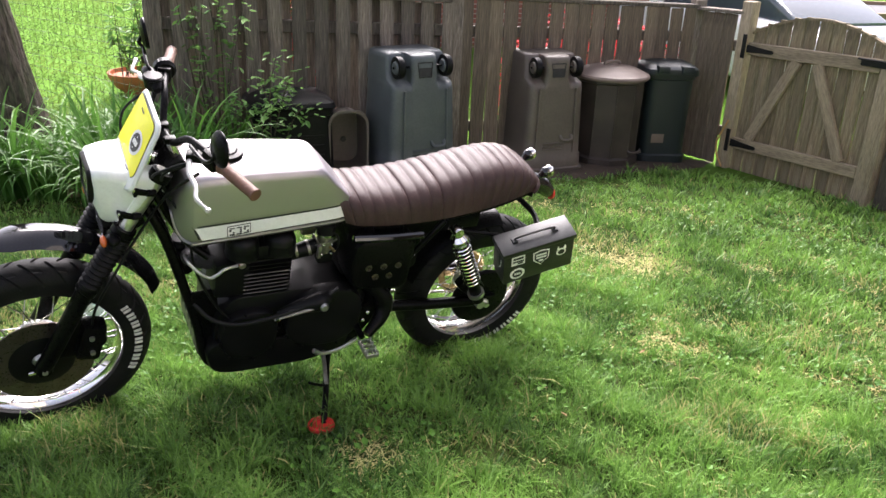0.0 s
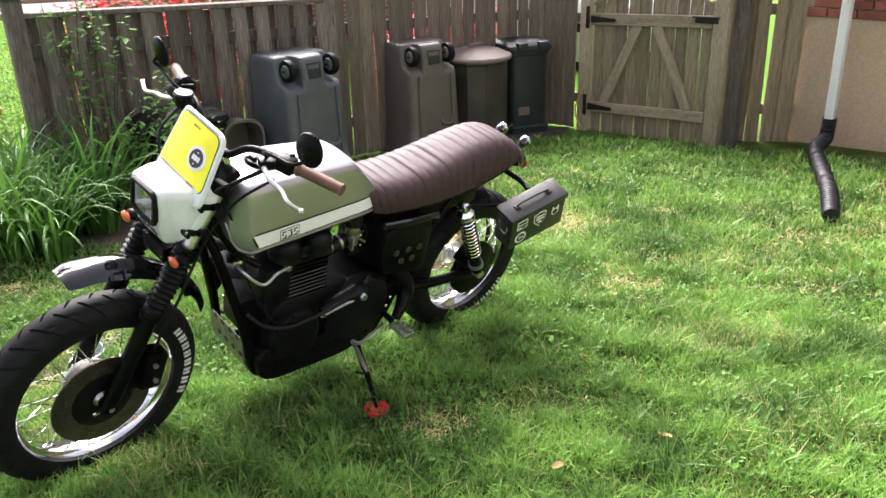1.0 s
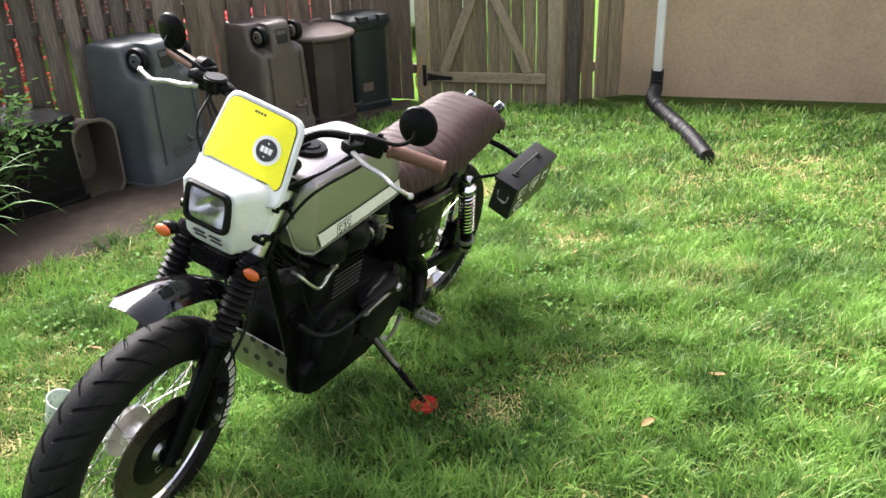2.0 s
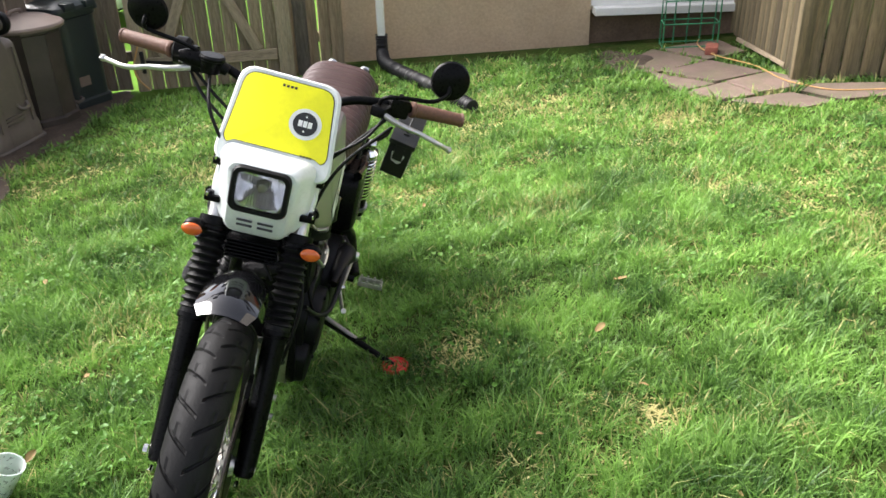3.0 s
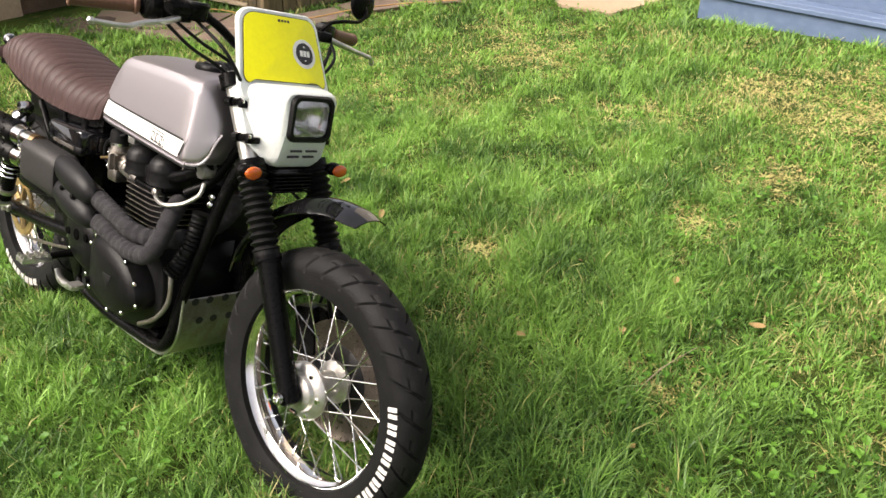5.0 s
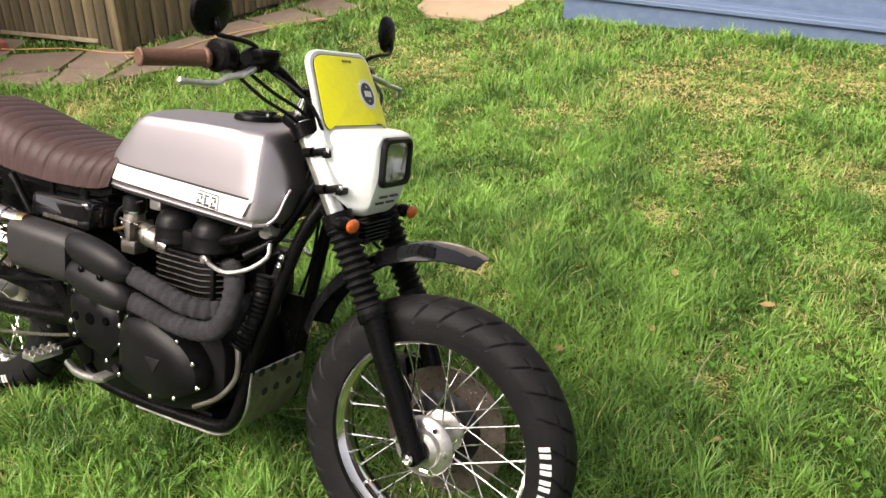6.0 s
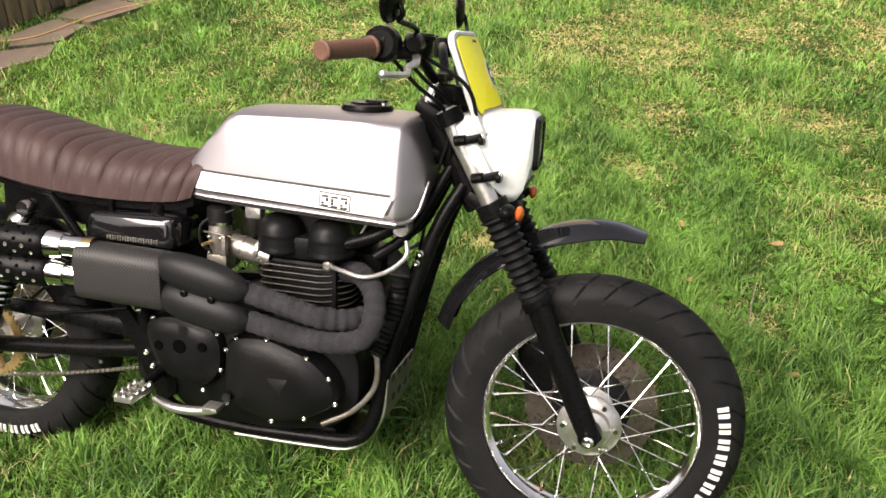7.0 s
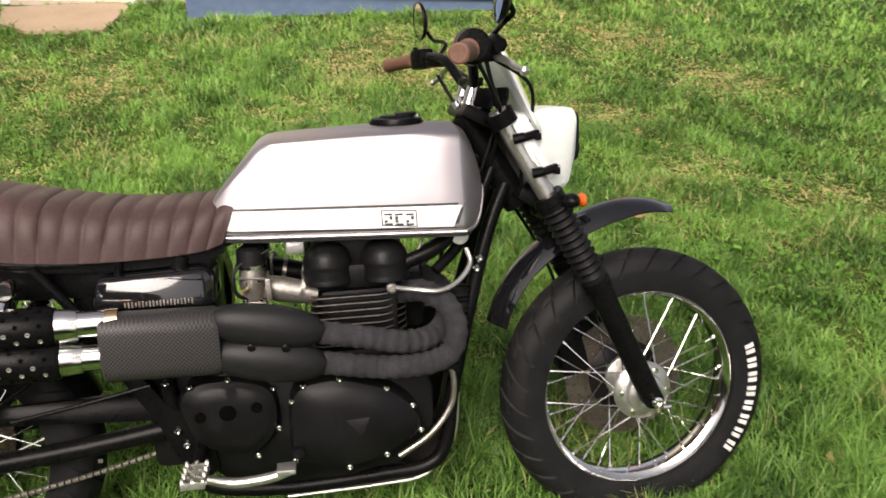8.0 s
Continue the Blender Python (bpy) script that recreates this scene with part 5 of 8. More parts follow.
def disc_on_plate(y, a, r, lift, bm, hw=None, hh=None):
    ring = []
    if hw:
        pts = [(-hw, -hh), (hw, -hh), (hw, hh), (-hw, hh)]
    else:
        pts = [(r * math.cos(2 * math.pi * k / 28), r * math.sin(2 * math.pi * k / 28)) for k in range(28)]
    for dy, da in pts:
        q = y + dy
        ring.append(PB + slope * (a + da) + Vector((0, q, 0)) + out * (lift - 1.1 * q * q))
    return loft([[p - out * 0.0006 for p in ring], ring], bm=bm)


LY, LA = 0.054, 0.094
part("round_sticker", disc_on_plate(LY, LA, 0.0365, 0.009, bmesh.new()), "decal", plate, "round white sticker")
part("sticker_disc", disc_on_plate(LY, LA, 0.0275, 0.0098, bmesh.new()), "ink", plate)
bm = bmesh.new()
for k in (-1, 0, 1):
    disc_on_plate(LY + 0.011 * k, LA, 0, 0.0106, bm, 0.0045, 0.0072)
disc_on_plate(LY, LA + 0.017, 0.0022, 0.0106, bm)
disc_on_plate(LY, LA - 0.017, 0.0022, 0.0106, bm)
part("sticker_mark", bm, "decal", plate)
for k in range(4):
    part("print_mark", disc_on_plate(-0.012 + 0.009 * k, LP - 0.024, 0, 0.0088, bmesh.new(), 0.003, 0.003), "ink", plate)
    part("print_mark", disc_on_plate(0.062 + 0.007 * k, 0.02, 0, 0.0088, bmesh.new(), 0.0024, 0.0022), "ink", plate)

# handlebar with its controls
bar = fpart("handlebar", tube([(0.052, -0.425, 1.112), (0.1, -0.29, 1.122), (0.125, -0.21, 1.126), (0.145, -0.13, 1.112), (0.165, -0.06, 1.062), (0.17, 0, 1.05), (0.165, 0.06, 1.062), (0.145, 0.13, 1.112), (0.125, 0.21, 1.126), (0.1, 0.29, 1.122), (0.052, 0.425, 1.112)], 0.011, 12, 6), "satin", "black tapered handlebar")
for s in (-1, 1):
    a, b = Vector((0.099, 0.295 * s, 1.1215)), Vector((0.05, 0.43 * s, 1.112))
    d = (b - a).normalized()
    g = part("grip", tube([a + d * 0.01, b], 0.0172, 22, 96, waves=0.0007, pitch=0.0062), "grip", bar, "brown ribbed rubber grip")
    part("grip_collar", tube([a, a + d * 0.004, a + d * 0.009, a + d * 0.013], [0.019, 0.0215, 0.0215, 0.018], 22, 1), "grip", bar)
    part("grip_end", lathe([(0.0, 0), (0.0165, 0), (0.0185, 0.002), (0.0185, 0.006), (0.015, 0.008), (0.0, 0.0065)], 20, (0, 0, 0), "Z"), "grip", bar, "", 35, Matrix.Translation(b - d * 0.003) @ d.to_track_quat("Z", "Y").to_matrix().to_4x4())
    # switch block, clamp and lever
    c = Vector((0.112, 0.262 * s, 1.122))
    rot = d.to_track_quat("X", "Z").to_matrix().to_4x4()
    part("switch_block", cuboid(c, (0.055, 0.042, 0.05), None, 0.01, rot), "satin", bar)
    part("switch_button", cuboid(c + Vector((-0.015, 0.004 * s, 0.026)), (0.012, 0.012, 0.008), None, 0.002), "red" if s < 0 else "satin", bar)
    part("lever_clamp", cuboid(Vector((0.145, 0.225 * s, 1.114)), (0.06, 0.04, 0.028), None, 0.009, Matrix.Rotation(radians(-20 * s), 4, "Z")), "satin", bar)
    tip = Vector((0.165, 0.409, 1.062)) if s > 0 else Vector((0.162, -0.438, 1.078))
    lv = tube([(0.165, 0.225 * s, 1.112), (0.18, 0.28 * s, 1.098), (0.176, 0.33 * s, 1.088), (0.186, 0.375 * s, 1.078), tip], [0.008, 0.0075, 0.0062, 0.006, 0.006], 10, 5)
    lathe([(0.0, -0.009), (0.006, -0.007), (0.009, 0), (0.006, 0.007), (0.0, 0.009)], 12, tip, "Z", lv)
    part("hand_lever", lv, "alloy", bar, "bare alloy lever with a ball end")
    # mirror on a bent stalk
    c = Vector((0.13, 0.372 * s, 1.222)) if s > 0 else Vector((0.15, -0.352, 1.212))
    part("mirror_stalk", tube([(0.14, 0.215 * s, 1.12), (0.165, 0.225 * s, 1.15), (0.168, 0.27 * s, 1.163), (0.16, 0.34 * s, 1.17), c + Vector((0.02, 0, -0.03)), c + Vector((0.012, 0, -0.01))], 0.0052, 8, 6), "satin", bar)
    face = Vector((-0.95, -0.1 * s, 0.16 if s < 0 else -0.04)).normalized()
    mr = face.to_track_quat("Z", "Y").to_matrix().to_4x4()
    mm = Matrix.Translation(c) @ mr
    part("mirror_head", lathe([(0.0, -0.016), (0.03, -0.014), (0.046, -0.006), (0.049, 0.0), (0.048, 0.004), (0.046, 0.004), (0.0455, 0.002)], 36, (0, 0, 0), "Z"), "satin", bar, "round black bar mirror", 35, mm)
    part("mirror_glass", lathe([(0.0, 0.0028), (0.0455, 0.0028), (0.0455, 0.001), (0.0, 0.001)], 36, (0, 0, 0), "Z"), "mirror", bar, "", 35, mm)
    for k in range(2):
        part("riser", tube([(0.165 - 0.012, 0.042 * s, 1.005), (0.17, 0.042 * s, 1.055)], [0.016, 0.014], 14, 1) if k == 0 else cuboid((0.172, 0.042 * s, 1.062), (0.034, 0.026, 0.02), None, 0.006), "chrome" if k == 0 else "satin", bar)
# throttle housing and master cylinder on the right
part("throttle_housing", loft([[Vector((0.112 + dx, y, 1.128 + dz)) for dx, dz in ((k * math.cos(2 * math.pi * j / 16), k * math.sin(2 * math.pi * j / 16)) for j in range(16))] for y, k in ((-0.292, 0.026), (-0.286, 0.034), (-0.262, 0.036), (-0.25, 0.028))]), "satin", bar)
part("master_cylinder", tube([(0.17, -0.265, 1.13), (0.165, -0.24, 1.132), (0.16, -0.18, 1.128), (0.16, -0.15, 1.118)], [0.014, 0.021, 0.02, 0.012], 14, 4), "satin", bar)
# brake fluid pot on the right of the bar
part("fluid_pot", lathe([(0.0, -0.02), (0.022, -0.02), (0.026, -0.012), (0.028, 0.01), (0.031, 0.012), (0.031, 0.018), (0.024, 0.021), (0.0, 0.021)], 24, (0.165, -0.19, 1.128), "Z"), "satin", bar)
part("fluid_pot_lid", lathe([(0.029, 0.0185), (0.027, 0.023), (0.0, 0.0235)], 24, (0.165, -0.19, 1.128), "Z"), "shield", bar)
fpart("instrument", lathe([(0.0, -0.03), (0.036, -0.028), (0.042, -0.01), (0.042, 0.008), (0.039, 0.012), (0.037, 0.008), (0.0, 0.007)], 28, (0.208, -0.03, 1.035), "Z"), "satin", "small round black instrument")
fpart("ignition_lock", tube([(0.235, 0.055, 1.0), (0.225, 0.055, 1.03)], 0.016, 14, 1), "chrome")
for i, (s, pts) in enumerate(((-1, [(0.15, -0.23, 1.1), (0.175, -0.17, 1.06), (0.205, -0.1, 1.02), (0.21, -0.05, 0.96), (0.18, -0.03, 0.86)]), (1, [(0.16, 0.24, 1.11), (0.23, 0.2, 1.06), (0.24, 0.12, 0.99), (0.21, 0.05, 0.9), (0.1, 0.05, 0.8)]),
                              (-1, [(0.12, -0.26, 1.11), (0.165, -0.2, 1.05), (0.205, -0.12, 1.0), (0.21, -0.05, 0.92), (0.19, 0.0, 0.82)]), (1, [(0.17, 0.24, 1.1), (0.22, 0.17, 1.03), (0.2, 0.1, 0.93), (0.14, 0.11, 0.8), (0.1, 0.13, 0.6), (0.0, 0.17, 0.43), (-0.14, 0.2, 0.4)]),
                              (-1, [(0.17, -0.19, 1.11), (0.26, -0.16, 1.05), (0.275, -0.1, 0.95), (0.27, -0.05, 0.83), (0.36, 0.06, 0.7)]))):
    fpart("cable", tube(pts, 0.0042, 8, 7), "boot")

# ---- tank ----
TANK = [(-0.417, 0.785, 0.815, 0.085), (-0.41, 0.765, 0.8382, 0.108), (-0.39, 0.757, 0.8606, 0.12), (-0.35, 0.755, 0.907, 0.1275), (-0.305, 0.754, 0.957, 0.131), (-0.285, 0.754, 0.968, 0.132), (-0.265, 0.754, 0.9715, 0.133), (-0.18, 0.754, 0.975, 0.139), (-0.08, 0.754, 0.979, 0.146), (0.02, 0.754, 0.98, 0.152), (0.117, 0.754, 0.977, 0.1575), (0.123, 0.7545, 0.976, 0.1555), (0.138, 0.756, 0.966, 0.141), (0.15, 0.762, 0.943, 0.128), (0.162, 0.782, 0.909, 0.114), (0.171, 0.82, 0.8752, 0.1), (0.174, 0.84, 0.8606, 0.085)]
TANK = [(x, z0 + 0.024 * max(0.0, 0.117 - x), z1, hw) for x, z0, z1, hw in TANK]   # the lower edge rises to the rear
SECTION = [(0.0, 0.0), (0.6, 0.0), (0.86, 0.005), (0.955, 0.025), (0.992, 0.055), (1.0, 0.09), (0.943, 0.35), (0.887, 0.6), (0.84, 0.815), (0.815, 0.885), (0.765, 0.93), (0.66, 0.963), (0.45, 0.987), (0.2, 0.998), (0.0, 1.0)]


def tank_half(x, z):
    """Half of the tank's width at a place on its side."""
    for a, b in zip(TANK, TANK[1:]):
        if a[0] <= x <= b[0]:
            f = (x - a[0]) / (b[0] - a[0])
            z0, z1, hw = (a[i] + (b[i] - a[i]) * f for i in (1, 2, 3))
            k = (z - z0) / (z1 - z0)
            for p, q in zip(SECTION[1:], SECTION[2:]):
                if p[1] <= k <= q[1] and q[1] > p[1]:
                    return hw * (p[0] + (q[0] - p[0]) * (k - p[1]) / (q[1] - p[1]))
            return hw
    return TANK[-1][3]


fine = []
for a, b in zip(TANK, TANK[1:]):
    for k in range(2):
        fine.append(tuple(a[i] + (b[i] - a[i]) * k / 2 for i in range(4)))
fine.append(TANK[-1])
rings = []
for x, z0, z1, hw in fine:
    half = [(hw * a, z0 + (z1 - z0) * b) for a, b in SECTION]
    rings.append([Vector((x, y, z)) for y, z in half] + [Vector((x, -y, z)) for y, z in reversed(half[1:-1])])
tank = part("fuel_tank", loft(rings), "tank", bike, "angular brushed metal fuel tank with a white side stripe", 28)
for s in (-1, 1):
    part("tank_seam", tube([(x, s * (0.955 * hw), z0 + 0.001) for x, z0, z1, hw in TANK[1:]], 0.0044, 8, 3), "tank", tank)
    part("seam_gasket", tube([(x, s * (0.93 * hw), z0 - 0.007) for x, z0, z1, hw in TANK[1:-4]], 0.0035, 6, 3), "ink", tank)


def side_skin(x0, x1, lo0, lo1, hi0, hi1, s, lift, n=24, slant=0.0):
    """A thin skin on the tank's side between two sloping lines."""
    bm = bmesh.new()
    rows = []
    for j in range(5):
        g = j / 4
        row = []
        for i in range(n + 1):
            f = i / n
            x = x0 + (x1 - x0) * f + slant * (g - 0.5)
            z = (lo0 + (lo1 - lo0) * f) * (1 - g) + (hi0 + (hi1 - hi0) * f) * g
            row.append(bm.verts.new((x, s * (tank_half(x, z) + lift), z)))
        rows.append(row)
    for a, b in zip(rows, rows[1:]):
        for i in range(n):
            bm.faces.new((a[i], a[i + 1], b[i + 1], b[i]))
    return bm


for s in (-1, 1):
    part("stripe_edge", side_skin(-0.388, 0.114, 0.78, 0.764, 0.829, 0.818, s, 0.0012, slant=0.022), "ink", tank)
    part("tank_stripe", side_skin(-0.38, 0.106, 0.785, 0.769, 0.824, 0.813, s, 0.0022, slant=0.02), "decal", tank, "white side stripe with a black edge")
    part("badge_plate", side_skin(-0.055, 0.02, 0.779, 0.773, 0.812, 0.808, s, 0.0031, 8), "ink", tank)
    part("badge_face", side_skin(-0.0525, 0.0175, 0.7815, 0.7755, 0.8095, 0.8055, s, 0.0036, 8), "decal", tank)
    for k in range(3):
        x = -0.049 + 0.0225 * k
        for u, w, lo, hi in ((0.0, 0.017, 0.8, 0.8045), (0.0105 if k != 1 else 0.0, 0.0065, 0.791, 0.799), (0.0, 0.017, 0.7795, 0.784), (0.0, 0.007, 0.785, 0.7905)):
            part("badge_mark", side_skin(x + u, x + u + w, lo - 0.05 * (x + 0.05), lo - 0.05 * (x + 0.05), hi - 0.05 * (x + 0.05), hi - 0.05 * (x + 0.05), s, 0.0042, 3), "ink", tank)
part("filler_cap", lathe([(0.0, -0.01), (0.058, -0.01), (0.06, 0.004), (0.056, 0.012), (0.04, 0.014), (0.036, 0.018), (0.0, 0.019)], 40, (0.0, 0, 0.979), "Z"), "satin", tank, "flush black filler cap")
part("cap_latch", cuboid((0.022, 0, 0.999), (0.045, 0.03, 0.008), None, 0.003), "satin", tank)
part("cap_bolt", lathe([(0.006, 0), (0.006, 0.006), (0, 0.006)], 10, (0.045, -0.02, 0.993), "Z"), "chrome", tank)
part("fuel_tap", cuboid((-0.24, -0.09, 0.735), (0.04, 0.03, 0.03), None, 0.006), "alloy", tank)

# ---- seat: ribbed leather ----
TOPL = spline([(-0.345, 0, 0.865), (-0.4, 0, 0.85), (-0.5, 0, 0.845), (-0.62, 0, 0.852), (-0.75, 0, 0.874), (-0.88, 0, 0.902), (-1.0, 0, 0.919), (-1.08, 0, 0.908), (-1.135, 0, 0.878), (-1.158, 0, 0.85), (-1.16, 0, 0.815)], 30)
BOTL = spline([(-0.385, 0, 0.76), (-0.43, 0, 0.748), (-0.52, 0, 0.742), (-0.64, 0, 0.742), (-0.76, 0, 0.75), (-0.88, 0, 0.766), (-0.98, 0, 0.785), (-1.05, 0, 0.8), (-1.1, 0, 0.812), (-1.13, 0, 0.815), (-1.15, 0, 0.81)], 30)
rings = []
run = 0
n = len(TOPL)
for i in range(n):
    a, b = TOPL[i], BOTL[i]
    f = i / (n - 1)
    if i:
        run += (a - TOPL[i - 1]).length
    hw = 0.128 + 0.02 * math.sin(math.pi * min(1, f * 1.25)) if f < 0.8 else 0.146 * math.sqrt(max(0.0, 1 - ((f - 0.8) / 0.205) ** 2.6)) * 1.0
    hw = min(hw, 0.128 + 0.02 * math.sin(math.pi * min(1, f * 1.25))) if f < 0.85 else hw
    hw = max(hw, 0.045)
    rib = 0.0085 * abs(math.sin(math.pi * run / 0.0435)) ** 0.38 - 0.0075 if 0.02 < f < 0.86 else 0.0
    ring = []
    for k in range(25):
        an = math.pi * k / 24
        c, s_ = math.cos(an), math.sin(an)
        y = hw * math.copysign(abs(c) ** 0.62, c)
        h = abs(s_) ** 0.62
        q = b.lerp(a, h) if h > 0 else b.copy()
        g = rib * (1 if h > 0.24 else max(0, (h - 0.1) / 0.14))
        nrm = Vector((0, c, s_))
        ring.append(Vector((q.x, y, q.z)) + nrm * g)
    rings.append(ring)
seat = part("seat", loft(rings), "leather", bike, "brown leather tuck and roll seat", 50)
pan = []
for i in range(0, n, 10):
    b = BOTL[i]
    hw = max(abs(rings[i][0].y) - 0.012, 0.03)
    pan.append([b + Vector((0, hw, 0.004)), b + Vector((0, -hw, 0.004)), b + Vector((0, -hw, -0.022)), b + Vector((0, hw, -0.022))])
part("seat_pan", loft(pan), "satin", seat)

# ---- frame ----
def frame_tube(pts, r=0.0165, mat_="satin"):
    part("frame_tube", tube(pts, r, 12, 5), mat_, bike)


frame_tube([(0.165, 0, 0.965), (0.275, 0, 0.78)], 0.034)
frame_tube([(0.19, 0, 0.9), (0.05, 0, 0.85), (-0.2, 0, 0.8), (-0.45, 0, 0.74)], 0.026)
for s in (-1, 1):
    frame_tube([(0.24, 0.02 * s, 0.83), (0.19, 0.05 * s, 0.73), (0.135, 0.075 * s, 0.55), (0.09, 0.1 * s, 0.38), (0.065, 0.115 * s, 0.25), (0.02, 0.12 * s, 0.205), (-0.08, 0.12 * s, 0.195), (-0.3, 0.12 * s, 0.188), (-0.46, 0.12 * s, 0.21), (-0.5, 0.12 * s, 0.27)])
    frame_tube([(0.21, 0.02 * s, 0.87), (0.13, 0.06 * s, 0.72), (0.06, 0.1 * s, 0.66)], 0.013)
    frame_tube([(-0.36, 0.07 * s, 0.77), (-0.52, 0.11 * s, 0.735), (-0.8, 0.125 * s, 0.745), (-1.02, 0.11 * s, 0.79), (-1.13, 0.06 * s, 0.82)], 0.014)
    frame_tube([(-0.47, 0.12 * s, 0.74), (-0.51, 0.125 * s, 0.6), (-0.53, 0.125 * s, 0.45), (-0.49, 0.12 * s, 0.27)], 0.017)
    frame_tube([(-0.52, 0.125 * s, 0.45), (-0.64, 0.135 * s, 0.58), (-0.76, 0.14 * s, 0.735)], 0.011)
    frame_tube([(-0.6, 0.13 * s, 0.7), (-0.59, 0.135 * s, 0.742)], 0.008)
    # swing arm
    bm = tube([(-0.48, 0.105 * s, 0.36), (-0.72, 0.11 * s, 0.328), (AX_R.x + 0.04, 0.112 * s, AX_R.z + 0.004)], 0.022, 12, 4)
    cuboid((AX_R.x + 0.003, 0.112 * s, AX_R.z), (0.11, 0.022, 0.05), bm, 0.006)
    part("swing_arm", bm, "satin", bike)
    bolts("axle_nut", [(AX_R.x, AX_R.z)], 0.125 * s, bike, 0.017, 0.014, "alloy")
    # shock absorber with a chrome spring
    t, b = Vector((-0.8, 0.172 * s, 0.706)), Vector((-0.985, 0.165 * s, 0.335))
    d = (b - t).normalized()
    sh = part("shock_absorber", tube([t + d * 0.03, t + d * 0.15, t + d * 0.152, b - d * 0.02], [0.019, 0.019, 0.024, 0.024], 16, 1), "satin", bike, "black shock absorber with a chrome spring")
    side = d.orthogonal().normalized()
    other = d.cross(side)
    coil = []
    turns = 12
    for k in range(turns * 12 + 1):
        a = 2 * math.pi * k / 12
        coil.append(t + d * (0.05 + 0.235 * k / (turns * 12)) + side * 0.03 * math.cos(a) + other * 0.03 * math.sin(a))
    part("spring", tube(coil, 0.0045, 7, 1), "chrome", sh, "chrome coil spring")
    bm = tube([t + d * 0.02, t + d * 0.035, t + d * 0.05], [0.02, 0.034, 0.034], 18, 1)
    lathe([(0.0, -0.02), (0.017, -0.02), (0.02, -0.012), (0.02, 0.012), (0.017, 0.02), (0.0, 0.02)], 18, t, "Y", bm)
    part("shock_top", bm, "chrome", sh)
    bm = lathe([(0.0, -0.018), (0.018, -0.018), (0.018, 0.018), (0.0, 0.018)], 18, b, "Y")
    tube([b - d * 0.07, b - d * 0.055], [0.033, 0.033], 18, 1, bm)
    part("shock_foot", bm, "alloy", sh)
    # foot peg with teeth
    c = Vector((-0.468, (0.268 if s < 0 else 0.285) * s, 0.315))
    pg = part("foot_peg", tube([(-0.47, 0.13 * s, 0.32), (-0.468, 0.2 * s, 0.318), (-0.468, 0.225 * s, 0.316)], [0.014, 0.012, 0.012], 10, 3), "satin", bike)
    bm = bmesh.new()
    for zz in (-0.02, 0.02):
        cuboid(c + Vector((zz, 0, 0)), (0.007, 0.085, 0.016), bm, 0.001)
    for yy in (-0.04, -0.013, 0.013, 0.04):
        cuboid(c + Vector((0, yy, 0)), (0.046, 0.006, 0.014), bm, 0.001)
    for i in range(3):
        for zz in (-0.02, 0.0, 0.02):
            for yy in (-0.035, -0.012, 0.012, 0.035):
                if (i + 1) % 3 == 0:
                    cuboid(c + Vector((zz, yy, 0.011)), (0.006, 0.007, 0.009), bm)
    part("peg_cleat", bm, "alloy", pg, "bare metal toothed foot peg")
    if s > 0:
        part("peg_arm", tube([(-0.5, 0.14, 0.5), (-0.56, 0.165, 0.43), (-0.545, 0.19, 0.37), (-0.485, 0.225, 0.325)], [0.03, 0.034, 0.028, 0.018], 14, 4), "satin", bike, "cast black foot peg arm")
    part("peg_hanger", prism([(-0.635, 0.515), (-0.595, 0.515), (-0.53, 0.42), (-0.455, 0.37), (-0.435, 0.26), (-0.475, 0.235), (-0.52, 0.29), (-0.555, 0.38)], 0.128 * s, 0.142 * s, 0.003, 0.015), "satin", bike, "black foot peg hanger plate")
    bolts("frame_bolt", [(-0.53, 0.47), (-0.515, 0.36), (-0.5, 0.325), (-0.545, 0.5)], 0.142 * s, bike, 0.008, 0.008)
part("rear_loop", tube([(-1.02, 0.11, 0.79), (-1.12, 0.09, 0.83), (-1.155, 0.0, 0.84), (-1.12, -0.09, 0.83), (-1.02, -0.11, 0.79)], 0.012, 10, 5), "satin", bike)
# rear mudguard, close over the tyre
arc = []
for k in range(15):
    a = radians(96 - 78 * k / 14)
    arc.append(AX_R + Vector((0.36 * math.cos(a), 0, 0.36 * math.sin(a))))
rings = []
for q in arc:
    nrm = (q - AX_R).normalized()
    ring = [q + Vector((0, -0.068 + 0.136 * k / 10, 0)) - nrm * (0.028 * abs(-1 + 2 * k / 10) ** 2) for k in range(11)]
    ring += [p - nrm * 0.003 for p in reversed(ring)]
    rings.append(ring)
part("rear_mudguard", loft(rings), "satin", bike)
# tail lamp and rear indicators
tail = part("tail_lamp", tube([(-1.1, 0, 0.8), (-1.17, 0.005, 0.795), (-1.24, 0.01, 0.765), (-1.285, 0.015, 0.732), (-1.3, 0.017, 0.72)], [0.026, 0.036, 0.037, 0.028, 0.016], 16, 4), "gloss", bike, "black tail lamp housing")
part("tail_lens", lathe([(0.0, -0.014), (0.022, -0.01), (0.024, 0.0), (0.0, 0.0)], 16, (-1.297, 0.017, 0.722), "X"), "red", tail)
for s in (-1, 1):
    ind = part("rear_indicator", tube([(-1.13, 0.03 * s, 0.81), (-1.165, 0.06 * s, 0.826), (-1.185, 0.064 * s, 0.842), (-1.2, 0.066 * s, 0.854), (-1.215, 0.066 * s, 0.862)], [0.008, 0.009, 0.012, 0.022, 0.023], 14, 3), "gloss", bike)
    part("indicator_rim", tube([(-1.214, 0.066 * s, 0.861), (-1.225, 0.066 * s, 0.868), (-1.231, 0.066 * s, 0.872)], [0.0235, 0.021, 0.012], 16, 1), "chrome", ind)
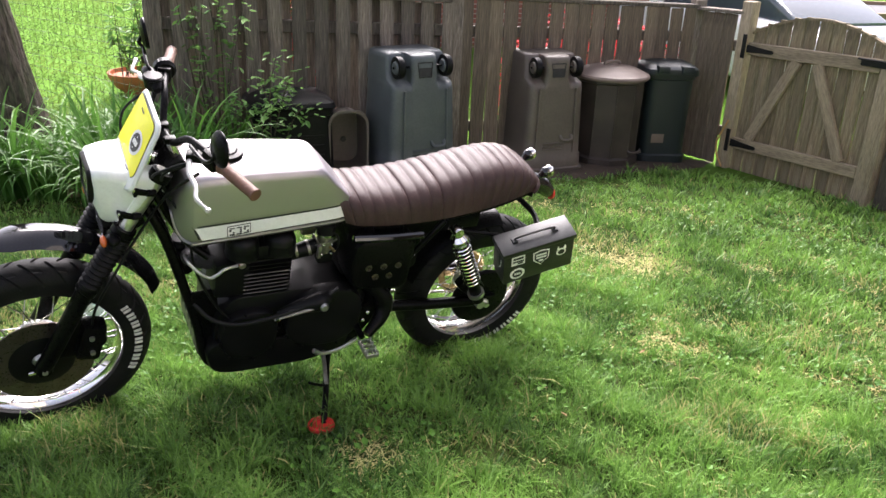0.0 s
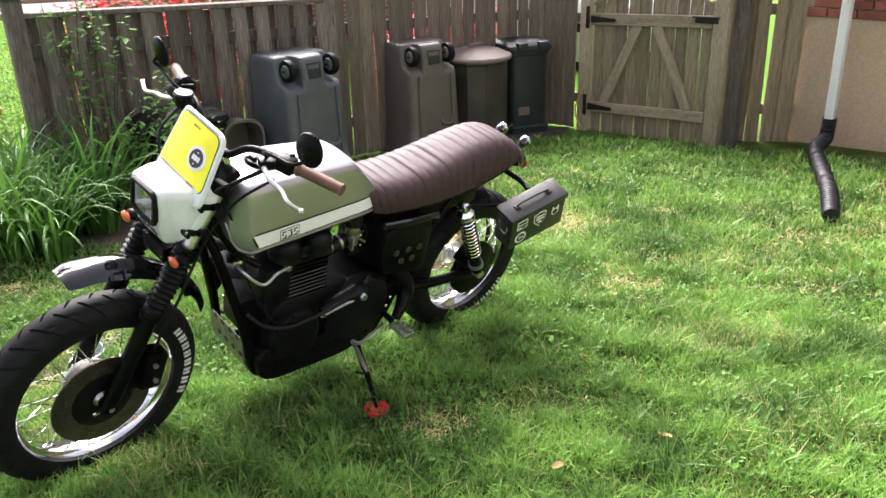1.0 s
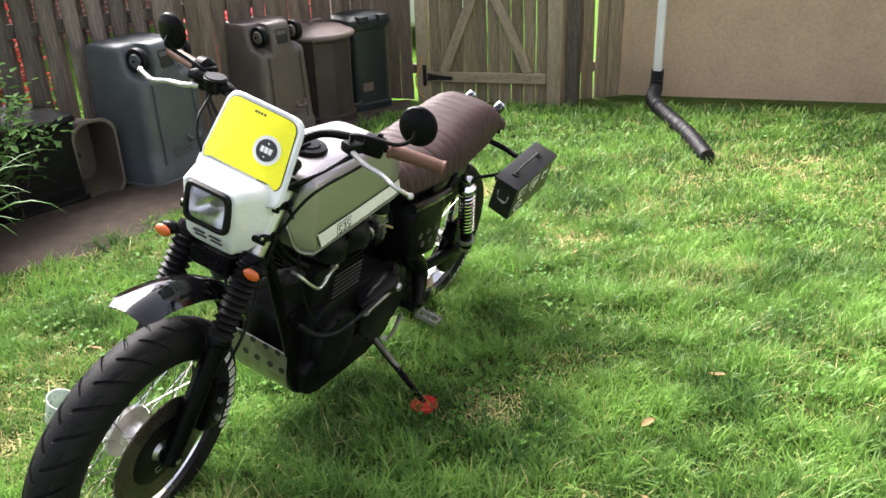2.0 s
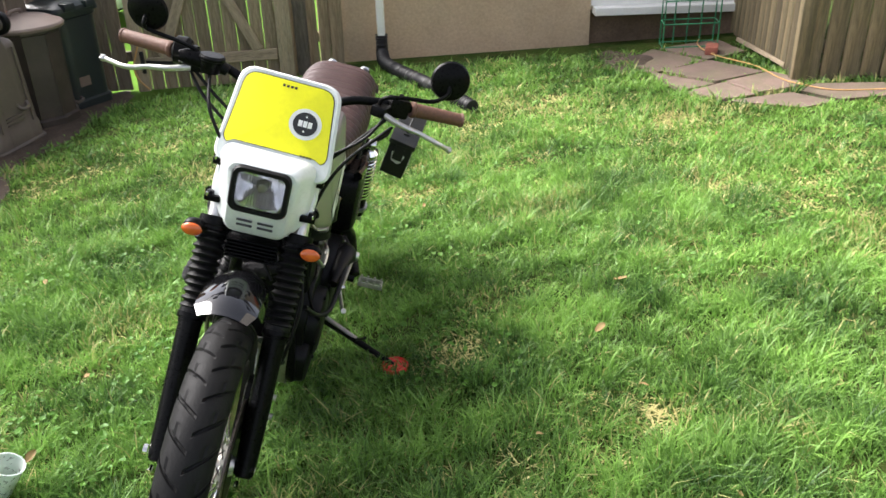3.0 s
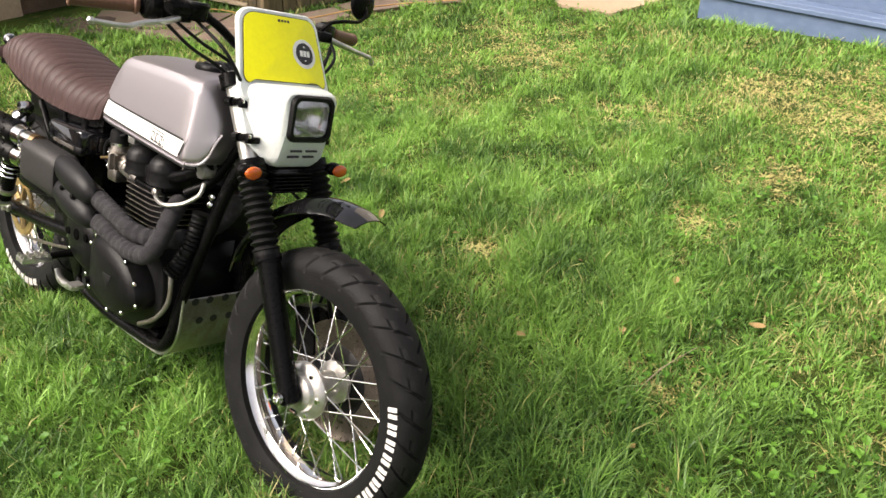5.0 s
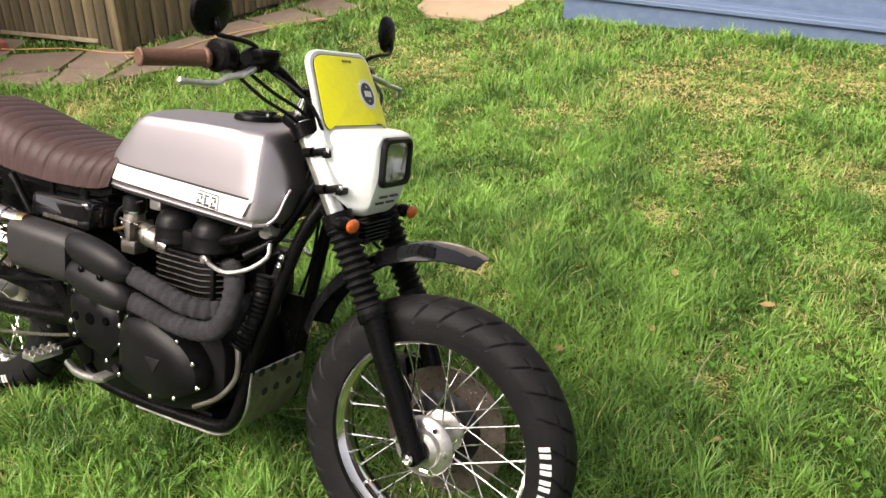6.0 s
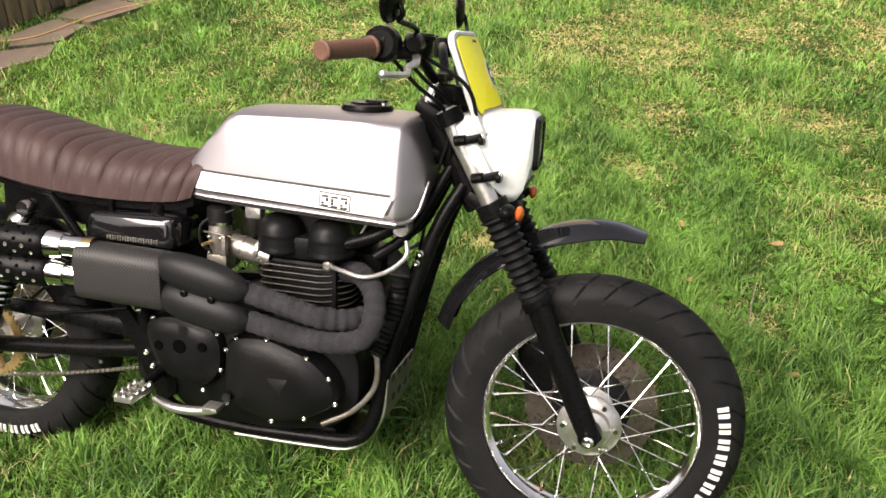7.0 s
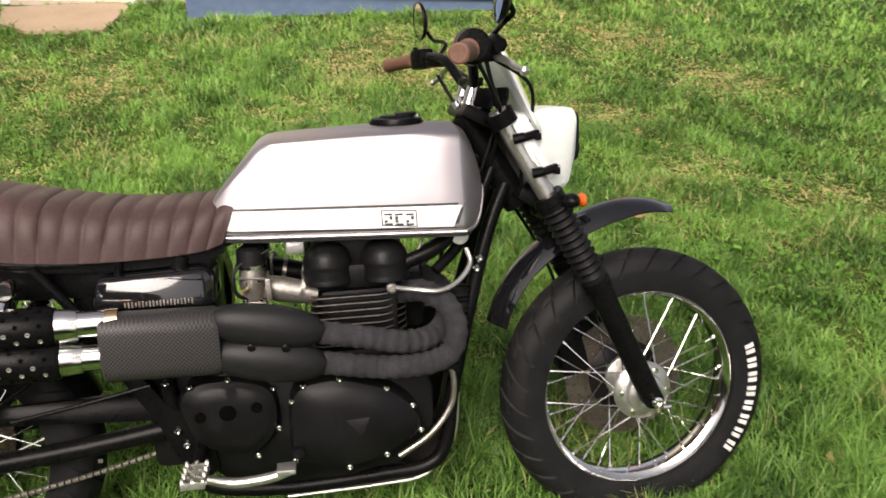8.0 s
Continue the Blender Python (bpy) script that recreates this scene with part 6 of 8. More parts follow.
frame_tube([(-1.05, 0.06, 0.8), (-1.1, 0.09, 0.76), (-1.12, 0.16, 0.745), (-1.1, 0.23, 0.74)], 0.011)
frame_tube([(-0.8, 0.15, 0.7), (-0.9, 0.18, 0.69), (-1.02, 0.21, 0.68), (-1.1, 0.22, 0.68)], 0.007)

# ---- engine ----
CASE = [(-0.5, 0.46), (-0.3, 0.505), (-0.02, 0.505), (0.04, 0.42), (0.04, 0.3), (-0.02, 0.235), (-0.16, 0.205), (-0.4, 0.205), (-0.5, 0.3)]
bm = prism(CASE, 0, 0.135, 0.008, 0.03)
prism(CASE, 0, -0.135, 0.008, 0.03, bm)
engine = part("engine", bm, "engine", bike, "black parallel twin engine with bright bolts")
CLUTCH = [(-0.278, 0.425), (-0.25, 0.46), (-0.168, 0.468), (-0.063, 0.435), (-0.005, 0.388), (0.012, 0.325), (-0.07, 0.272), (-0.158, 0.25), (-0.28, 0.28)]
SPROC = [(-0.515, 0.43), (-0.483, 0.468), (-0.4, 0.476), (-0.302, 0.448), (-0.296, 0.35), (-0.348, 0.288), (-0.475, 0.315)]
cc = part("clutch_cover", prism(CLUTCH, -0.13, -0.196, 0.02, 0.04, dome=0.012), "engine", engine)
part("clutch_cover_badge", prism([(-0.16, 0.375), (-0.105, 0.378), (-0.128, 0.335)], -0.2045, -0.2095, 0.001, 0.006), "shield", cc)
sc = part("sprocket_cover", prism(SPROC, -0.12, -0.163, 0.018, 0.04, dome=0.009), "engine", engine)
for x, z, r in ((-0.462, 0.397, 0.01), (-0.405, 0.402, 0.016), (-0.345, 0.408, 0.01)):
    part("cover_hole", lathe([(0, -0.1745), (r, -0.1745), (r + 0.002, -0.172), (r + 0.002, -0.165)], 16, (x, 0, z)), "hole", sc)
def inset(poly, k):
    c = sum((Vector(p) for p in poly), Vector((0, 0))) / len(poly)
    return [tuple(c + (Vector(p) - c) * k) for p in poly]
bolts("cover_bolt", inset(CLUTCH, 0.94), -0.188, cc)
bolts("cover_bolt", inset(SPROC, 0.95)[1:], -0.161, sc)
part("oil_filler", tube([(-0.262, -0.17, 0.31), (-0.262, -0.21, 0.31)], 0.012, 12, 1), "engine", engine)
# left covers
ALT = [(-0.15, 0.45), (-0.05, 0.46), (0.02, 0.42), (0.035, 0.34), (0.0, 0.265), (-0.09, 0.24), (-0.16, 0.28), (-0.18, 0.37)]
GEAR = [(-0.48, 0.45), (-0.42, 0.505), (-0.3, 0.51), (-0.2, 0.46), (-0.19, 0.33), (-0.26, 0.26), (-0.4, 0.25), (-0.48, 0.31)]
a = part("alternator_cover", prism(ALT, 0.12, 0.17, 0.014, 0.05, dome=0.006), "engine", engine)
bolts("cover_bolt", inset(ALT, 0.93), 0.165, a, material="satin")
g = part("gearbox_cover", prism(GEAR, 0.12, 0.172, 0.016, 0.05), "engine", engine)
bolts("cover_bolt", inset(GEAR, 0.94), 0.166, g, material="satin")
arm = part("clutch_arm", tube([(-0.3, 0.212, 0.482), (-0.22, 0.21, 0.465), (-0.14, 0.205, 0.445)], [0.008, 0.006, 0.0045], 10, 3), "steel", engine, "bare metal clutch arm")
part("arm_boss", lathe([(0.0, 0.232), (0.012, 0.232), (0.015, 0.226), (0.016, 0.2), (0.02, 0.19)], 18, (-0.306, 0, 0.486)), "alloy", arm)
part("arm_nipple", lathe([(0.0, 0.216), (0.007, 0.214), (0.008, 0.2)], 12, (-0.15, 0, 0.448)), "chrome", arm)
part("arm_shroud", tube([(-0.335, 0.176, 0.488), (-0.3, 0.19, 0.486), (-0.24, 0.182, 0.47), (-0.16, 0.176, 0.445)], [0.026, 0.036, 0.026, 0.014], 14, 5), "engine", engine)
part("gear_lever", tube([(-0.47, 0.18, 0.27), (-0.4, 0.2, 0.255), (-0.33, 0.215, 0.26), (-0.29, 0.22, 0.285)], [0.008, 0.007, 0.007, 0.009], 10, 4), "alloy", engine)
part("case_strake", tube([(-0.37, 0.17, 0.515), (-0.3, 0.2, 0.5), (-0.225, 0.2, 0.473), (-0.119, 0.198, 0.45), (-0.015, 0.19, 0.438), (0.06, 0.165, 0.455), (0.11, 0.13, 0.5)], 0.0075, 10, 5), "shield", engine)
part("lower_case", prism([(-0.46, 0.33), (-0.3, 0.3), (0.03, 0.34), (0.075, 0.3), (0.055, 0.21), (0.0, 0.185), (-0.3, 0.18), (-0.44, 0.215)], 0.1, 0.158, 0.012, 0.03), "engine", engine)
part("front_engine_plate", prism([(0.03, 0.52), (0.115, 0.52), (0.09, 0.36), (0.06, 0.25), (0.0, 0.24)], 0.09, 0.104, 0.003, 0.02), "satin", engine)
part("cylinder_side", cuboid((-0.015, 0.06, 0.57), (0.12, 0.13, 0.14), None, 0.02), "engine", engine)
part("gearbox_end", cuboid((-0.52, 0, 0.38), (0.13, 0.2, 0.26), None, 0.03), "engine", engine)
part("sump", cuboid((-0.2, 0, 0.195), (0.34, 0.2, 0.04), None, 0.012), "engine", engine)
# cylinders with fins
part("cylinder_block", cuboid((-0.11, 0, 0.56), (0.165, 0.225, 0.15), None, 0.012), "engine", engine)
fin = None
for k in range(9):
    z = 0.5 + 0.0155 * k
    if fin is None:
        poly = rounded([(-0.105, -0.128), (0.055, -0.128), (0.105, -0.075), (0.105, 0.075), (0.055, 0.128), (-0.105, 0.128)], 0.02)
        fb = loft([[Vector((p.x, p.y, h)) for p in poly] for h in (-0.0022, 0.0022)])
        ob = part("fin", fb, "engine", engine)
        fin = ob.data
        eb = loft([[Vector((p.x * 1.012, p.y * 1.01 if p.y < 0.06 else 0.06, h)) for p in poly] for h in (-0.0012, 0.0012)])
        edge_ob = part("fin_edge", eb, "steel", engine)
        fine_edge = edge_ob.data
    else:
        ob = part("fin", fin, None, engine)
        edge_ob = part("fin_edge", fine_edge, None, engine)
    ob.matrix_basis = edge_ob.matrix_basis = pose(-0.11, 0, z)
    # left edges are coloured darker than the right ones for that side's shade
    if 1 <= k <= 6:
        part("fin_edge", cuboid((-0.125, 0.131, z), (0.15, 0.004, 0.0028), None, 0.0008, None, 1), "left_fin_shade", engine)
part("cylinder_head", cuboid((-0.11, 0, 0.665), (0.185, 0.235, 0.055), None, 0.012), "engine", engine)
for s in (-1, 1):
    for x in (-0.174, -0.05):
        rings = []
        for k in range(13):
            f = k / 12
            r = (0.058 - 0.0022 * (k in (2, 4))) * (1 - 0.08 * f) if f < 0.55 else 0.0535 * math.sqrt(max(0.02, 1 - ((f - 0.55) / 0.47) ** 2))
            rings.append([Vector((x + r * 0.95 * math.cos(2 * math.pi * j / 24), 0.088 * s + r * 1.05 * math.sin(2 * math.pi * j / 24), 0.655 + 0.084 * f)) for j in range(24)])
        part("cam_cover", loft(rings), "engine", engine, "", 50)
part("cam_bridge", cuboid((-0.112, 0, 0.705), (0.19, 0.14, 0.085), None, 0.02), "engine", engine)
part("spark_lead", tube([(-0.112, -0.06, 0.74), (-0.115, -0.08, 0.765), (-0.09, -0.06, 0.79)], 0.006, 8, 4), "boot", engine)
part("vent_rod", tube([(0.045, -0.09, 0.752), (0.02, -0.098, 0.7)], 0.0032, 8, 1), "steel", engine)
part("head_strut", tube([(-0.02, -0.105, 0.68), (0.06, -0.1, 0.71), (0.13, -0.075, 0.755)], 0.016, 12, 3), "satin", engine)
part("ignition_coil", lathe([(0.0, -0.02), (0.019, -0.02), (0.021, -0.016), (0.021, 0.02), (0, 0.02)], 18, (0.118, -0.082, 0.735), "Y"), "alloy", engine)
bolts("frame_bolt", [(0.163, 0.678), (0.155, 0.655)], -0.085, bike, 0.009, 0.009)
# oil line
for s in (-1, 1):
    line = [(-0.035, -0.13, 0.637), (0.01, -0.158, 0.637), (0.06, -0.165, 0.633), (0.105, -0.142, 0.645), (0.137, -0.112, 0.675), (0.132, -0.095, 0.705)]
    if s > 0:
        line = [(-0.022, 0.14, 0.644), (0.02, 0.152, 0.645), (0.045, 0.155, 0.628), (0.068, 0.152, 0.618), (0.1, 0.148, 0.64), (0.13, 0.13, 0.672), (0.135, 0.1, 0.68)]
    part("oil_line", tube(line, 0.0055, 10, 6), "alloy", engine, "bare metal oil line")
    part("banjo_bolt", lathe([(0, 0.0), (0.012, 0.0), (0.012, 0.014), (0.007, 0.018), (0, 0.018)], 12, (-0.04, 0.122 * s, 0.637)) if s > 0 else lathe([(0, 0.0), (0.012, 0.0), (0.012, -0.014), (0.007, -0.018), (0, -0.018)], 12, (-0.04, -0.122, 0.637)), "steel", engine)
part("drain_pipe", tube([(0.07, -0.14, 0.455), (0.085, -0.14, 0.43), (0.08, -0.14, 0.36), (0.03, -0.145, 0.295), (-0.045, -0.15, 0.25)], 0.0068, 10, 6), "steel", engine, "bare metal breather pipe")
part("cooler_hose", tube([(0.115, -0.085, 0.62), (0.11, -0.1, 0.55), (0.085, -0.12, 0.47), (0.075, -0.14, 0.44)], 0.021, 14, 14, waves=0.003, pitch=0.012), "boot", engine)
# carburettors
for s in (-1, 1):
    cb = part("carburettor", tube([(-0.335, 0.085 * s, 0.62), (-0.335, 0.085 * s, 0.66), (-0.335, 0.085 * s, 0.69), (-0.335, 0.085 * s, 0.735)], [0.022, 0.029, 0.027, 0.02], 18, 2), "steel", engine, "bare metal carburettor")
    part("carburettor_top", tube([(-0.335, 0.085 * s, 0.702), (-0.335, 0.085 * s, 0.712), (-0.335, 0.085 * s, 0.735), (-0.335, 0.085 * s, 0.742)], [0.031, 0.031, 0.029, 0.02], 18, 1), "boot", cb)
    part("cap_ring", tube([(-0.335, 0.085 * s, 0.696), (-0.335, 0.085 * s, 0.703)], 0.033, 20, 1), "chrome", cb)
    part("idle_screw", tube([(-0.345, 0.112 * s, 0.655), (-0.355, 0.135 * s, 0.652)], 0.0045, 8, 1), "sprocket", cb)
    part("choke_rod", tube([(-0.372, 0.1 * s, 0.675), (-0.335, 0.118 * s, 0.678), (-0.29, 0.115 * s, 0.672)], 0.003, 6, 4), "steel", cb)
    part("fuel_pipe", tube([(-0.345, 0.1 * s, 0.625), (-0.37, 0.115 * s, 0.65), (-0.365, 0.11 * s, 0.7), (-0.29, 0.095 * s, 0.735)], 0.004, 8, 5), "boot", cb)
    part("mount_plate", cuboid((-0.303, 0.085 * s, 0.652), (0.006, 0.066, 0.05), None, 0.002), "steel", cb)
    bolts("carb_screw", [(-0.32, 0.668), (-0.35, 0.668), (-0.318, 0.628), (-0.352, 0.628)], 0.113 * s, cb, 0.004, 0.004)
    part("intake", tube([(-0.31, 0.085 * s, 0.65), (-0.27, 0.085 * s, 0.64), (-0.2, 0.085 * s, 0.625)], [0.026, 0.028, 0.024], 16, 3), "steel" if s < 0 else "engine", cb)
    for q in (-0.28, -0.235):
        part("hose_clip", tube([(q, 0.085 * s, 0.643), (q + 0.009, 0.085 * s, 0.641)], 0.0295, 18, 1), "steel", cb)
    part("float_bowl", cuboid((-0.335, 0.085 * s, 0.605), (0.055, 0.05, 0.04), None, 0.01), "steel" if s < 0 else "engine", cb)
    part("throttle_linkage", cuboid((-0.3, 0.13 * s, 0.655), (0.012, 0.015, 0.05), None, 0.003), "steel", cb)

# ---- exhaust on the right ----
def wrap(name, pts, r):
    return part(name, tube(pts, r, 18, 26, waves=0.0014, pitch=0.024), "wrap", bike, "header pipe bound in grey heat wrap")


wrap("exhaust_header", [(-0.015, -0.075, 0.61), (0.03, -0.105, 0.618), (0.075, -0.15, 0.598), (0.09, -0.182, 0.552), (0.072, -0.2, 0.505), (0.015, -0.205, 0.486), (-0.08, -0.205, 0.488), (-0.22, -0.21, 0.515)], 0.0245)
wrap("exhaust_header", [(-0.015, 0.075, 0.61), (0.05, 0.06, 0.612), (0.09, 0.0, 0.585), (0.085, -0.08, 0.548), (0.045, -0.15, 0.53), (-0.02, -0.195, 0.535), (-0.1, -0.205, 0.555), (-0.22, -0.21, 0.582)], 0.0245)
part("exhaust_pipe", tube([(-0.2, -0.21, 0.512), (-0.4, -0.212, 0.548), (-0.62, -0.215, 0.56)], 0.024, 14, 3), "satin", bike)
part("exhaust_pipe", tube([(-0.2, -0.21, 0.58), (-0.4, -0.212, 0.615), (-0.62, -0.215, 0.628)], 0.024, 14, 3), "satin", bike)
for zc in (0.605, 0.533):
    rings = []
    for i in range(15):
        f = -1 + 2 * i / 14
        k = math.sqrt(max(0.0, 1 - abs(f) ** 2.4))
        hh, dd = 0.046 * max(k, 0.04), 0.036 * max(k, 0.04)
        x = -0.305 - 0.122 * f
        zz = zc + (x + 0.305) * -0.16
        ring = []
        for j in range(17):
            a = -math.pi / 2 + math.pi * j / 16
            ring.append(Vector((x, -0.225 - dd * math.cos(a), zz + hh * math.sin(a))))
        ring += [p + Vector((0, 0.004, 0)) for p in reversed(ring)]
        rings.append(ring)
    part("heat_shield", loft(rings), "shield", bike, "matt black bulging heat shield")
bolts("shield_bolt", [(-0.335, 0.572), (-0.268, 0.565)], -0.252, bike, 0.008, 0.005, "satin")
sleeve = rrect(0.043, 0.0, 0.138, 0.036, 6)
rings = []
for x in (-0.622, -0.618, -0.405, -0.395):
    k = 0.9 if x in (-0.622, -0.395) else 1.0
    zc = 0.516 + (x + 0.62) * -0.02
    rings.append([Vector((x, -0.213 + y * k, zc + 0.069 + (z - 0.069) * k)) for y, z in sleeve])
mesh_m = shader("woven_mesh", (0.014, 0.014, 0.014), 0.5, 0.3, [(10, (0.028, 0.028, 0.027), 0.5)], (60, 0.2), spec=0.3)
mn, ml = mesh_m.node_tree.nodes, mesh_m.node_tree.links
ck = mn.new("ShaderNodeTexChecker")
ck.inputs["Scale"].default_value = 320
tcn = mn.new("ShaderNodeTexCoord")
ml.new(tcn.outputs["Object"], ck.inputs["Vector"])
bmp = mn.new("ShaderNodeBump")
bmp.inputs["Strength"].default_value = 0.9
bmp.inputs["Distance"].default_value = 0.004
ml.new(ck.outputs["Fac"], bmp.inputs["Height"])
ml.new(bmp.outputs[0], mn["Principled BSDF"].inputs["Normal"])
ck.inputs["Scale"].default_value = 240
ck.inputs["Color1"].default_value, ck.inputs["Color2"].default_value = (0.048, 0.0455, 0.0445, 1), (0.02, 0.0195, 0.0195, 1)
ml.new(ck.outputs["Color"], mn["Principled BSDF"].inputs["Base Color"])
M["mesh"] = mesh_m
part("heat_sleeve", loft(rings), "mesh", bike, "black woven mesh heat sleeve")
for z0, z1 in ((0.636, 0.655), (0.566, 0.598)):
    a, b = Vector((-0.6, -0.215, z0)), Vector((-1.115, -0.275, z1))
    d = (b - a).normalized()
    L = (b - a).length
    mf = part("silencer", tube([a, a + d * 0.02, a + d * 0.05, a + d * 0.075, a + d * 0.09, a + d * (L - 0.06), a + d * (L - 0.03), b, b - d * 0.001, b - d * 0.05], [0.024, 0.026, 0.026, 0.027, 0.034, 0.034, 0.028, 0.026, 0.022, 0.021], 24, 2), "chrome", bike, "chrome silencer in a perforated black sleeve")
    part("silencer_collar", tube([a + d * -0.012, a + d * 0.012], 0.0275, 20, 1), "gold", mf, "gold tinted collar")
    s0, s1 = 0.1, 0.29
    part("silencer_sleeve", tube([a + d * s0, a + d * (s0 + 0.012), a + d * (s1 - 0.012), a + d * s1], [0.0355, 0.041, 0.041, 0.0355], 24, 1), "satin", mf)
    part("silencer_sleeve", tube([a + d * 0.34, a + d * 0.352, a + d * 0.448, a + d * 0.46], [0.0355, 0.041, 0.041, 0.0355], 24, 1), "satin", mf)
    side = Vector((0, -1, 0))
    side = (side - d * side.dot(d)).normalized()
    other = d.cross(side)
    hole = {}
    for k in range(8):
        for j in range(-1, 3):
            an = radians(44 * j - 22 + (22 if k % 2 else 0))
            nrm = side * math.cos(an) + other * math.sin(an)
            q = a + d * (s0 + 0.024 + 0.0205 * k) + nrm * 0.0405
            # one row in bright alloy paints the glints, the others are dark for shade
            kind_h = "alloy" if j == 0 else "hole"
            if hole.get(kind_h) is None:
                ob = part("sleeve_hole", lathe([(0.0046, 0.0), (0.0046, 0.001), (0.0034, 0.001), (0.003, 0.0004), (0, 0.0004)], 10, (0, 0, 0), "Z"), kind_h, mf)
                hole[kind_h] = ob.data
            else:
                ob = part("sleeve_hole", hole[kind_h], None, mf)
            ob.matrix_basis = Matrix.Translation(q) @ nrm.to_track_quat("Z", "Y").to_matrix().to_4x4()
part("silencer_hanger", tube([(-0.8, -0.15, 0.7), (-0.8, -0.19, 0.67), (-0.81, -0.2, 0.62)], 0.009, 10, 3), "satin", bike)

# ---- side panels ----
cov = [(-0.655, 0.645), (-0.64, 0.71), (-0.43, 0.718), (-0.405, 0.712), (-0.405, 0.636)]
sp = part("side_panel", prism(cov, -0.06, -0.172, 0.02, 0.018), "gloss", bike, "gloss black side panel")
for k in range(20):
    part("panel_mark", cuboid((-0.582 + 0.0069 * k, -0.1725, 0.656), (0.0042, 0.003, 0.0125 if k % 3 else 0.009), None, 0.0008, None, 1), "steel", sp)
cov = [(-0.64, 0.47), (-0.65, 0.7), (-0.415, 0.715), (-0.395, 0.6), (-0.42, 0.5)]
holed = part("side_panel", prism(cov, 0.06, 0.186, 0.03, 0.04), "satin", bike, "satin black side panel with drilled holes")
for x, z in ((-0.467, 0.6), (-0.523, 0.6), (-0.579, 0.598), (-0.497, 0.558), (-0.55, 0.557)):
    part("panel_hole", lathe([(0.0125, 0.184), (0.0125, 0.189), (0.0095, 0.19), (0.008, 0.186), (0, 0.186)], 16, (x, 0, z)), "disc", holed)
part("top_rail", tube([(-0.4, 0.172, 0.722), (-0.52, 0.178, 0.716), (-0.66, 0.17, 0.706)], 0.015, 10, 3), "gloss", bike)
part("air_box", cuboid((-0.56, 0, 0.61), (0.3, 0.2, 0.23), None, 0.03), "satin", bike)
part("battery_tray", cuboid((-0.67, 0, 0.7), (0.52, 0.215, 0.085), None, 0.012, Matrix.Rotation(radians(2), 4, "Y")), "satin", bike)
part("chain_guard", prism([(-1.03, 0.43), (-0.58, 0.44), (-0.5, 0.41), (-0.52, 0.37), (-0.62, 0.375), (-1.02, 0.4)], -0.094, -0.104, 0.003, 0.02), "satin", bike, "satin black chain guard")
part("guard_stay", tube([(-0.86, -0.12, 0.45), (-0.78, -0.135, 0.51), (-0.66, -0.14, 0.6)], 0.005, 8, 2), "satin", bike)
part("brake_rod", tube([(-0.85, -0.13, 0.41), (-0.7, -0.14, 0.44), (-0.56, -0.145, 0.47)], 0.0045, 8, 2), "satin", bike)

# ---- bash plate, brake pedal, side stand ----
poly = [(0.1, 0.37), (0.085, 0.26), (0.02, 0.178), (-0.09, 0.163), (-0.3, 0.158)]
rings = [[Vector((x, -0.105, z)), Vector((x, 0.105, z)), Vector((x + 0.003, 0.105, z - 0.003)), Vector((x + 0.003, -0.105, z - 0.003))] for x, z in [(p.x, p.z) for p in spline([(a, 0, b) for a, b in poly], 5)]]
bash = part("bash_plate", loft(rings), "steel", bike, "drilled alloy bash plate under the engine")
for y in (-0.07, -0.025, 0.025, 0.07):
    for f, z in ((0.098, 0.36), (0.093, 0.3), (0.062, 0.225)):
        ob = part("bash_hole", lathe([(0.0, 0.0), (0.011, 0.0), (0.011, 0.0015), (0, 0.0015)], 14, (0, 0, 0), "Z"), "ink", bash)
        nrm = Vector((1, 0, -0.12 if z > 0.25 else -0.75)).normalized()
        ob.matrix_basis = Matrix.Translation(Vector((f + 0.0045, y + (0.02 if z == 0.3 else 0), z))) @ nrm.to_track_quat("Z", "Y").to_matrix().to_4x4()
part("bash_edge", tube([(0.1, -0.106, 0.37), (0.086, -0.106, 0.26), (0.022, -0.106, 0.178), (-0.09, -0.106, 0.162), (-0.3, -0.106, 0.157)], 0.0045, 8, 5), "alloy", bash)
bp_ = part("brake_pedal", tube([(-0.46, -0.2, 0.27), (-0.4, -0.215, 0.262), (-0.33, -0.22, 0.268), (-0.285, -0.222, 0.28)], [0.01, 0.0115, 0.0115, 0.01], 12, 4), "alloy", bike, "bare alloy brake pedal")
part("pedal_pad", cuboid((-0.29, -0.222, 0.286), (0.04, 0.04, 0.012), None, 0.003), "alloy", bp_)
st = part("side_stand", tube([(-0.385, 0.135, 0.19), (-0.36, 0.19, 0.18), (-0.315, 0.32, 0.15), (-0.272, 0.425, 0.128)], [0.016, 0.013, 0.011, 0.011], 12, 4), "satin", bike, "black side stand, folded out")
part("stand_foot", cuboid((-0.262, 0.437, 0.122), (0.075, 0.04, 0.008), None, 0.003, Matrix.Rotation(radians(14.5), 4, "X")), "satin", st)
part("stand_tang", tube([(-0.33, 0.28, 0.16), (-0.28, 0.3, 0.2), (-0.25, 0.31, 0.225)], 0.0055, 8, 3), "satin", st)
part("stand_spring", tube([(-0.36, 0.13, 0.22), (-0.33, 0.28, 0.165)], 0.007, 8, 30, waves=0.0012, pitch=0.006), "steel", st)
part("stand_bracket", cuboid((-0.385, 0.125, 0.2), (0.07, 0.03, 0.05), None, 0.006), "satin", bike)

# ---- the steel box on the left, with its stickers ----
BOXM = Matrix.Translation((-1.068, 0.288, 0.668)) @ Matrix.Rotation(radians(17), 4, "Y") @ Matrix.Rotation(radians(-6), 4, "Z") @ Matrix.Rotation(radians(-8), 4, "X")
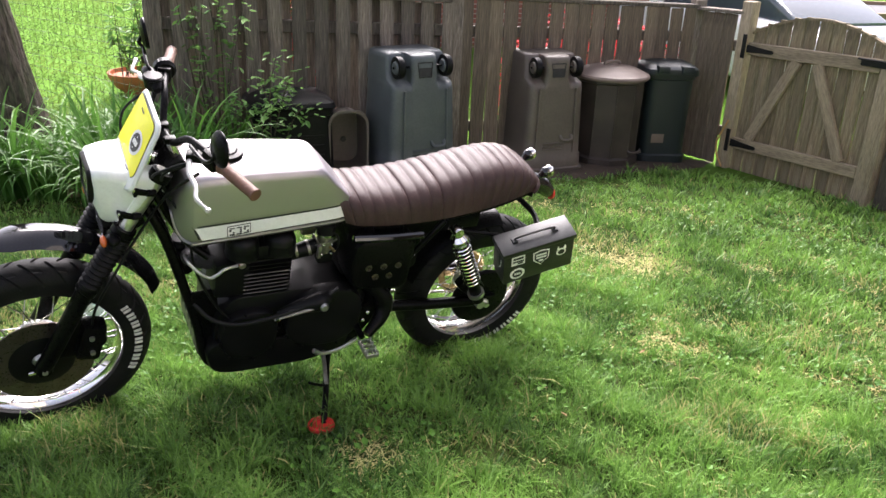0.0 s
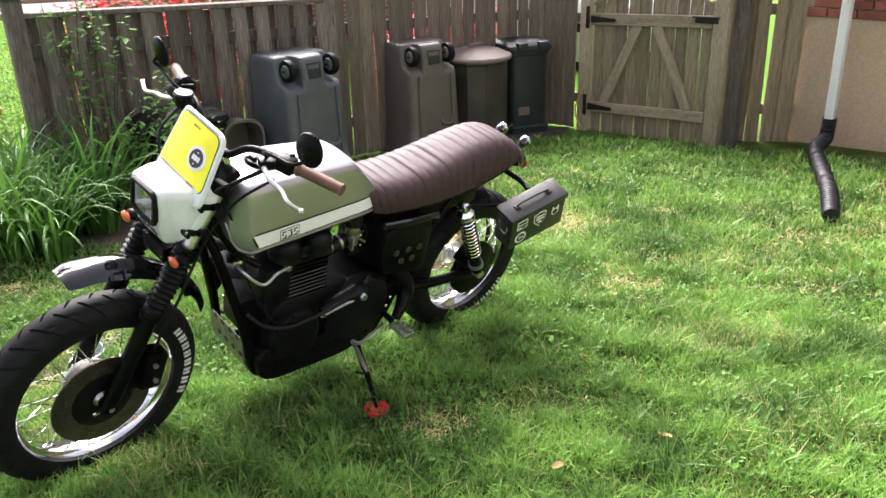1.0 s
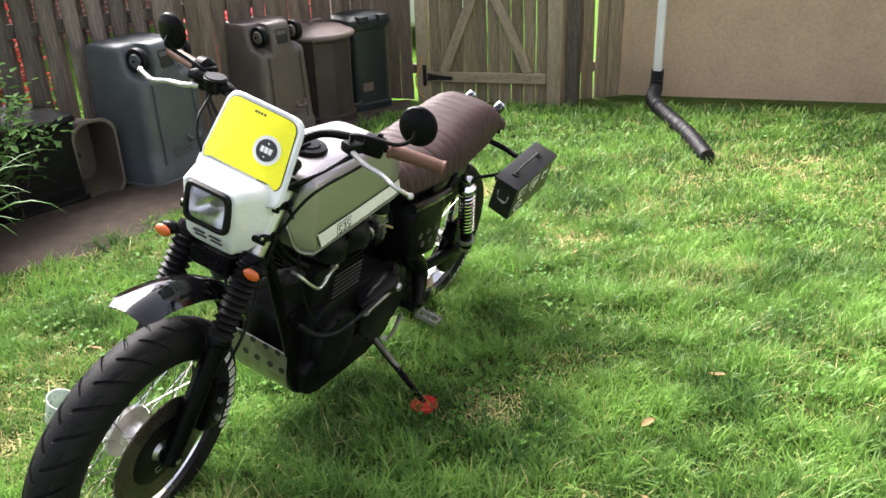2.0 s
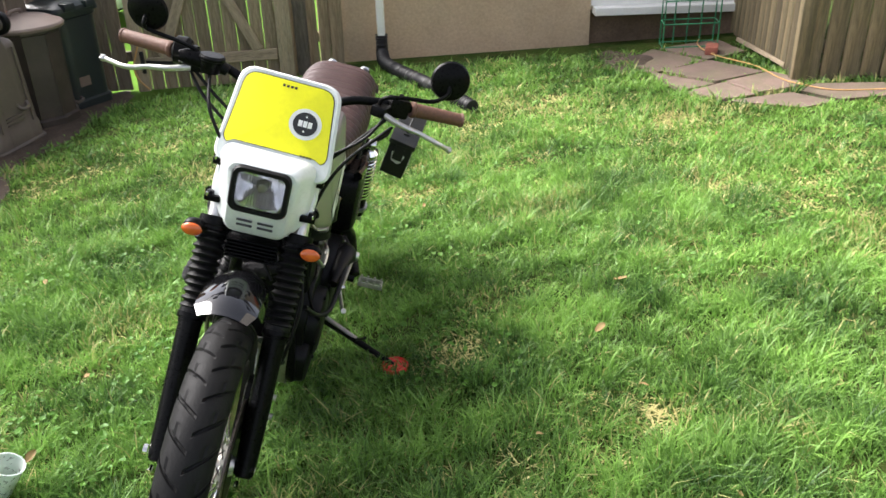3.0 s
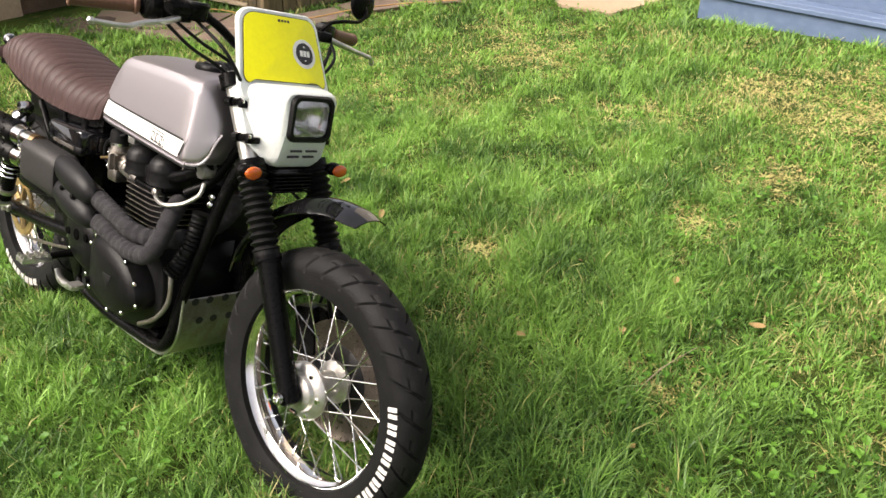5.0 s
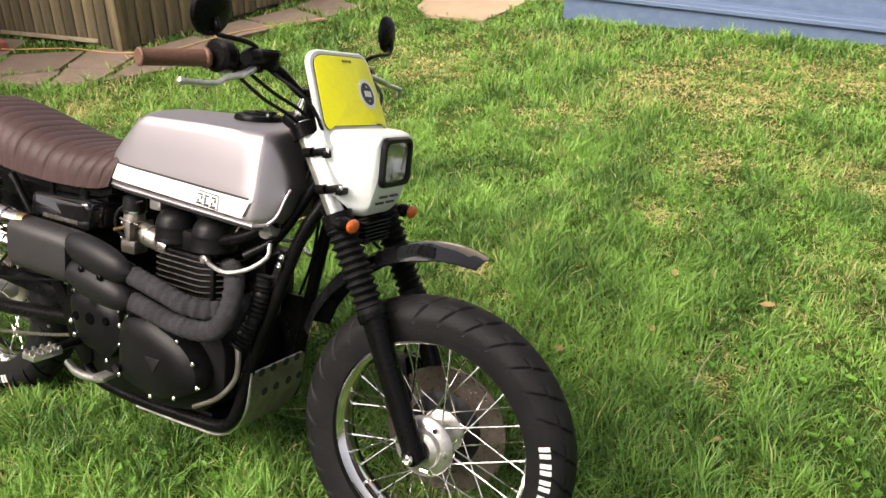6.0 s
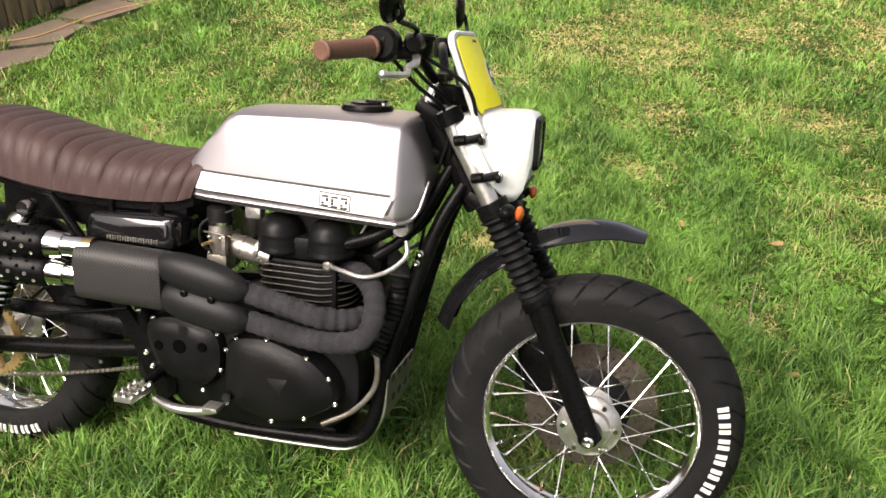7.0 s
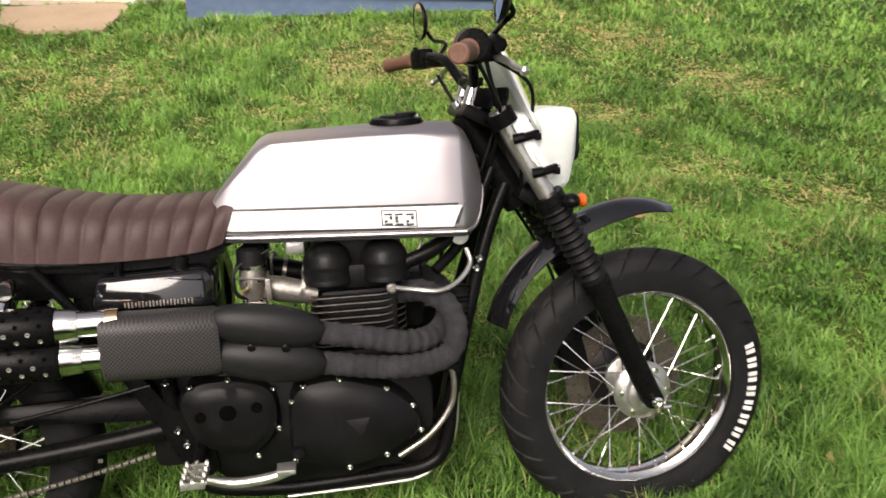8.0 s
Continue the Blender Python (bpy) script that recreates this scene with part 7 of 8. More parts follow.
ammo = part("steel_box", cuboid((0, 0, -0.012), (0.275, 0.095, 0.15), None, 0.006), "ammo", bike, "black steel ammunition box with white stickers", 35, BOXM)
part("box_lid", cuboid((0, 0, 0.073), (0.287, 0.106, 0.022), None, 0.006), "ammo", ammo)
bm = tube([(-0.075, 0, 0.086), (-0.07, 0, 0.098), (0.0, 0, 0.101), (0.07, 0, 0.098), (0.075, 0, 0.086)], 0.0045, 8, 4)
cuboid((-0.078, 0, 0.087), (0.02, 0.024, 0.006), bm, 0.001)
cuboid((0.078, 0, 0.087), (0.02, 0.024, 0.006), bm, 0.001)
part("lid_handle", bm, "ammo", ammo)
part("box_latch", cuboid((0.141, 0, 0.03), (0.006, 0.04, 0.07), None, 0.002), "ammo", ammo)


def sticker(name, poly, x, z, parent, face="side", mat_="decal", lift=0.0):
    bm = bmesh.new()
    if face == "side":
        rings = [[Vector((x + a, 0.0478 + h + lift, z + b)) for a, b in poly] for h in (0, 0.0006)]
    else:
        rings = [[Vector((0.1378 + h + lift, x + a, z + b)) for a, b in poly] for h in (0, 0.0006)]
    return part(name, loft(rings, bm=bm), mat_, parent)


def circle(r, n=24):
    return [(r * math.cos(2 * math.pi * k / n), r * math.sin(2 * math.pi * k / n)) for k in range(n)]


sticker("sticker", [(-0.026, -0.024), (0.026, -0.024), (0.026, 0.024), (-0.026, 0.024)], 0.082, 0.03, ammo)
for a, b, w, h in ((0, 0.012, 0.02, 0.005), (0, -0.004, 0.022, 0.004), (-0.008, -0.014, 0.01, 0.004)):
    sticker("sticker_mark", [(a - w, b - h), (a + w, b - h), (a + w, b + h), (a - w, b + h)], 0.082, 0.03, ammo, "side", "ink", 0.001)
sticker("sticker", circle(0.029), 0.083, -0.042, ammo)
sticker("sticker_disc", circle(0.02), 0.083, -0.042, ammo, "side", "ink", 0.001)
for k in (-1, 0, 1):
    sticker("sticker_mark", [(-0.003, -0.006), (0.003, -0.006), (0.003, 0.006), (-0.003, 0.006)], 0.083 + 0.0085 * k, -0.042, ammo, "side", "decal", 0.0018)
shield_p = [(-0.032, 0.032), (0.0, 0.04), (0.032, 0.032), (0.03, -0.01), (0.0, -0.042), (-0.03, -0.01)]
sticker("sticker", shield_p, -0.008, 0.012, ammo)
sticker("sticker_disc", [(a * 0.86, b * 0.86) for a, b in shield_p], -0.008, 0.012, ammo, "side", "ink", 0.001)
for b, w in ((0.016, 0.021), (0.001, 0.02), (-0.016, 0.009)):
    sticker("sticker_mark", [(-w, b - 0.0045), (w, b - 0.0045), (w, b + 0.0045), (-w, b + 0.0045)], -0.008, 0.012, ammo, "side", "decal", 0.0018)
sticker("sticker", circle(0.019), -0.088, 0.008, ammo)
sticker("sticker_disc", circle(0.013), -0.088, 0.008, ammo, "side", "ink", 0.001)
for s in (-1, 1):
    sticker("sticker_mark", [(-0.007 + 0.012 * s, 0.014), (0.006 + 0.012 * s, 0.014), (0.0 + 0.014 * s, 0.034)], -0.088, 0.008, ammo, "side", "decal", 0.0002)
sticker("sticker", [(-0.028, 0.02), (0.0, 0.034), (0.026, 0.016), (0.02, -0.018), (0.008, -0.03), (-0.02, -0.02)], 0.0, 0.005, ammo, "end")
sticker("sticker_mark", [(-0.012, 0.012), (0.014, 0.014), (0.01, -0.004), (-0.014, -0.006)], 0.0, 0.005, ammo, "end", "ink", 0.001)

# red puck under the stand's foot
foot_w = BIKE @ Vector((-0.262, 0.437, 0.11))
puck = thing("stand_puck", Matrix.Translation((foot_w.x, foot_w.y, gz(foot_w.x, foot_w.y) + 0.006)) @ Matrix.Diagonal((1.05, 1.05, 1.05, 1)), "round red plastic puck under the motorcycle's side stand", "stand puck")
part("puck_base", lathe([(0.0, 0.0), (0.041, 0.0), (0.045, 0.007), (0.043, 0.016), (0.039, 0.018), (0.034, 0.012), (0.0, 0.01)], 36, (0, 0, 0), "Z"), "red", puck)
part("puck_ridge", lathe([(0.02, 0.01), (0.022, 0.015), (0.025, 0.015), (0.027, 0.01)], 28, (0, 0, 0), "Z"), "red", puck)

# ---- bins against the fence ----
def box_ring(hx, hy, r, z, n=4):
    return [Vector((x, y, z)) for x, y in rrect(hx, -hy, hy, r, n)]


def upturned_bin(name, m, body, label, h=0.93, w=0.58, dp=0.55):
    """A wheeled bin stood on its mouth: wide rim on the ground, wheels and moulded foot at the top."""
    t = thing(name, m, label, "bin", "bins by the fence")
    a, b = w / 2, dp / 2

    def ring(k, z, notch=0.003, fwd=1.0):
        """A rounded outline whose front corners may be cut back for the wheels."""
        x, y, c = a * k, b * k, 0.105
        poly = [(-x, y), (x, y), (x, -y * fwd + notch), (c + 0.001, -y * fwd + notch), (c, -y * fwd), (-c, -y * fwd), (-c - 0.001, -y * fwd + notch), (-x, -y * fwd + notch)]
        return [Vector((p.x, p.y, z)) for p in rounded(poly, 0.075 if notch < 0.02 else 0.04, 4)]

    body_rings = [ring(1.0, 0.0), ring(1.04, 0.012), ring(1.04, 0.045), ring(0.985, 0.055), ring(0.97, 0.15), ring(0.94, 0.16), ring(0.92, 0.3), ring(0.87, h * 0.72), ring(0.86, h * 0.755),
                  ring(0.85, h * 0.78, 0.03), ring(0.845, h * 0.8, 0.1), ring(0.835, h * 0.86, 0.125), ring(0.825, h * 0.95, 0.13, 0.98), ring(0.81, h * 0.985, 0.13, 0.95), ring(0.76, h, 0.12, 0.9)]
    part("bin_body", loft(body_rings), body, t, "", 50)
    f = -b * 0.85
    # raised black piece in the foot between the wheels, coloured as a recess's shade
    part("foot_recess", loft([[Vector((x, y, z)) for x, y, z in ((-0.05 * k, f - 0.001 - q, h * 0.83 + e), (0.05 * k, f - 0.001 - q, h * 0.83 + e), (0.062 * k, f + 0.012 - q, h * 0.945 - e), (-0.062 * k, f + 0.012 - q, h * 0.945 - e))] for k, q, e in ((1.0, -0.01, 0), (1.0, 0.004, 0), (0.9, 0.004, 0.008), (0.88, 0.0, 0.01))]), "ink", t)
    for s in (-1, 1):
        x = s * (a * 0.83 - 0.05)
        whl = part("wheel", lathe([(0.0, -0.026), (0.03, -0.026), (0.034, -0.02), (0.052, -0.02), (0.058, -0.024), (0.076, -0.022), (0.08, -0.012), (0.08, 0.012), (0.076, 0.022), (0.058, 0.024), (0.052, 0.02), (0.034, 0.02), (0.0, 0.026)], 28, (x, f + 0.055, h * 0.905), "X"), "boot", t, "black plastic wheel")
        for e in (-1, 1):
            part("wheel_hub", lathe([(0.0, e * 0.034), (0.04, e * 0.032), (0.047, e * 0.022)], 18, (x, f + 0.055, h * 0.905), "X"), body, whl)
    part("axle", tube([(-a * 0.8, f + 0.055, h * 0.905), (a * 0.8, f + 0.055, h * 0.905)], 0.009, 8, 1), "satin", t)
    for k in range(3):
        part("moulded_rib", cuboid((-a * 0.05, -b * 0.945, 0.2 + 0.024 * k), (0.17, 0.014, 0.008), None, 0.003), body, t)
    part("grip_bar", tube([(a * 0.18, -b * 0.9, 0.31), (a * 0.24, -b * 0.99, 0.275), (a * 0.5, -b * 0.99, 0.275), (a * 0.56, -b * 0.9, 0.31)], 0.013, 8, 4), body, t)
    for s in (-1, 1):
        part("corner_crease", tube([(s * a * 0.62, -b * 0.955, 0.17), (s * a * 0.58, -b * 0.9, h * 0.74)], 0.008, 6, 1), body, t)
    return t


def yard(x, y, dz=0.0, rz=0.0):
    return pose(x, y, gz(x, y) + dz, 0, 0, rz)


upturned_bin("wheeled_bin", yard(-0.68, 5.97, 0, 40), "can_grey", "upturned grey plastic wheeled bin against the fence")
upturned_bin("wheeled_bin", yard(0.27, 6.66, 0, 30), "can_brown", "upturned grey-brown plastic wheeled bin against the fence", 0.92, 0.54)


def lidded_can(name, m, body, lid, label, r=0.25, h=0.78, square=False):
    t = thing(name, m, label, "bin", "bins by the fence")
    prof = [(0.0, 0.0), (r * 1.0, 0.0), (r * 1.04, 0.01), (r * 1.04, 0.09), (r * 0.95, 0.105), (r * 0.95, h * 0.5), (r * 0.97, h - 0.06), (r * 1.03, h - 0.05), (r * 1.04, h - 0.02), (r * 0.98, h - 0.015), (r * 0.95, h - 0.03)]
    if square:
        rings = [box_ring(p * 1.02, p * 0.95, p * 0.45, z) for p, z in prof[1:]]
        part("bin_body", loft(rings), body, t)
        part("bin_lid", loft([box_ring(r * k * 1.04, r * k, r * 0.4, z) for k, z in ((1.06, h - 0.02), (1.08, h - 0.005), (1.05, h + 0.03), (0.9, h + 0.06), (0.5, h + 0.075))]), lid, t)
        for s in (-1, 1):
            part("lid_lug", cuboid((s * r * 0.5, -r * 0.98, h + 0.035), (0.1, 0.09, 0.06), None, 0.015), lid, t)
        part("bin_label", cuboid((-0.06, -r * 0.888, 0.24), (0.11, 0.006, 0.08), None, 0.002), "lid_brown", t, "faded grey label")
    else:
        part("bin_body", lathe(prof, 10, (0, 0, 0), "Z"), body, t, "", 20)
        for k in range(10):
            a = 2 * math.pi * k / 10
            part("body_rib", tube([(r * 0.945 * math.cos(a), r * 0.945 * math.sin(a), 0.1), (r * 0.945 * math.cos(a), r * 0.945 * math.sin(a), h * 0.5), (r * 0.965 * math.cos(a), r * 0.965 * math.sin(a), h - 0.07)], 0.007, 6, 2), body, t)
        part("bin_lid", lathe([(r * 1.05, h - 0.03), (r * 1.11, h - 0.028), (r * 1.12, h - 0.01), (r * 1.08, h + 0.005), (r * 1.0, h + 0.012), (r * 0.75, h + 0.045), (r * 0.35, h + 0.065), (0.0, h + 0.068)], 40, (0, 0, 0), "Z"), lid, t, "faded brown domed lid")
        part("lid_handle", tube([(-0.07, 0, h + 0.06), (-0.055, 0, h + 0.088), (0.055, 0, h + 0.088), (0.07, 0, h + 0.06)], 0.013, 8, 4), lid, t)
        part("side_handle", tube([(0.08, -r * 0.93, 0.16), (0.1, -r * 1.0, 0.15), (0.19, -r * 0.93, 0.15), (0.2, -r * 0.84, 0.16)], 0.011, 8, 4), body, t)
    return t


lidded_can("dustbin", yard(0.8, 6.98, 0, 30), "can_dark", "lid_brown", "round dark brown plastic dustbin with a faded lid", 0.28, 0.76)
lidded_can("dustbin", yard(1.26, 7.26, 0, 15), "can_green", "can_green", "square dark green plastic bin with a closed lid", 0.205, 0.79, True)

# black compost bin with a brown can beside it, among the leaves
comp = thing("compost_bin", yard(-1.52, 5.68, 0, 30), "black plastic compost bin half hidden by leaves", "compost bin")
part("bin_body", loft([box_ring(0.3 * k, 0.28 * k, 0.06, z) for k, z in ((1.0, 0), (1.0, 0.05), (0.96, 0.06), (0.92, 0.47), (0.96, 0.48), (0.96, 0.52))]), "boot", comp)
part("bin_lid", loft([box_ring(0.3 * k, 0.28 * k, 0.06, z) for k, z in ((1.0, 0.52), (1.02, 0.535), (0.98, 0.565), (0.75, 0.6), (0.2, 0.625))]), "boot", comp)
for k in range(4):
    part("vent_bar", cuboid((0, -0.275 + 0.004 * k, 0.12 + 0.07 * k), (0.42, 0.012, 0.018), None, 0.003), "boot", comp)
tub = thing("brown_tub", yard(-1.06, 5.66, 0, 24), "open brown plastic tub lying with its mouth outwards", "tub")
def mouth_ring(k, y, grow=0.0):
    return [Vector((x * k, y, 0.25 + (z - 0.25) * k)) for x, z in rrect(0.135 + grow, -grow, 0.5 + grow, 0.1, 6)]


part("tub_body", loft([mouth_ring(0.82, 0.32), mouth_ring(0.84, 0.3), mouth_ring(0.97, 0.03), mouth_ring(0.985, 0.0, 0.012), mouth_ring(0.985, -0.025, 0.012), mouth_ring(0.96, -0.025), mouth_ring(0.93, 0.03), mouth_ring(0.8, 0.28), mouth_ring(0.05, 0.285)]), "can_brown", tub, "", 40)
part("drain_plug", lathe([(0.0, 0.0), (0.02, 0.0), (0.022, 0.01), (0.0, 0.014)], 12, (0.0, 0.27, 0.22)), "ink", tub)

# ---- tree at the end of the bed ----
tr = thing("tree", None, "rough grey-brown tree trunk with ivy at its foot", "tree")
TX, TY = -3.25, 5.0
tz = gz(TX, TY)
rings = []
path_t = spline([(TX, TY, tz - 0.1), (TX - 0.02, TY, tz + 0.25), (TX - 0.08, TY + 0.02, tz + 0.8), (TX - 0.2, TY + 0.05, tz + 1.7), (TX - 0.32, TY + 0.1, tz + 3.0), (TX - 0.35, TY + 0.2, tz + 4.6)], 16)
for i, q in enumerate(path_t):
    z = q.z - tz
    r = 0.2 + 0.2 * math.exp(-max(0, z + 0.05) / 0.28) - 0.018 * z
    ring = []
    for k in range(110):
        a = 2 * math.pi * k / 110
        warp = noise.noise(Vector((2.5 * math.cos(a), 2.5 * math.sin(a), z * 1.4)))
        ridge = abs(math.sin(9 * a + 2.2 * warp + 0.7 * math.sin(z * 5)))
        plates = noise.noise(Vector((7 * math.cos(a), 7 * math.sin(a), z * 6)))
        ring.append(q + Vector((math.cos(a), math.sin(a), 0)) * r * (1 + 0.07 * warp + 0.07 * ridge + 0.035 * plates + 0.12 * math.sin(4 * a) * math.exp(-max(0, z) / 0.3)))
    rings.append(ring)
part("trunk", loft(rings), "bark", tr, "rough bark", 80)
for k, (ang, up_, ln) in enumerate(((40, 2.6, 2.2), (160, 3.0, 2.4), (280, 3.4, 2.0), (90, 4.2, 1.8), (220, 4.4, 1.8))):
    a = radians(ang)
    b = Vector((TX - 0.3, TY + 0.1, tz + up_))
    part("limb", tube([b, b + Vector((math.cos(a), math.sin(a), 0.7)) * ln * 0.5, b + Vector((math.cos(a) * 1.1, math.sin(a) * 1.1, 1.2)) * ln], [0.1, 0.07, 0.03], 10, 4), "bark", tr)


def leaf_cloud(name, spots, size, material, parent=None, seed=1, aspect=0.5, droop=0.3, kind="stuff", fold=True):
    """Many small pointed leaves at the given spots, as one mesh."""
    r = random.Random(seed)
    verts, faces = [], []
    for p in spots:
        L = size * r.uniform(0.6, 1.25)
        a = r.uniform(0, 2 * math.pi)
        e = r.uniform(-0.6, 0.5) - droop
        d = Vector((math.cos(a) * math.cos(e), math.sin(a) * math.cos(e), math.sin(e)))
        sd = d.cross(Vector((r.uniform(-0.3, 0.3), r.uniform(-0.3, 0.3), 1))).normalized() * L * aspect * 0.5
        n_ = d.cross(sd).normalized() * L * 0.08
        p = Vector(p)
        b = len(verts)
        verts += [p, p + d * L * 0.35 + sd - n_, p + d * L * 0.7 + sd * 0.7 - n_, p + d * L, p + d * L * 0.7 - sd * 0.7 - n_, p + d * L * 0.35 - sd - n_, p + d * L * 0.5 + n_]
        faces += [(b, b + 1, b + 6), (b + 1, b + 2, b + 6), (b + 2, b + 3, b + 6), (b + 3, b + 4, b + 6), (b + 4, b + 5, b + 6), (b + 5, b, b + 6)]
    me = bpy.data.meshes.new(name)
    me.from_pydata(verts, [], faces)
    me.materials.append(M[material])
    ob = new(name, me)
    if parent is not None:
        ob.parent = parent
    if kind:
        ob["kind"] = kind
    return ob


r = random.Random(11)
spots = []
for k in range(1500):
    a, rr = r.uniform(0, 2 * math.pi), abs(r.gauss(0, 1))
    spots.append((TX - 0.3 + math.cos(a) * rr * 1.3, TY + 0.2 + math.sin(a) * rr * 1.3, tz + 5.2 + r.gauss(0, 0.7)))
leaf_cloud("crown", spots, 0.16, "hedge", tr, 3)
spots = []
for k in range(420):
    a = r.uniform(-2.2, 0.9)
    h = abs(r.gauss(0, 0.14))
    rr = 0.26 + 0.2 * math.exp(-h / 0.28) + r.uniform(0, 0.05)
    spots.append((TX + math.cos(a) * rr, TY + math.sin(a) * rr, tz + h))
tagged(leaf_cloud("ivy", spots, 0.05, "hedge", None, 4, 0.9, 0.2), "small dark ivy leaves round the tree's foot", "ivy", kind="stuff")
edge = thing("bed_edging", None, "pale yellow edging strip round the tree's foot", "edging")
part("edging_strip", tube([(x, y, gz(x, y) + 0.05) for x, y in ((-3.4, 4.66), (-3.15, 4.72), (-2.96, 4.82), (-2.84, 4.95))], 0.011, 8, 5), "cord", edge)

# ---- wire fence from the end post to the tree and on, with posts ----
wf = thing("wire_fence", None, "green wire mesh fence between the post and the tree", "fence")
WA_, WB_ = Vector((-2.42, 5.32, 0)), Vector((-7.2, 7.6, 0))
for k in range(14):
    h = 0.05 + 0.092 * k
    part("line_wire", tube([along(WA_, WB_, 0, 0, h), along(WA_, WB_, 5.2, 0, h)], 0.0016, 5, 1), "fence_wire", wf)
for k in range(60):
    s = 0.05 + 0.088 * k
    part("stay_wire", tube([along(WA_, WB_, s, 0, 0.03), along(WA_, WB_, s, 0, 1.26)], 0.0014, 5, 1), "fence_wire", wf)
for s in (1.7, 3.4, 5.2):
    part("metal_post", tube([along(WA_, WB_, s, 0.02, -0.05), along(WA_, WB_, s, 0.02, 1.32)], 0.014, 8, 1), "fence_wire", wf)

# ---- terracotta bowl with a shrub, outside the wire ----
bowl = thing("flower_bowl", yard(-4.1, 8.25, 0.0) @ Matrix.Diagonal((1.18, 1.18, 1.18, 1)), "wide terracotta bowl planted with a leafy shrub", "planter")
part("bowl", lathe([(0.0, 0.0), (0.15, 0.0), (0.16, 0.05), (0.22, 0.08), (0.26, 0.15), (0.275, 0.17), (0.28, 0.21), (0.262, 0.212), (0.25, 0.18), (0.0, 0.17)], 40, (0, 0, 0), "Z"), "terracotta", bowl)
spots = []
for k in range(16):
    a = r.uniform(0, 2 * math.pi)
    b = Vector((r.uniform(-0.12, 0.12), r.uniform(-0.1, 0.1), 0.17))
    top = b + Vector((math.cos(a) * r.uniform(0.1, 0.35), math.sin(a) * r.uniform(0.1, 0.3), r.uniform(0.35, 0.95)))
    part("stem", tube([b, b.lerp(top, 0.5) + Vector((0, 0, 0.05)), top], [0.005, 0.004, 0.002], 5, 3), "bark", bowl)
    for j in range(16):
        q = b.lerp(top, r.uniform(0.2, 1.0))
        spots.append((q.x + r.uniform(-0.05, 0.05), q.y + r.uniform(-0.05, 0.05), q.z + r.uniform(-0.04, 0.06)))
leaf_cloud("foliage", spots, 0.09, "rose", bowl, 6, 0.6)

# ---- daylilies: clumps of long arching leaves ----
def lily_leaf(seed):
    """One long arching leaf with a fold along its middle, growing from the origin towards x."""
    r = random.Random(seed)
    verts, faces = [], []
    L, w, lean = r.uniform(0.42, 0.78), r.uniform(0.009, 0.015), 0.25 + 0.75 * (seed % 10) / 9
    q, m = Vector((r.uniform(0, 0.07), 0, 0)), 9
    for i in range(m):
        t = i / (m - 1)
        ang = radians(84) - lean * radians(150) * t ** 1.6
        if i:
            q = q + Vector((math.cos(ang), 0.12 * t, math.sin(ang))) * L / (m - 1)
        ww = w * (1 - t ** 2.2) + 0.0008
        verts += [q + Vector((0, -ww, ww * 0.5)), q, q + Vector((0, ww, ww * 0.5))]
    for i in range(m - 1):
        o = 3 * i
        faces += [(o, o + 1, o + 4, o + 3), (o + 1, o + 2, o + 5, o + 4)]
    me = bpy.data.meshes.new("daylily_leaf")
    me.from_pydata(verts, [], faces)
    me.polygons.foreach_set("use_smooth", [True] * len(faces))
    me.materials.append(M["lily"])
    return me


lily_leaves = [lily_leaf(k) for k in range(20)]
spots_l = []
for k in range(64):
    f, g = r.random(), r.random()
    # a bed between the fence and the lawn
    s = 2.75 + 2.1 * f
    off = 0.22 + 0.95 * g * (0.55 + 0.5 * f)
    spots_l.append(along(FA, FB, s, off))
for k in range(26):
    spots_l.append(Vector((-2.3 - 0.95 * r.random(), 4.35 + 0.95 * r.random(), 0)))
for k, p in enumerate(spots_l):
    if (p.xy - Vector((-1.52, 5.68))).length < 0.34 or (p.xy - Vector((-1.06, 5.72))).length < 0.3 or (p.x > -1.88 and p.y > 5.42) or p.x > -1.74 or (p.xy - Vector((TX, TY))).length < 0.5:
        continue
    sc = r.uniform(0.8, 1.15)
    clump = thing("daylily", pose(p.x, p.y, gz(p.x, p.y), 0, 0, r.uniform(0, 360)) @ Matrix.Diagonal((sc, sc, sc, 1)), "clump of long arching green daylily leaves", "daylily", "daylilies in the bed")
    for i in range(34):
        part("leaf", lily_leaves[r.randrange(20)], None, clump, "", 35, pose(r.uniform(-0.03, 0.03), r.uniform(-0.03, 0.03), 0, 0, r.uniform(-6, 6), 360 * i / 34 + r.uniform(-12, 12)))


# ---- rose bushes against the fence ----
def bush(name, base, canes, size, label, seed):
    r = random.Random(seed)
    t = thing(name, None, label, "rose bush")
    spots = []
    for tip in canes:
        b = Vector(base) + Vector((r.uniform(-0.05, 0.05), r.uniform(-0.05, 0.05), 0))
        tip = Vector(tip)
        mid = b.lerp(tip, 0.55) + Vector((r.uniform(-0.06, 0.06), r.uniform(-0.06, 0.06), 0.12))
        line = spline([b, mid, tip], 8)
        part("cane", tube([b, mid, tip], [0.006, 0.005, 0.002], 6, 6), "bark", t)
        for q in line[4:]:
            for j in range(size):
                spots.append((q.x + r.gauss(0, 0.05), q.y + r.gauss(0, 0.05), q.z + r.gauss(0, 0.045)))
    leaf_cloud("foliage", spots, 0.058, "rose", t, seed, 0.5, 0.15)
    return t


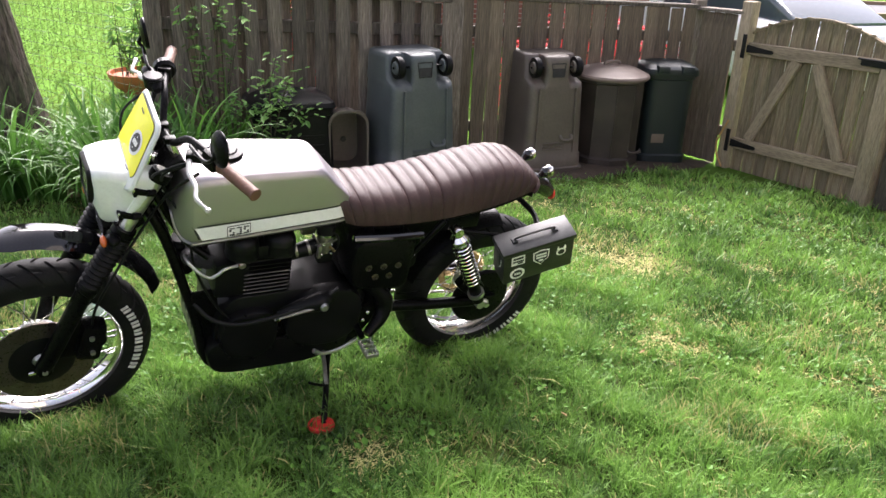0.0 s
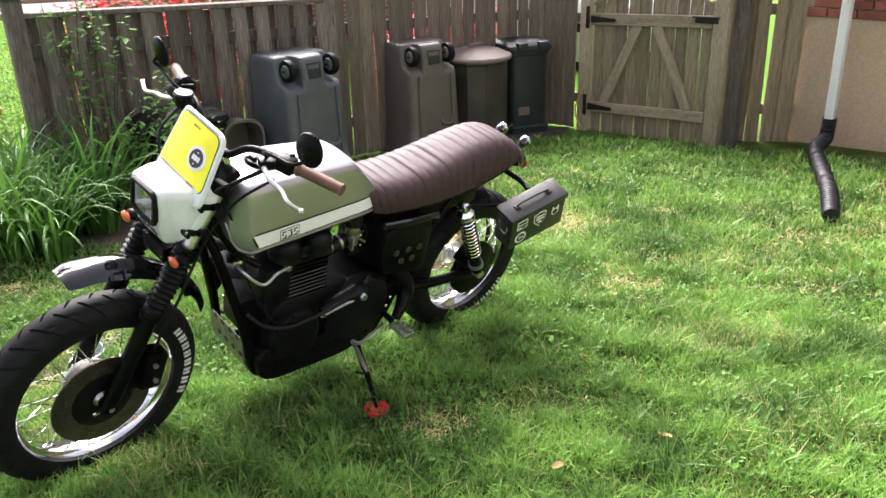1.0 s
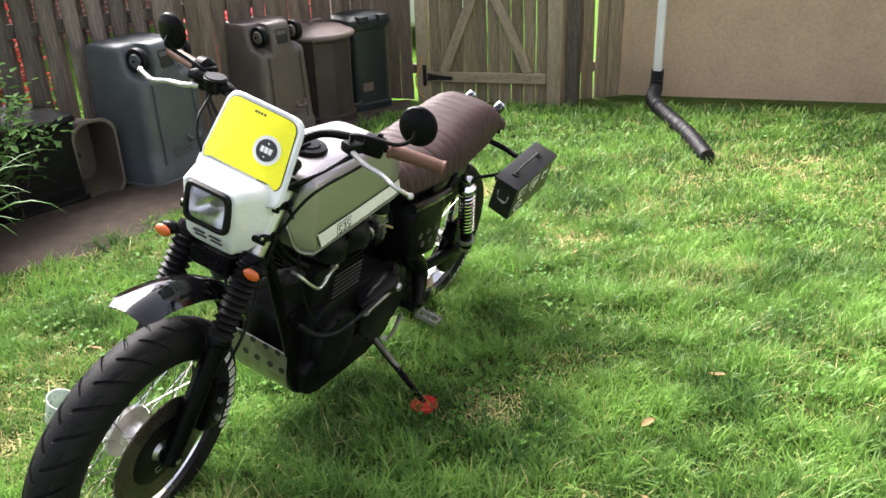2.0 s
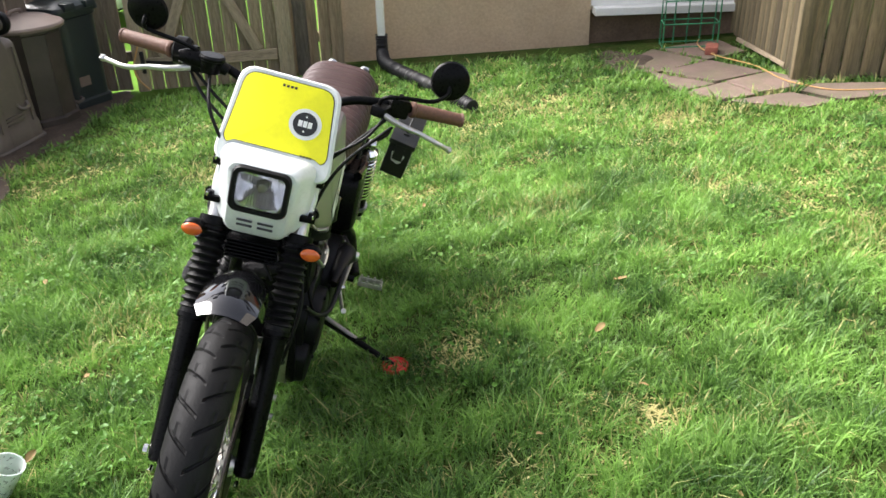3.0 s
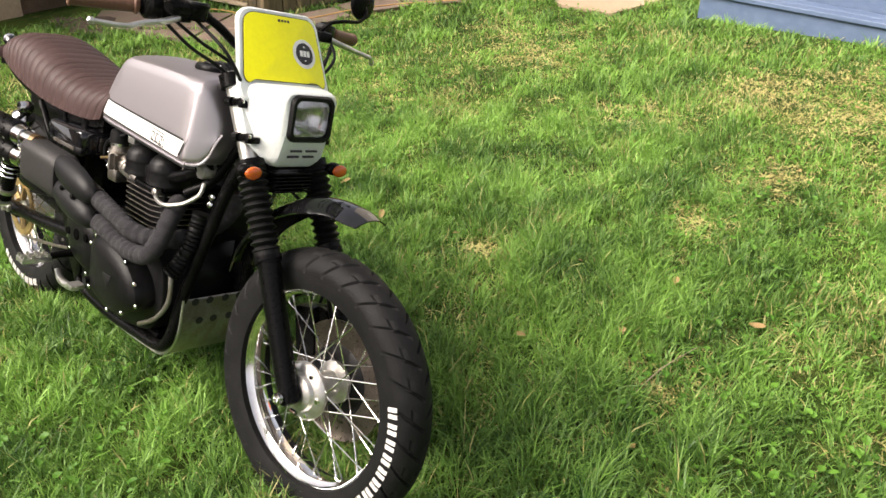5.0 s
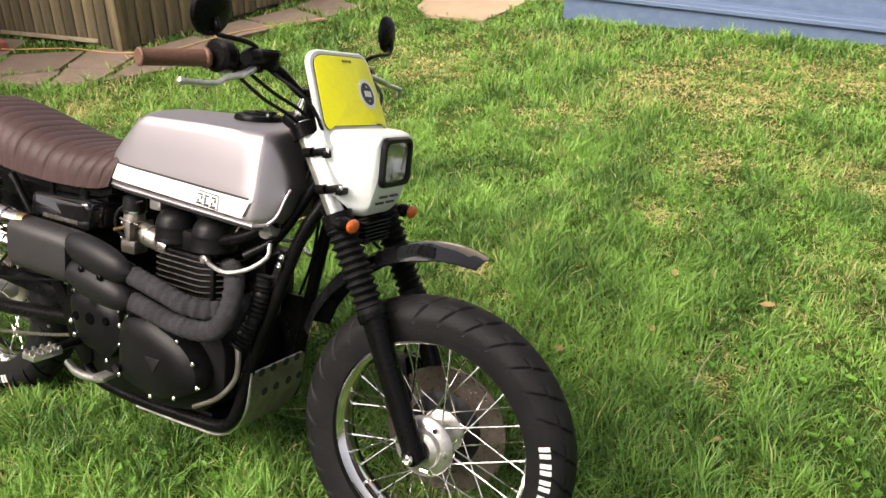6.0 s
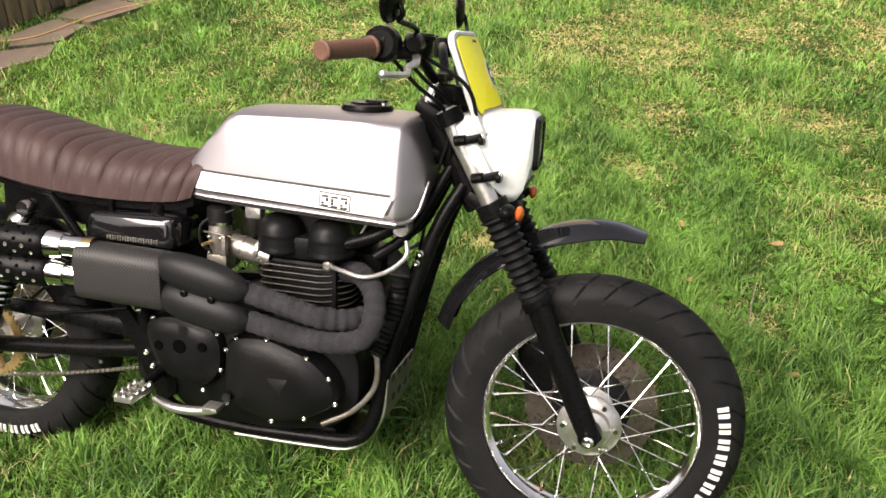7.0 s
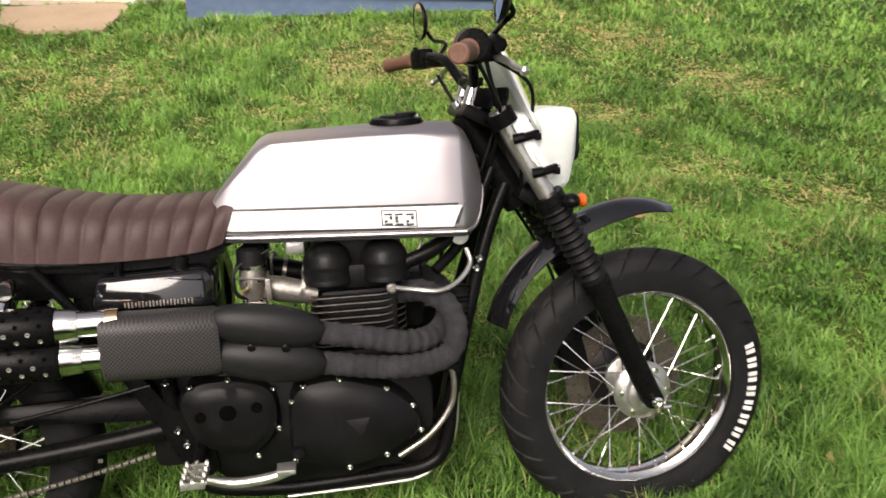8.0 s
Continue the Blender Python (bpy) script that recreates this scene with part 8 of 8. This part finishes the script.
b0 = along(FA, FB, 3.76, 0.3)
bush("rose_bush", b0, [along(FA, FB, 3.76 + 0.6 * dx, 0.3 + oy, h) for dx, oy, h in ((-0.2, 0.2, 0.72), (-0.42, 0.25, 0.6), (-0.1, 0.1, 0.88), (0.15, 0.2, 0.75), (0.35, 0.25, 0.62), (0.5, 0.2, 0.55), (-0.3, 0.05, 0.78), (0.05, 0.35, 0.6))], 3, "leafy rose bush against the dark board fence", 21)
b1 = along(FA, FB, 4.08, 0.14)
bush("climbing_rose", b1, [along(FA, FB, 4.08 + 0.75 * dx, 0.1 + oy, h) for dx, oy, h in ((-0.1, 0.05, 1.3), (0.05, 0.08, 1.42), (0.18, 0.05, 1.28), (-0.22, 0.1, 1.1), (0.3, 0.06, 1.36), (0.1, 0.15, 0.95), (-0.3, 0.1, 1.25), (0.0, 0.12, 1.5), (0.2, 0.1, 1.1), (-0.05, 0.1, 1.2))], 2, "thin climbing rose with fresh leaves on the fence", 22)

# ---- beyond the fence: azaleas, brick house, road, car ----
def azalea(x, y, w, h, seed, red=0.6):
    r = random.Random(seed)
    z0 = land(x, y)
    t = thing("azalea_bush", None, "azalea bush covered in red blossom behind the fence", "azalea", "azaleas behind the fence")
    green, blooms = [], []
    for k in range(14):
        a = r.uniform(0, 2 * math.pi)
        part("branch", tube([(x + r.uniform(-0.1, 0.1), y + r.uniform(-0.1, 0.1), z0), (x + math.cos(a) * w * 0.4, y + math.sin(a) * w * 0.4, z0 + h * 0.5), (x + math.cos(a) * w * 0.7, y + math.sin(a) * w * 0.7, z0 + h * 0.85)], [0.02, 0.012, 0.005], 6, 3), "bark", t)
    for k in range(2600):
        a, e = r.uniform(0, 2 * math.pi), math.asin(r.uniform(-0.2, 1))
        rr = r.uniform(0.72, 1.06) * (1 + 0.18 * math.sin(3 * a + seed) + 0.1 * math.sin(7 * a))
        p = (x + math.cos(a) * math.cos(e) * w * rr, y + math.sin(a) * math.cos(e) * w * rr, z0 + h * 0.35 + math.sin(e) * h * 0.65 * rr)
        (blooms if r.random() < red else green).append(p)
    leaf_cloud("foliage", green, 0.07, "hedge", t, seed)
    leaf_cloud("blossom", blooms, 0.055, "azalea", t, seed + 1, 0.9, 0.0)


n_out = Vector((-0.513, 0.858, 0))
for s, d_, w, h, seed, red in ((3.5, 1.4, 0.5, 1.42, 2, 0.7), (2.85, 1.5, 0.42, 1.36, 3, 0.75), (0.85, 0.9, 0.5, 1.0, 4, 0.9), (0.3, 0.9, 0.5, 1.02, 5, 0.9), (-0.3, 1.3, 0.5, 0.95, 6, 0.85)):
    p = along(FA, FB, s) + n_out * d_
    azalea(p.x, p.y, w, h, seed, red)

brick_far = bpy.data.materials.new("far_brickwork")
brick_far.use_nodes = True
bn, bl = brick_far.node_tree.nodes, brick_far.node_tree.links
bt = bn.new("ShaderNodeTexBrick")
bt.inputs["Color1"].default_value, bt.inputs["Color2"].default_value, bt.inputs["Mortar"].default_value = (0.3, 0.1, 0.07, 1), (0.22, 0.075, 0.055, 1), (0.4, 0.33, 0.28, 1)
bt.inputs["Scale"].default_value = 1.0
bt.inputs["Brick Width"].default_value, bt.inputs["Row Height"].default_value, bt.inputs["Mortar Size"].default_value = 0.225, 0.075, 0.007
bc, bmp2 = bn.new("ShaderNodeTexCoord"), bn.new("ShaderNodeMapping")
bmp2.inputs["Rotation"].default_value = (radians(90), 0, 0)
bl.new(bc.outputs["Object"], bmp2.inputs["Vector"])
bl.new(bmp2.outputs[0], bt.inputs["Vector"])
bl.new(bt.outputs["Color"], bn["Principled BSDF"].inputs["Base Color"])
bn["Principled BSDF"].inputs["Roughness"].default_value = 0.85
bb = bn.new("ShaderNodeBump")
bb.inputs["Strength"].default_value = 0.4
bl.new(bt.outputs["Fac"], bb.inputs["Height"])
bl.new(bb.outputs[0], bn["Principled BSDF"].inputs["Normal"])
M["brick_far"] = brick_far
hp_ = along(FA, FB, 1.2) + n_out * 6.5
house = thing("brick_house", pose(hp_.x, hp_.y, land(hp_.x, hp_.y), 0, 0, 31), "red brick house with white trim beyond the garden fence", "house")
part("wall", cuboid((4.3, 1.6, 2.6), (9.0, 3.2, 5.6), None), "brick_far", house, "", 0)
part("corner_trim", cuboid((0.16, -0.03, 2.6), (0.16, 0.06, 5.6), None, 0.005), "white_paint", house)
part("roof", loft([[Vector((x, y, z)) for x, y, z in ((-0.6, -0.5, 5.4), (9.2, -0.5, 5.4), (9.2, 3.4, 7.2), (-0.6, 3.4, 7.2))], [Vector((x, y, z)) for x, y, z in ((-0.6, -0.5, 5.5), (9.2, -0.5, 5.5), (9.2, 3.4, 7.3), (-0.6, 3.4, 7.3))]]), "asphalt", house, "", 0)
for x, z in ((2.6, 2.3), (6.2, 2.3)):
    wnd = part("window", cuboid((x, -0.03, z), (1.3, 0.07, 1.4), None, 0.01), "white_paint", house, "white framed window")
    for dx in (-0.3, 0.3):
        for dz in (-0.32, 0.32):
            part("window_pane", cuboid((x + dx, -0.068, z + dz), (0.5, 0.012, 0.55), None), "pane", wnd, "", 0)
zr = land(-9, 14)
road = flat("road", [(-60, 10.9, zr + 0.03), (60, 30.1, zr + 0.03), (60, 33.3, zr + 0.03), (-60, 14.1, zr + 0.03)], "asphalt", 0.1, "structure")
tagged(road, "pale grey asphalt road beyond the neighbour's lawn", "road")
for off in (-0.14, 3.2):
    beam_k = part("kerb", loft([[Vector((-60, 10.9 + off + y, zr + z)) for y, z in ((0, -0.05), (0, 0.12), (0.14, 0.12), (0.14, -0.05))], [Vector((60, 30.1 + off + y, zr + z)) for y, z in ((0, -0.05), (0, 0.12), (0.14, 0.12), (0.14, -0.05))]]), "pad", None, "", 0)
    tagged(beam_k, "concrete kerb along the road", "kerb", kind="structure")
for k in range(7):
    x = -22 + 7.5 * k
    y = 20.5 + 0.16 * (x + 60)
    rr = random.Random(50 + k)
    spots = []
    for j in range(900):
        a, e = rr.uniform(0, 2 * math.pi), math.asin(rr.uniform(0, 1))
        q = rr.uniform(0.7, 1.05) * (1 + 0.2 * math.sin(3 * a + k))
        spots.append((x + math.cos(a) * math.cos(e) * 2.6 * q, y + math.sin(a) * math.cos(e) * 1.6 * q, zr + 0.2 + math.sin(e) * 2.6 * q))
    h_ = thing("shrub", None, "dense green shrub across the road", "shrub", "shrubs across the road")
    part("stem", tube([(x, y, zr - 0.1), (x + 0.2, y, zr + 1.2)], [0.12, 0.06], 8, 1), "bark", h_)
    leaf_cloud("foliage", spots, 0.32, "hedge", h_, 60 + k)


def car(name, m, paint, label):
    t = thing(name, m, label, "car")
    def sec(x, hw, z0, z1, r):
        return [Vector((x, y, z)) for y, z in rrect(hw, z0, z1, r, 4)]
    part("body", loft([sec(-2.2, 0.7, 0.35, 0.72, 0.12), sec(-2.1, 0.82, 0.26, 0.82, 0.14), sec(-1.5, 0.88, 0.22, 0.92, 0.14), sec(-0.9, 0.9, 0.22, 0.97, 0.14), sec(0.6, 0.9, 0.22, 1.0, 0.14), sec(1.6, 0.88, 0.22, 0.98, 0.14), sec(2.15, 0.82, 0.28, 0.92, 0.14), sec(2.25, 0.7, 0.4, 0.8, 0.12)]), paint, t)
    part("cabin_glass", loft([sec(-1.0, 0.74, 0.9, 0.96, 0.03), sec(-0.35, 0.7, 0.9, 1.37, 0.1), sec(0.9, 0.7, 0.9, 1.4, 0.1), sec(1.7, 0.74, 0.9, 1.0, 0.04)]), "car_glass", t)
    part("roof", loft([sec(-0.4, 0.68, 1.34, 1.4, 0.025), sec(-0.1, 0.69, 1.36, 1.45, 0.03), sec(0.7, 0.69, 1.36, 1.46, 0.03), sec(1.0, 0.66, 1.34, 1.4, 0.025)]), paint, t)
    for s in (-1, 1):
        part("pillar", tube([(-0.98, 0.72 * s, 0.95), (-0.36, 0.68 * s, 1.38)], 0.03, 8, 1), paint, t)
        part("headlight", cuboid((-2.15, 0.58 * s, 0.68), (0.12, 0.26, 0.12), None, 0.03), "reflector", t)
        part("door_mirror", cuboid((-0.75, 0.98 * s, 1.0), (0.1, 0.18, 0.12), None, 0.03), paint, t)
        for x in (-1.4, 1.35):
            w_ = part("wheel", lathe([(0.0, -0.1), (0.3, -0.1), (0.32, -0.08), (0.32, 0.08), (0.3, 0.1), (0.0, 0.1)], 28, (x, 0.8 * s, 0.32)), "rubber", t)
            part("hubcap", lathe([(0.0, 0.105 * s), (0.19, 0.105 * s), (0.2, 0.09 * s)], 20, (x, 0.8 * s, 0.32)), "alloy", w_)
    return t


car("parked_car", pose(2.75, 12.3, land(2.75, 12.3) + 0.02, 0, 0, -58), "car_white", "white parked car beyond the garden gate")

# ---- plastic bottle lying in the grass ----
bot = thing("plastic_cup", yard(-1.36, 2.83, 0.012, 30), "clear plastic cup with a white and green rim in the grass", "cup")
cup_m = shader("milky_plastic", (0.75, 0.8, 0.77), 0.3, 0, [(20, (0.5, 0.66, 0.58), 0.5)], (80, 0.05))
cup_m.node_tree.nodes["Principled BSDF"].inputs["Transmission Weight"].default_value = 0.45
M["cup"] = cup_m
part("cup_body", lathe([(0.0, 0.0), (0.032, 0.0), (0.034, 0.004), (0.044, 0.1), (0.047, 0.102), (0.047, 0.106), (0.042, 0.106), (0.032, 0.006), (0.0, 0.004)], 30, (0, 0, 0), "Z"), "cup", bot, "", 35, pose(0, 0, 0.03, 25, 10, 0))

# ---- fallen leaves and a twig ----
def fallen(seed):
    r = random.Random(seed)
    verts, faces = [], []
    L, w = r.uniform(0.04, 0.06), r.uniform(0.011, 0.017)
    for i in range(6):
        t = i / 5
        ww = w * math.sin(math.pi * (0.08 + 0.88 * t)) ** 0.8
        z = 0.006 * math.sin(3 * t + seed)
        verts += [(t * L, -ww, z + 0.006), (t * L, 0, z), (t * L, ww, z + 0.007)]
    for i in range(5):
        o = 3 * i
        faces += [(o, o + 1, o + 4, o + 3), (o + 1, o + 2, o + 5, o + 4)]
    me = bpy.data.meshes.new("fallen_leaf")
    me.from_pydata(verts, [], faces)
    me.polygons.foreach_set("use_smooth", [True] * len(faces))
    me.materials.append(M["dead_leaf"])
    return me


leaf_sets = [fallen(k) for k in range(4)]
LEAVES = [(-0.62, 1.54), (-0.96, 1.49), (-0.75, 0.75), (-0.2, 1.2), (0.1, 1.6), (-0.66, 1.2), (-1.2, 1.35), (-1.6, 1.9), (-1.75, 2.3), (-1.5, 3.0), (-1.2, 3.3), (-0.9, 3.2), (0.3, 1.9), (-0.3, 1.75), (0.6, 2.6), (0.9, 3.2), (-1.25, 2.9), (-1.85, 1.55), (-0.4, 0.9)]
rl = random.Random(5)
for k in range(16):
    LEAVES.append((rl.uniform(-2.0, 3.0), rl.uniform(-1.5, 4.6)))
for k, (x, y) in enumerate(LEAVES):
    ob = tagged(new("fallen_leaf", leaf_sets[k % 4]), "small dry tan leaf lying on the grass", "leaf", "fallen leaves on the lawn")
    sc = rl.uniform(0.5, 0.9)
    ob.matrix_basis = pose(x, y, gz(x, y) + 0.04, rl.uniform(-25, 25), rl.uniform(-25, 25), rl.uniform(0, 360)) @ Matrix.Diagonal((sc, sc, sc, 1))
tagged(part("twig", tube([(-0.98, 1.28, gz(-1, 1.3) + 0.03), (-0.9, 1.16, gz(-1, 1.3) + 0.06), (-0.83, 1.02, gz(-1, 1.3) + 0.075)], [0.0015, 0.0018, 0.001], 6, 4), "rail_wood"), "thin dry straw-coloured twig in the grass", "twig")

# ---- lawn: blades of grass, denser where the camera passes ----


def smooth_noise(x, y, scale, seed):
    """Soft patches between 0 and 1."""
    g = np.random.default_rng(seed)
    k = g.normal(size=(7, 2)) * scale
    p = g.uniform(0, 6.28, 7)
    v = sum(np.sin(k[i, 0] * x + k[i, 1] * y + p[i]) for i in range(7))
    return 0.5 + v / 9.0


def side_of(x, y, a, b):
    return (b[0] - a[0]) * (y - a[1]) - (b[1] - a[1]) * (x - a[0])


def in_poly(x, y, poly):
    inside = np.zeros(len(x), bool)
    n = len(poly)
    for i in range(n):
        x0, y0 = poly[i]
        x1, y1 = poly[(i + 1) % n]
        hit = ((y0 > y) != (y1 > y)) & (x < (x1 - x0) * (y - y0) / (y1 - y0 + 1e-12) + x0)
        inside ^= hit
    return inside


def lawn_mask(x, y):
    """Where grass grows in the garden: not on beds, stones or beyond the walls."""
    keep = side_of(x, y, (1.5, 7.6), (-2.35, 5.3)) > 0.1 * 4
    keep &= side_of(x, y, (1.5, 7.6), (2.64, 6.38)) < -0.05
    keep &= side_of(x, y, (2.6, 6.5), (3.42, 6.28)) < 0.0
    keep &= side_of(x, y, (3.38, 6.4), (4.94, 4.62)) < -0.05
    keep &= ~in_poly(x, y, [(4.94, 4.62), (5.85, 3.62), (9, 3), (9, 7), (6, 7)])
    keep &= ~in_poly(x, y, [(4.24, 2.49), (5.8, 3.6), (9, 3.6), (9, -0.5), (5.62, 0.24)])
    keep &= ~in_poly(x, y, [(5.62, 0.22), (2.9, -1.72), (6, -6), (10, 0)])
    keep &= ~in_poly(x, y, [(3.25, -0.8), (1.36, -2.21), (2.2, -3.4), (4.1, -1.9)])
    for st in STONES:
        keep &= ~in_poly(x, y, st)
    keep &= ~in_poly(x, y, [(4.72, -0.28), (4.28, 0.06), (3.95, 0.1), (3.5, -0.2), (3.86, -0.78), (4.02, -0.84)])
    keep &= ~((((x + 1.2) * 0.87 + (y - 5.2) * 0.5) / 1.35) ** 2 + ((-(x + 1.2) * 0.5 + (y - 5.2) * 0.87) / 0.42) ** 2 < 1)
    keep &= ~((((x - 0.6) * 0.84 + (y - 6.6) * 0.54) / 1.2) ** 2 + ((-(x - 0.6) * 0.54 + (y - 6.6) * 0.84) / 0.22) ** 2 < 1)
    keep &= ~(((x + 2.9) / 0.8) ** 2 + ((y - 4.9) / 0.55) ** 2 < 1)
    return keep


BARE = [(-0.02, 2.25, 0.095), (1.04, 3.52, 0.2), (0.02, 1.51, 0.08), (0.9, 4.4, 0.2), (-1.36, 0.14, 0.17), (-0.61, -1.34, 0.26), (-0.64, -2.73, 0.3), (-0.81, 0.03, 0.16), (-0.19, -0.42, 0.2), (1.28, 0.4, 0.2), (2.6, 0.55, 0.26), (0.37, 0.08, 0.16), (0.07, 0.6, 0.14), (1.02, -0.7, 0.28), (1.55, -0.48, 0.26), (1.59, -1.19, 0.26), (0.98, -1.4, 0.3), (-0.9, 1.13, 0.1), (-1.6, 2.25, 0.13), (1.9, 2.1, 0.16), (-1.55, 2.85, 0.12), (2.9, 2.9, 0.16), (0.2, -2, 0.3)]


def bare_patch(x, y):
    bare = np.zeros(len(x))
    for bx, by, br in BARE:
        bare = np.maximum(bare, np.exp(-(((x - bx) ** 2 + (y - by) ** 2) / (1.4 * br) ** 2) ** 1.2))
    ragged = np.clip((smooth_noise(x, y, 24, 41) - 0.3) / 0.35, 0, 1)
    worn = np.clip((smooth_noise(x, y, 2.4, 31) * 0.5 + smooth_noise(x, y, 10, 32) * 0.5 - 0.56) / 0.12, 0, 1)
    return np.maximum(bare * (0.35 + 0.65 * ragged), 0.38 * worn * ragged)


def blades(name, x, y, h, w, lean, g, material, label, spread=1.1, turn=None):
    """Bent blades of grass, each of five points, as one mesh."""
    n = len(x)
    swirl = (14 * smooth_noise(x, y, 6.5, 8) if turn is None else turn) + g.normal(0, spread, n)
    dx, dy = np.cos(swirl), np.sin(swirl)
    sa = swirl + 1.57 + g.normal(0, 0.7, n)
    sx, sy = np.cos(sa) * w / 2, np.sin(sa) * w / 2
    z = gz(x, y) - 0.004
    v = np.empty((n, 5, 3))
    for i, (f, k) in enumerate(((0.0, 1.0), (0.0, -1.0), (0.55, -0.8), (0.55, 0.8), (1.0, 0.0))):
        out = lean * h * f ** 1.8
        v[:, i, 0] = x + dx * out + sx * k
        v[:, i, 1] = y + dy * out + sy * k
        v[:, i, 2] = z + h * (f - 0.22 * np.minimum(lean, 2.5) * f * f)
    me = bpy.data.meshes.new(name)
    me.vertices.add(n * 5)
    me.vertices.foreach_set("co", v.ravel())
    base = np.arange(n) * 5
    loops = np.empty((n, 7), np.int32)
    for i, k in enumerate((0, 1, 2, 3, 3, 2, 4)):
        loops[:, i] = base + k
    me.loops.add(n * 7)
    me.loops.foreach_set("vertex_index", loops.ravel())
    me.polygons.add(n * 2)
    starts = np.empty((n, 2), np.int32)
    starts[:, 0], starts[:, 1] = np.arange(n) * 7, np.arange(n) * 7 + 4
    me.polygons.foreach_set("loop_start", starts.ravel())
    me.update(calc_edges=True)
    me.materials.append(M[material])
    return tagged(new(name, me), label, "grass", kind="stuff")


# dense round the motorcycle, thinning to wider blades towards the edges of the garden
CX, CY, CORE = -0.3, 2.1, 2.2
g1 = np.random.default_rng(1)
n_in, n_out_ = 280000, 620000
rad = np.concatenate([CORE * np.sqrt(g1.uniform(0, 1, n_in)), CORE * (1 + g1.uniform(0, 1, n_out_) * ((9.5 / CORE) ** 0.75 - 1)) ** (1 / 0.75)])
ang = g1.uniform(0, 2 * math.pi, n_in + n_out_)
gx, gy = CX + rad * np.cos(ang), CY + rad * np.sin(ang)
thin = smooth_noise(gx, gy, 2.2, 5) * 0.25 + smooth_noise(gx, gy, 9.0, 6) * 0.25 + smooth_noise(gx, gy, 28.0, 7) * 0.3 + smooth_noise(gx, gy, 65.0, 9) * 0.2
thin = np.clip((thin - 0.32) / 0.36, 0, 1)
bare = bare_patch(gx, gy)
# blades grow in tufts: each is drawn to the middle of its tuft and leans away from it
cell = np.where(rad < CORE, 0.05, np.where(rad < 4.0, 0.065, 0.09))
ix, iy = np.floor(gx / cell), np.floor(gy / cell)


def hashed(k):
    v = np.sin(ix * 127.1 + iy * 311.7 + k * 74.7) * 43758.5453
    return v - np.floor(v)


tx, ty = (ix + 0.2 + 0.6 * hashed(1)) * cell, (iy + 0.2 + 0.6 * hashed(2)) * cell
turn = np.arctan2(gy - ty, gx - tx)
reach = np.hypot(gx - tx, gy - ty) / cell
loose = g1.uniform(0, 1, len(gx)) < 0.3
turn = np.where(loose, g1.uniform(0, 2 * math.pi, len(gx)), turn)
draw = np.where(loose, 0.0, 0.42)
gx, gy = gx + (tx - gx) * draw, gy + (ty - gy) * draw
stand = 0.7 + 0.6 * hashed(3)
keep = lawn_mask(gx, gy) & (np.hypot(gx - foot_w.x, gy - foot_w.y) > 0.04) & (gx > -5.5) & (gy > -7.0)
keep &= g1.uniform(0, 1, len(gx)) < np.clip(0.5 + 0.8 * thin, 0.5, 1) * (1 - 0.88 * bare)
gx, gy, thin, bare, rad, turn, reach, stand = (v[keep] for v in (gx, gy, thin, bare, rad, turn, reach, stand))
n = len(gx)
tall = 0.07 * g1.uniform(0.4, 1.2, n) * (0.42 + 0.95 * thin) * stand * (1 - 0.45 * bare)
wide = 0.0046 * g1.uniform(0.6, 1.4, n) * np.maximum(1.0, rad / CORE) ** 1.0
lean_g = np.abs(g1.normal(0.35, 0.35, n)) + 0.75 * reach
blades("lawn_grass", gx, gy, tall, wide, lean_g, g1, "grass", "uneven bright green lawn grass with straw-coloured patches", 0.55, turn)
# flattened dead blades in the worn patches
g2 = np.random.default_rng(2)
dx_, dy_ = g2.uniform(-3, 4.5, 600000), g2.uniform(-2.5, 5.8, 600000)
ok = lawn_mask(dx_, dy_) & (g2.uniform(0, 1, 600000) < 0.012 + 0.9 * bare_patch(dx_, dy_))
dx_, dy_ = dx_[ok], dy_[ok]
m_ = len(dx_)
blades("dry_grass", dx_, dy_, 0.022 * g2.uniform(0.5, 1.4, m_), 0.006 * g2.uniform(0.7, 1.3, m_), g2.uniform(1.0, 3.5, m_), g2, "straw", "flattened straw-coloured dead grass in the lawn", 3.0)

# the neighbour's lawn beyond the wire
g4 = np.random.default_rng(9)
xf, yf = g4.uniform(-16, 0, 150000), g4.uniform(4.5, 18.5, 150000)
kf = (side_of(xf, yf, (1.5, 7.6), (-2.35, 5.3)) < -0.3) & (side_of(xf, yf, (-2.42, 5.32), (-7.2, 7.6)) < 0.0) & (yf < 18.2 + 0.16 * (xf + 11))
far = leaf_cloud("far_lawn_grass", [(a, b, land(a, b) + 0.02) for a, b in zip(xf[kf][:60000], yf[kf][:60000])], 0.05, "far_grass", None, 15, 0.35, -0.6)
tagged(far, "bright green neighbouring lawn beyond the wire fence", "grass", kind="stuff")

# ---- clover and broad weeds among the grass ----
g5 = np.random.default_rng(12)
xc, yc = g5.uniform(-2.6, 3.8, 16000), g5.uniform(-1.5, 6.2, 16000)
kc = lawn_mask(xc, yc) & (smooth_noise(xc, yc, 2.5, 21) > 0.54)
spots = [(a, b, gz(a, b) + 0.03 + 0.02 * c) for a, b, c in zip(xc[kc], yc[kc], g5.uniform(0, 1, kc.sum()))]
tagged(leaf_cloud("clover", spots, 0.026, "clover", None, 16, 0.8, 0.0), "small clover and weed leaves in the lawn", "clover", kind="stuff")
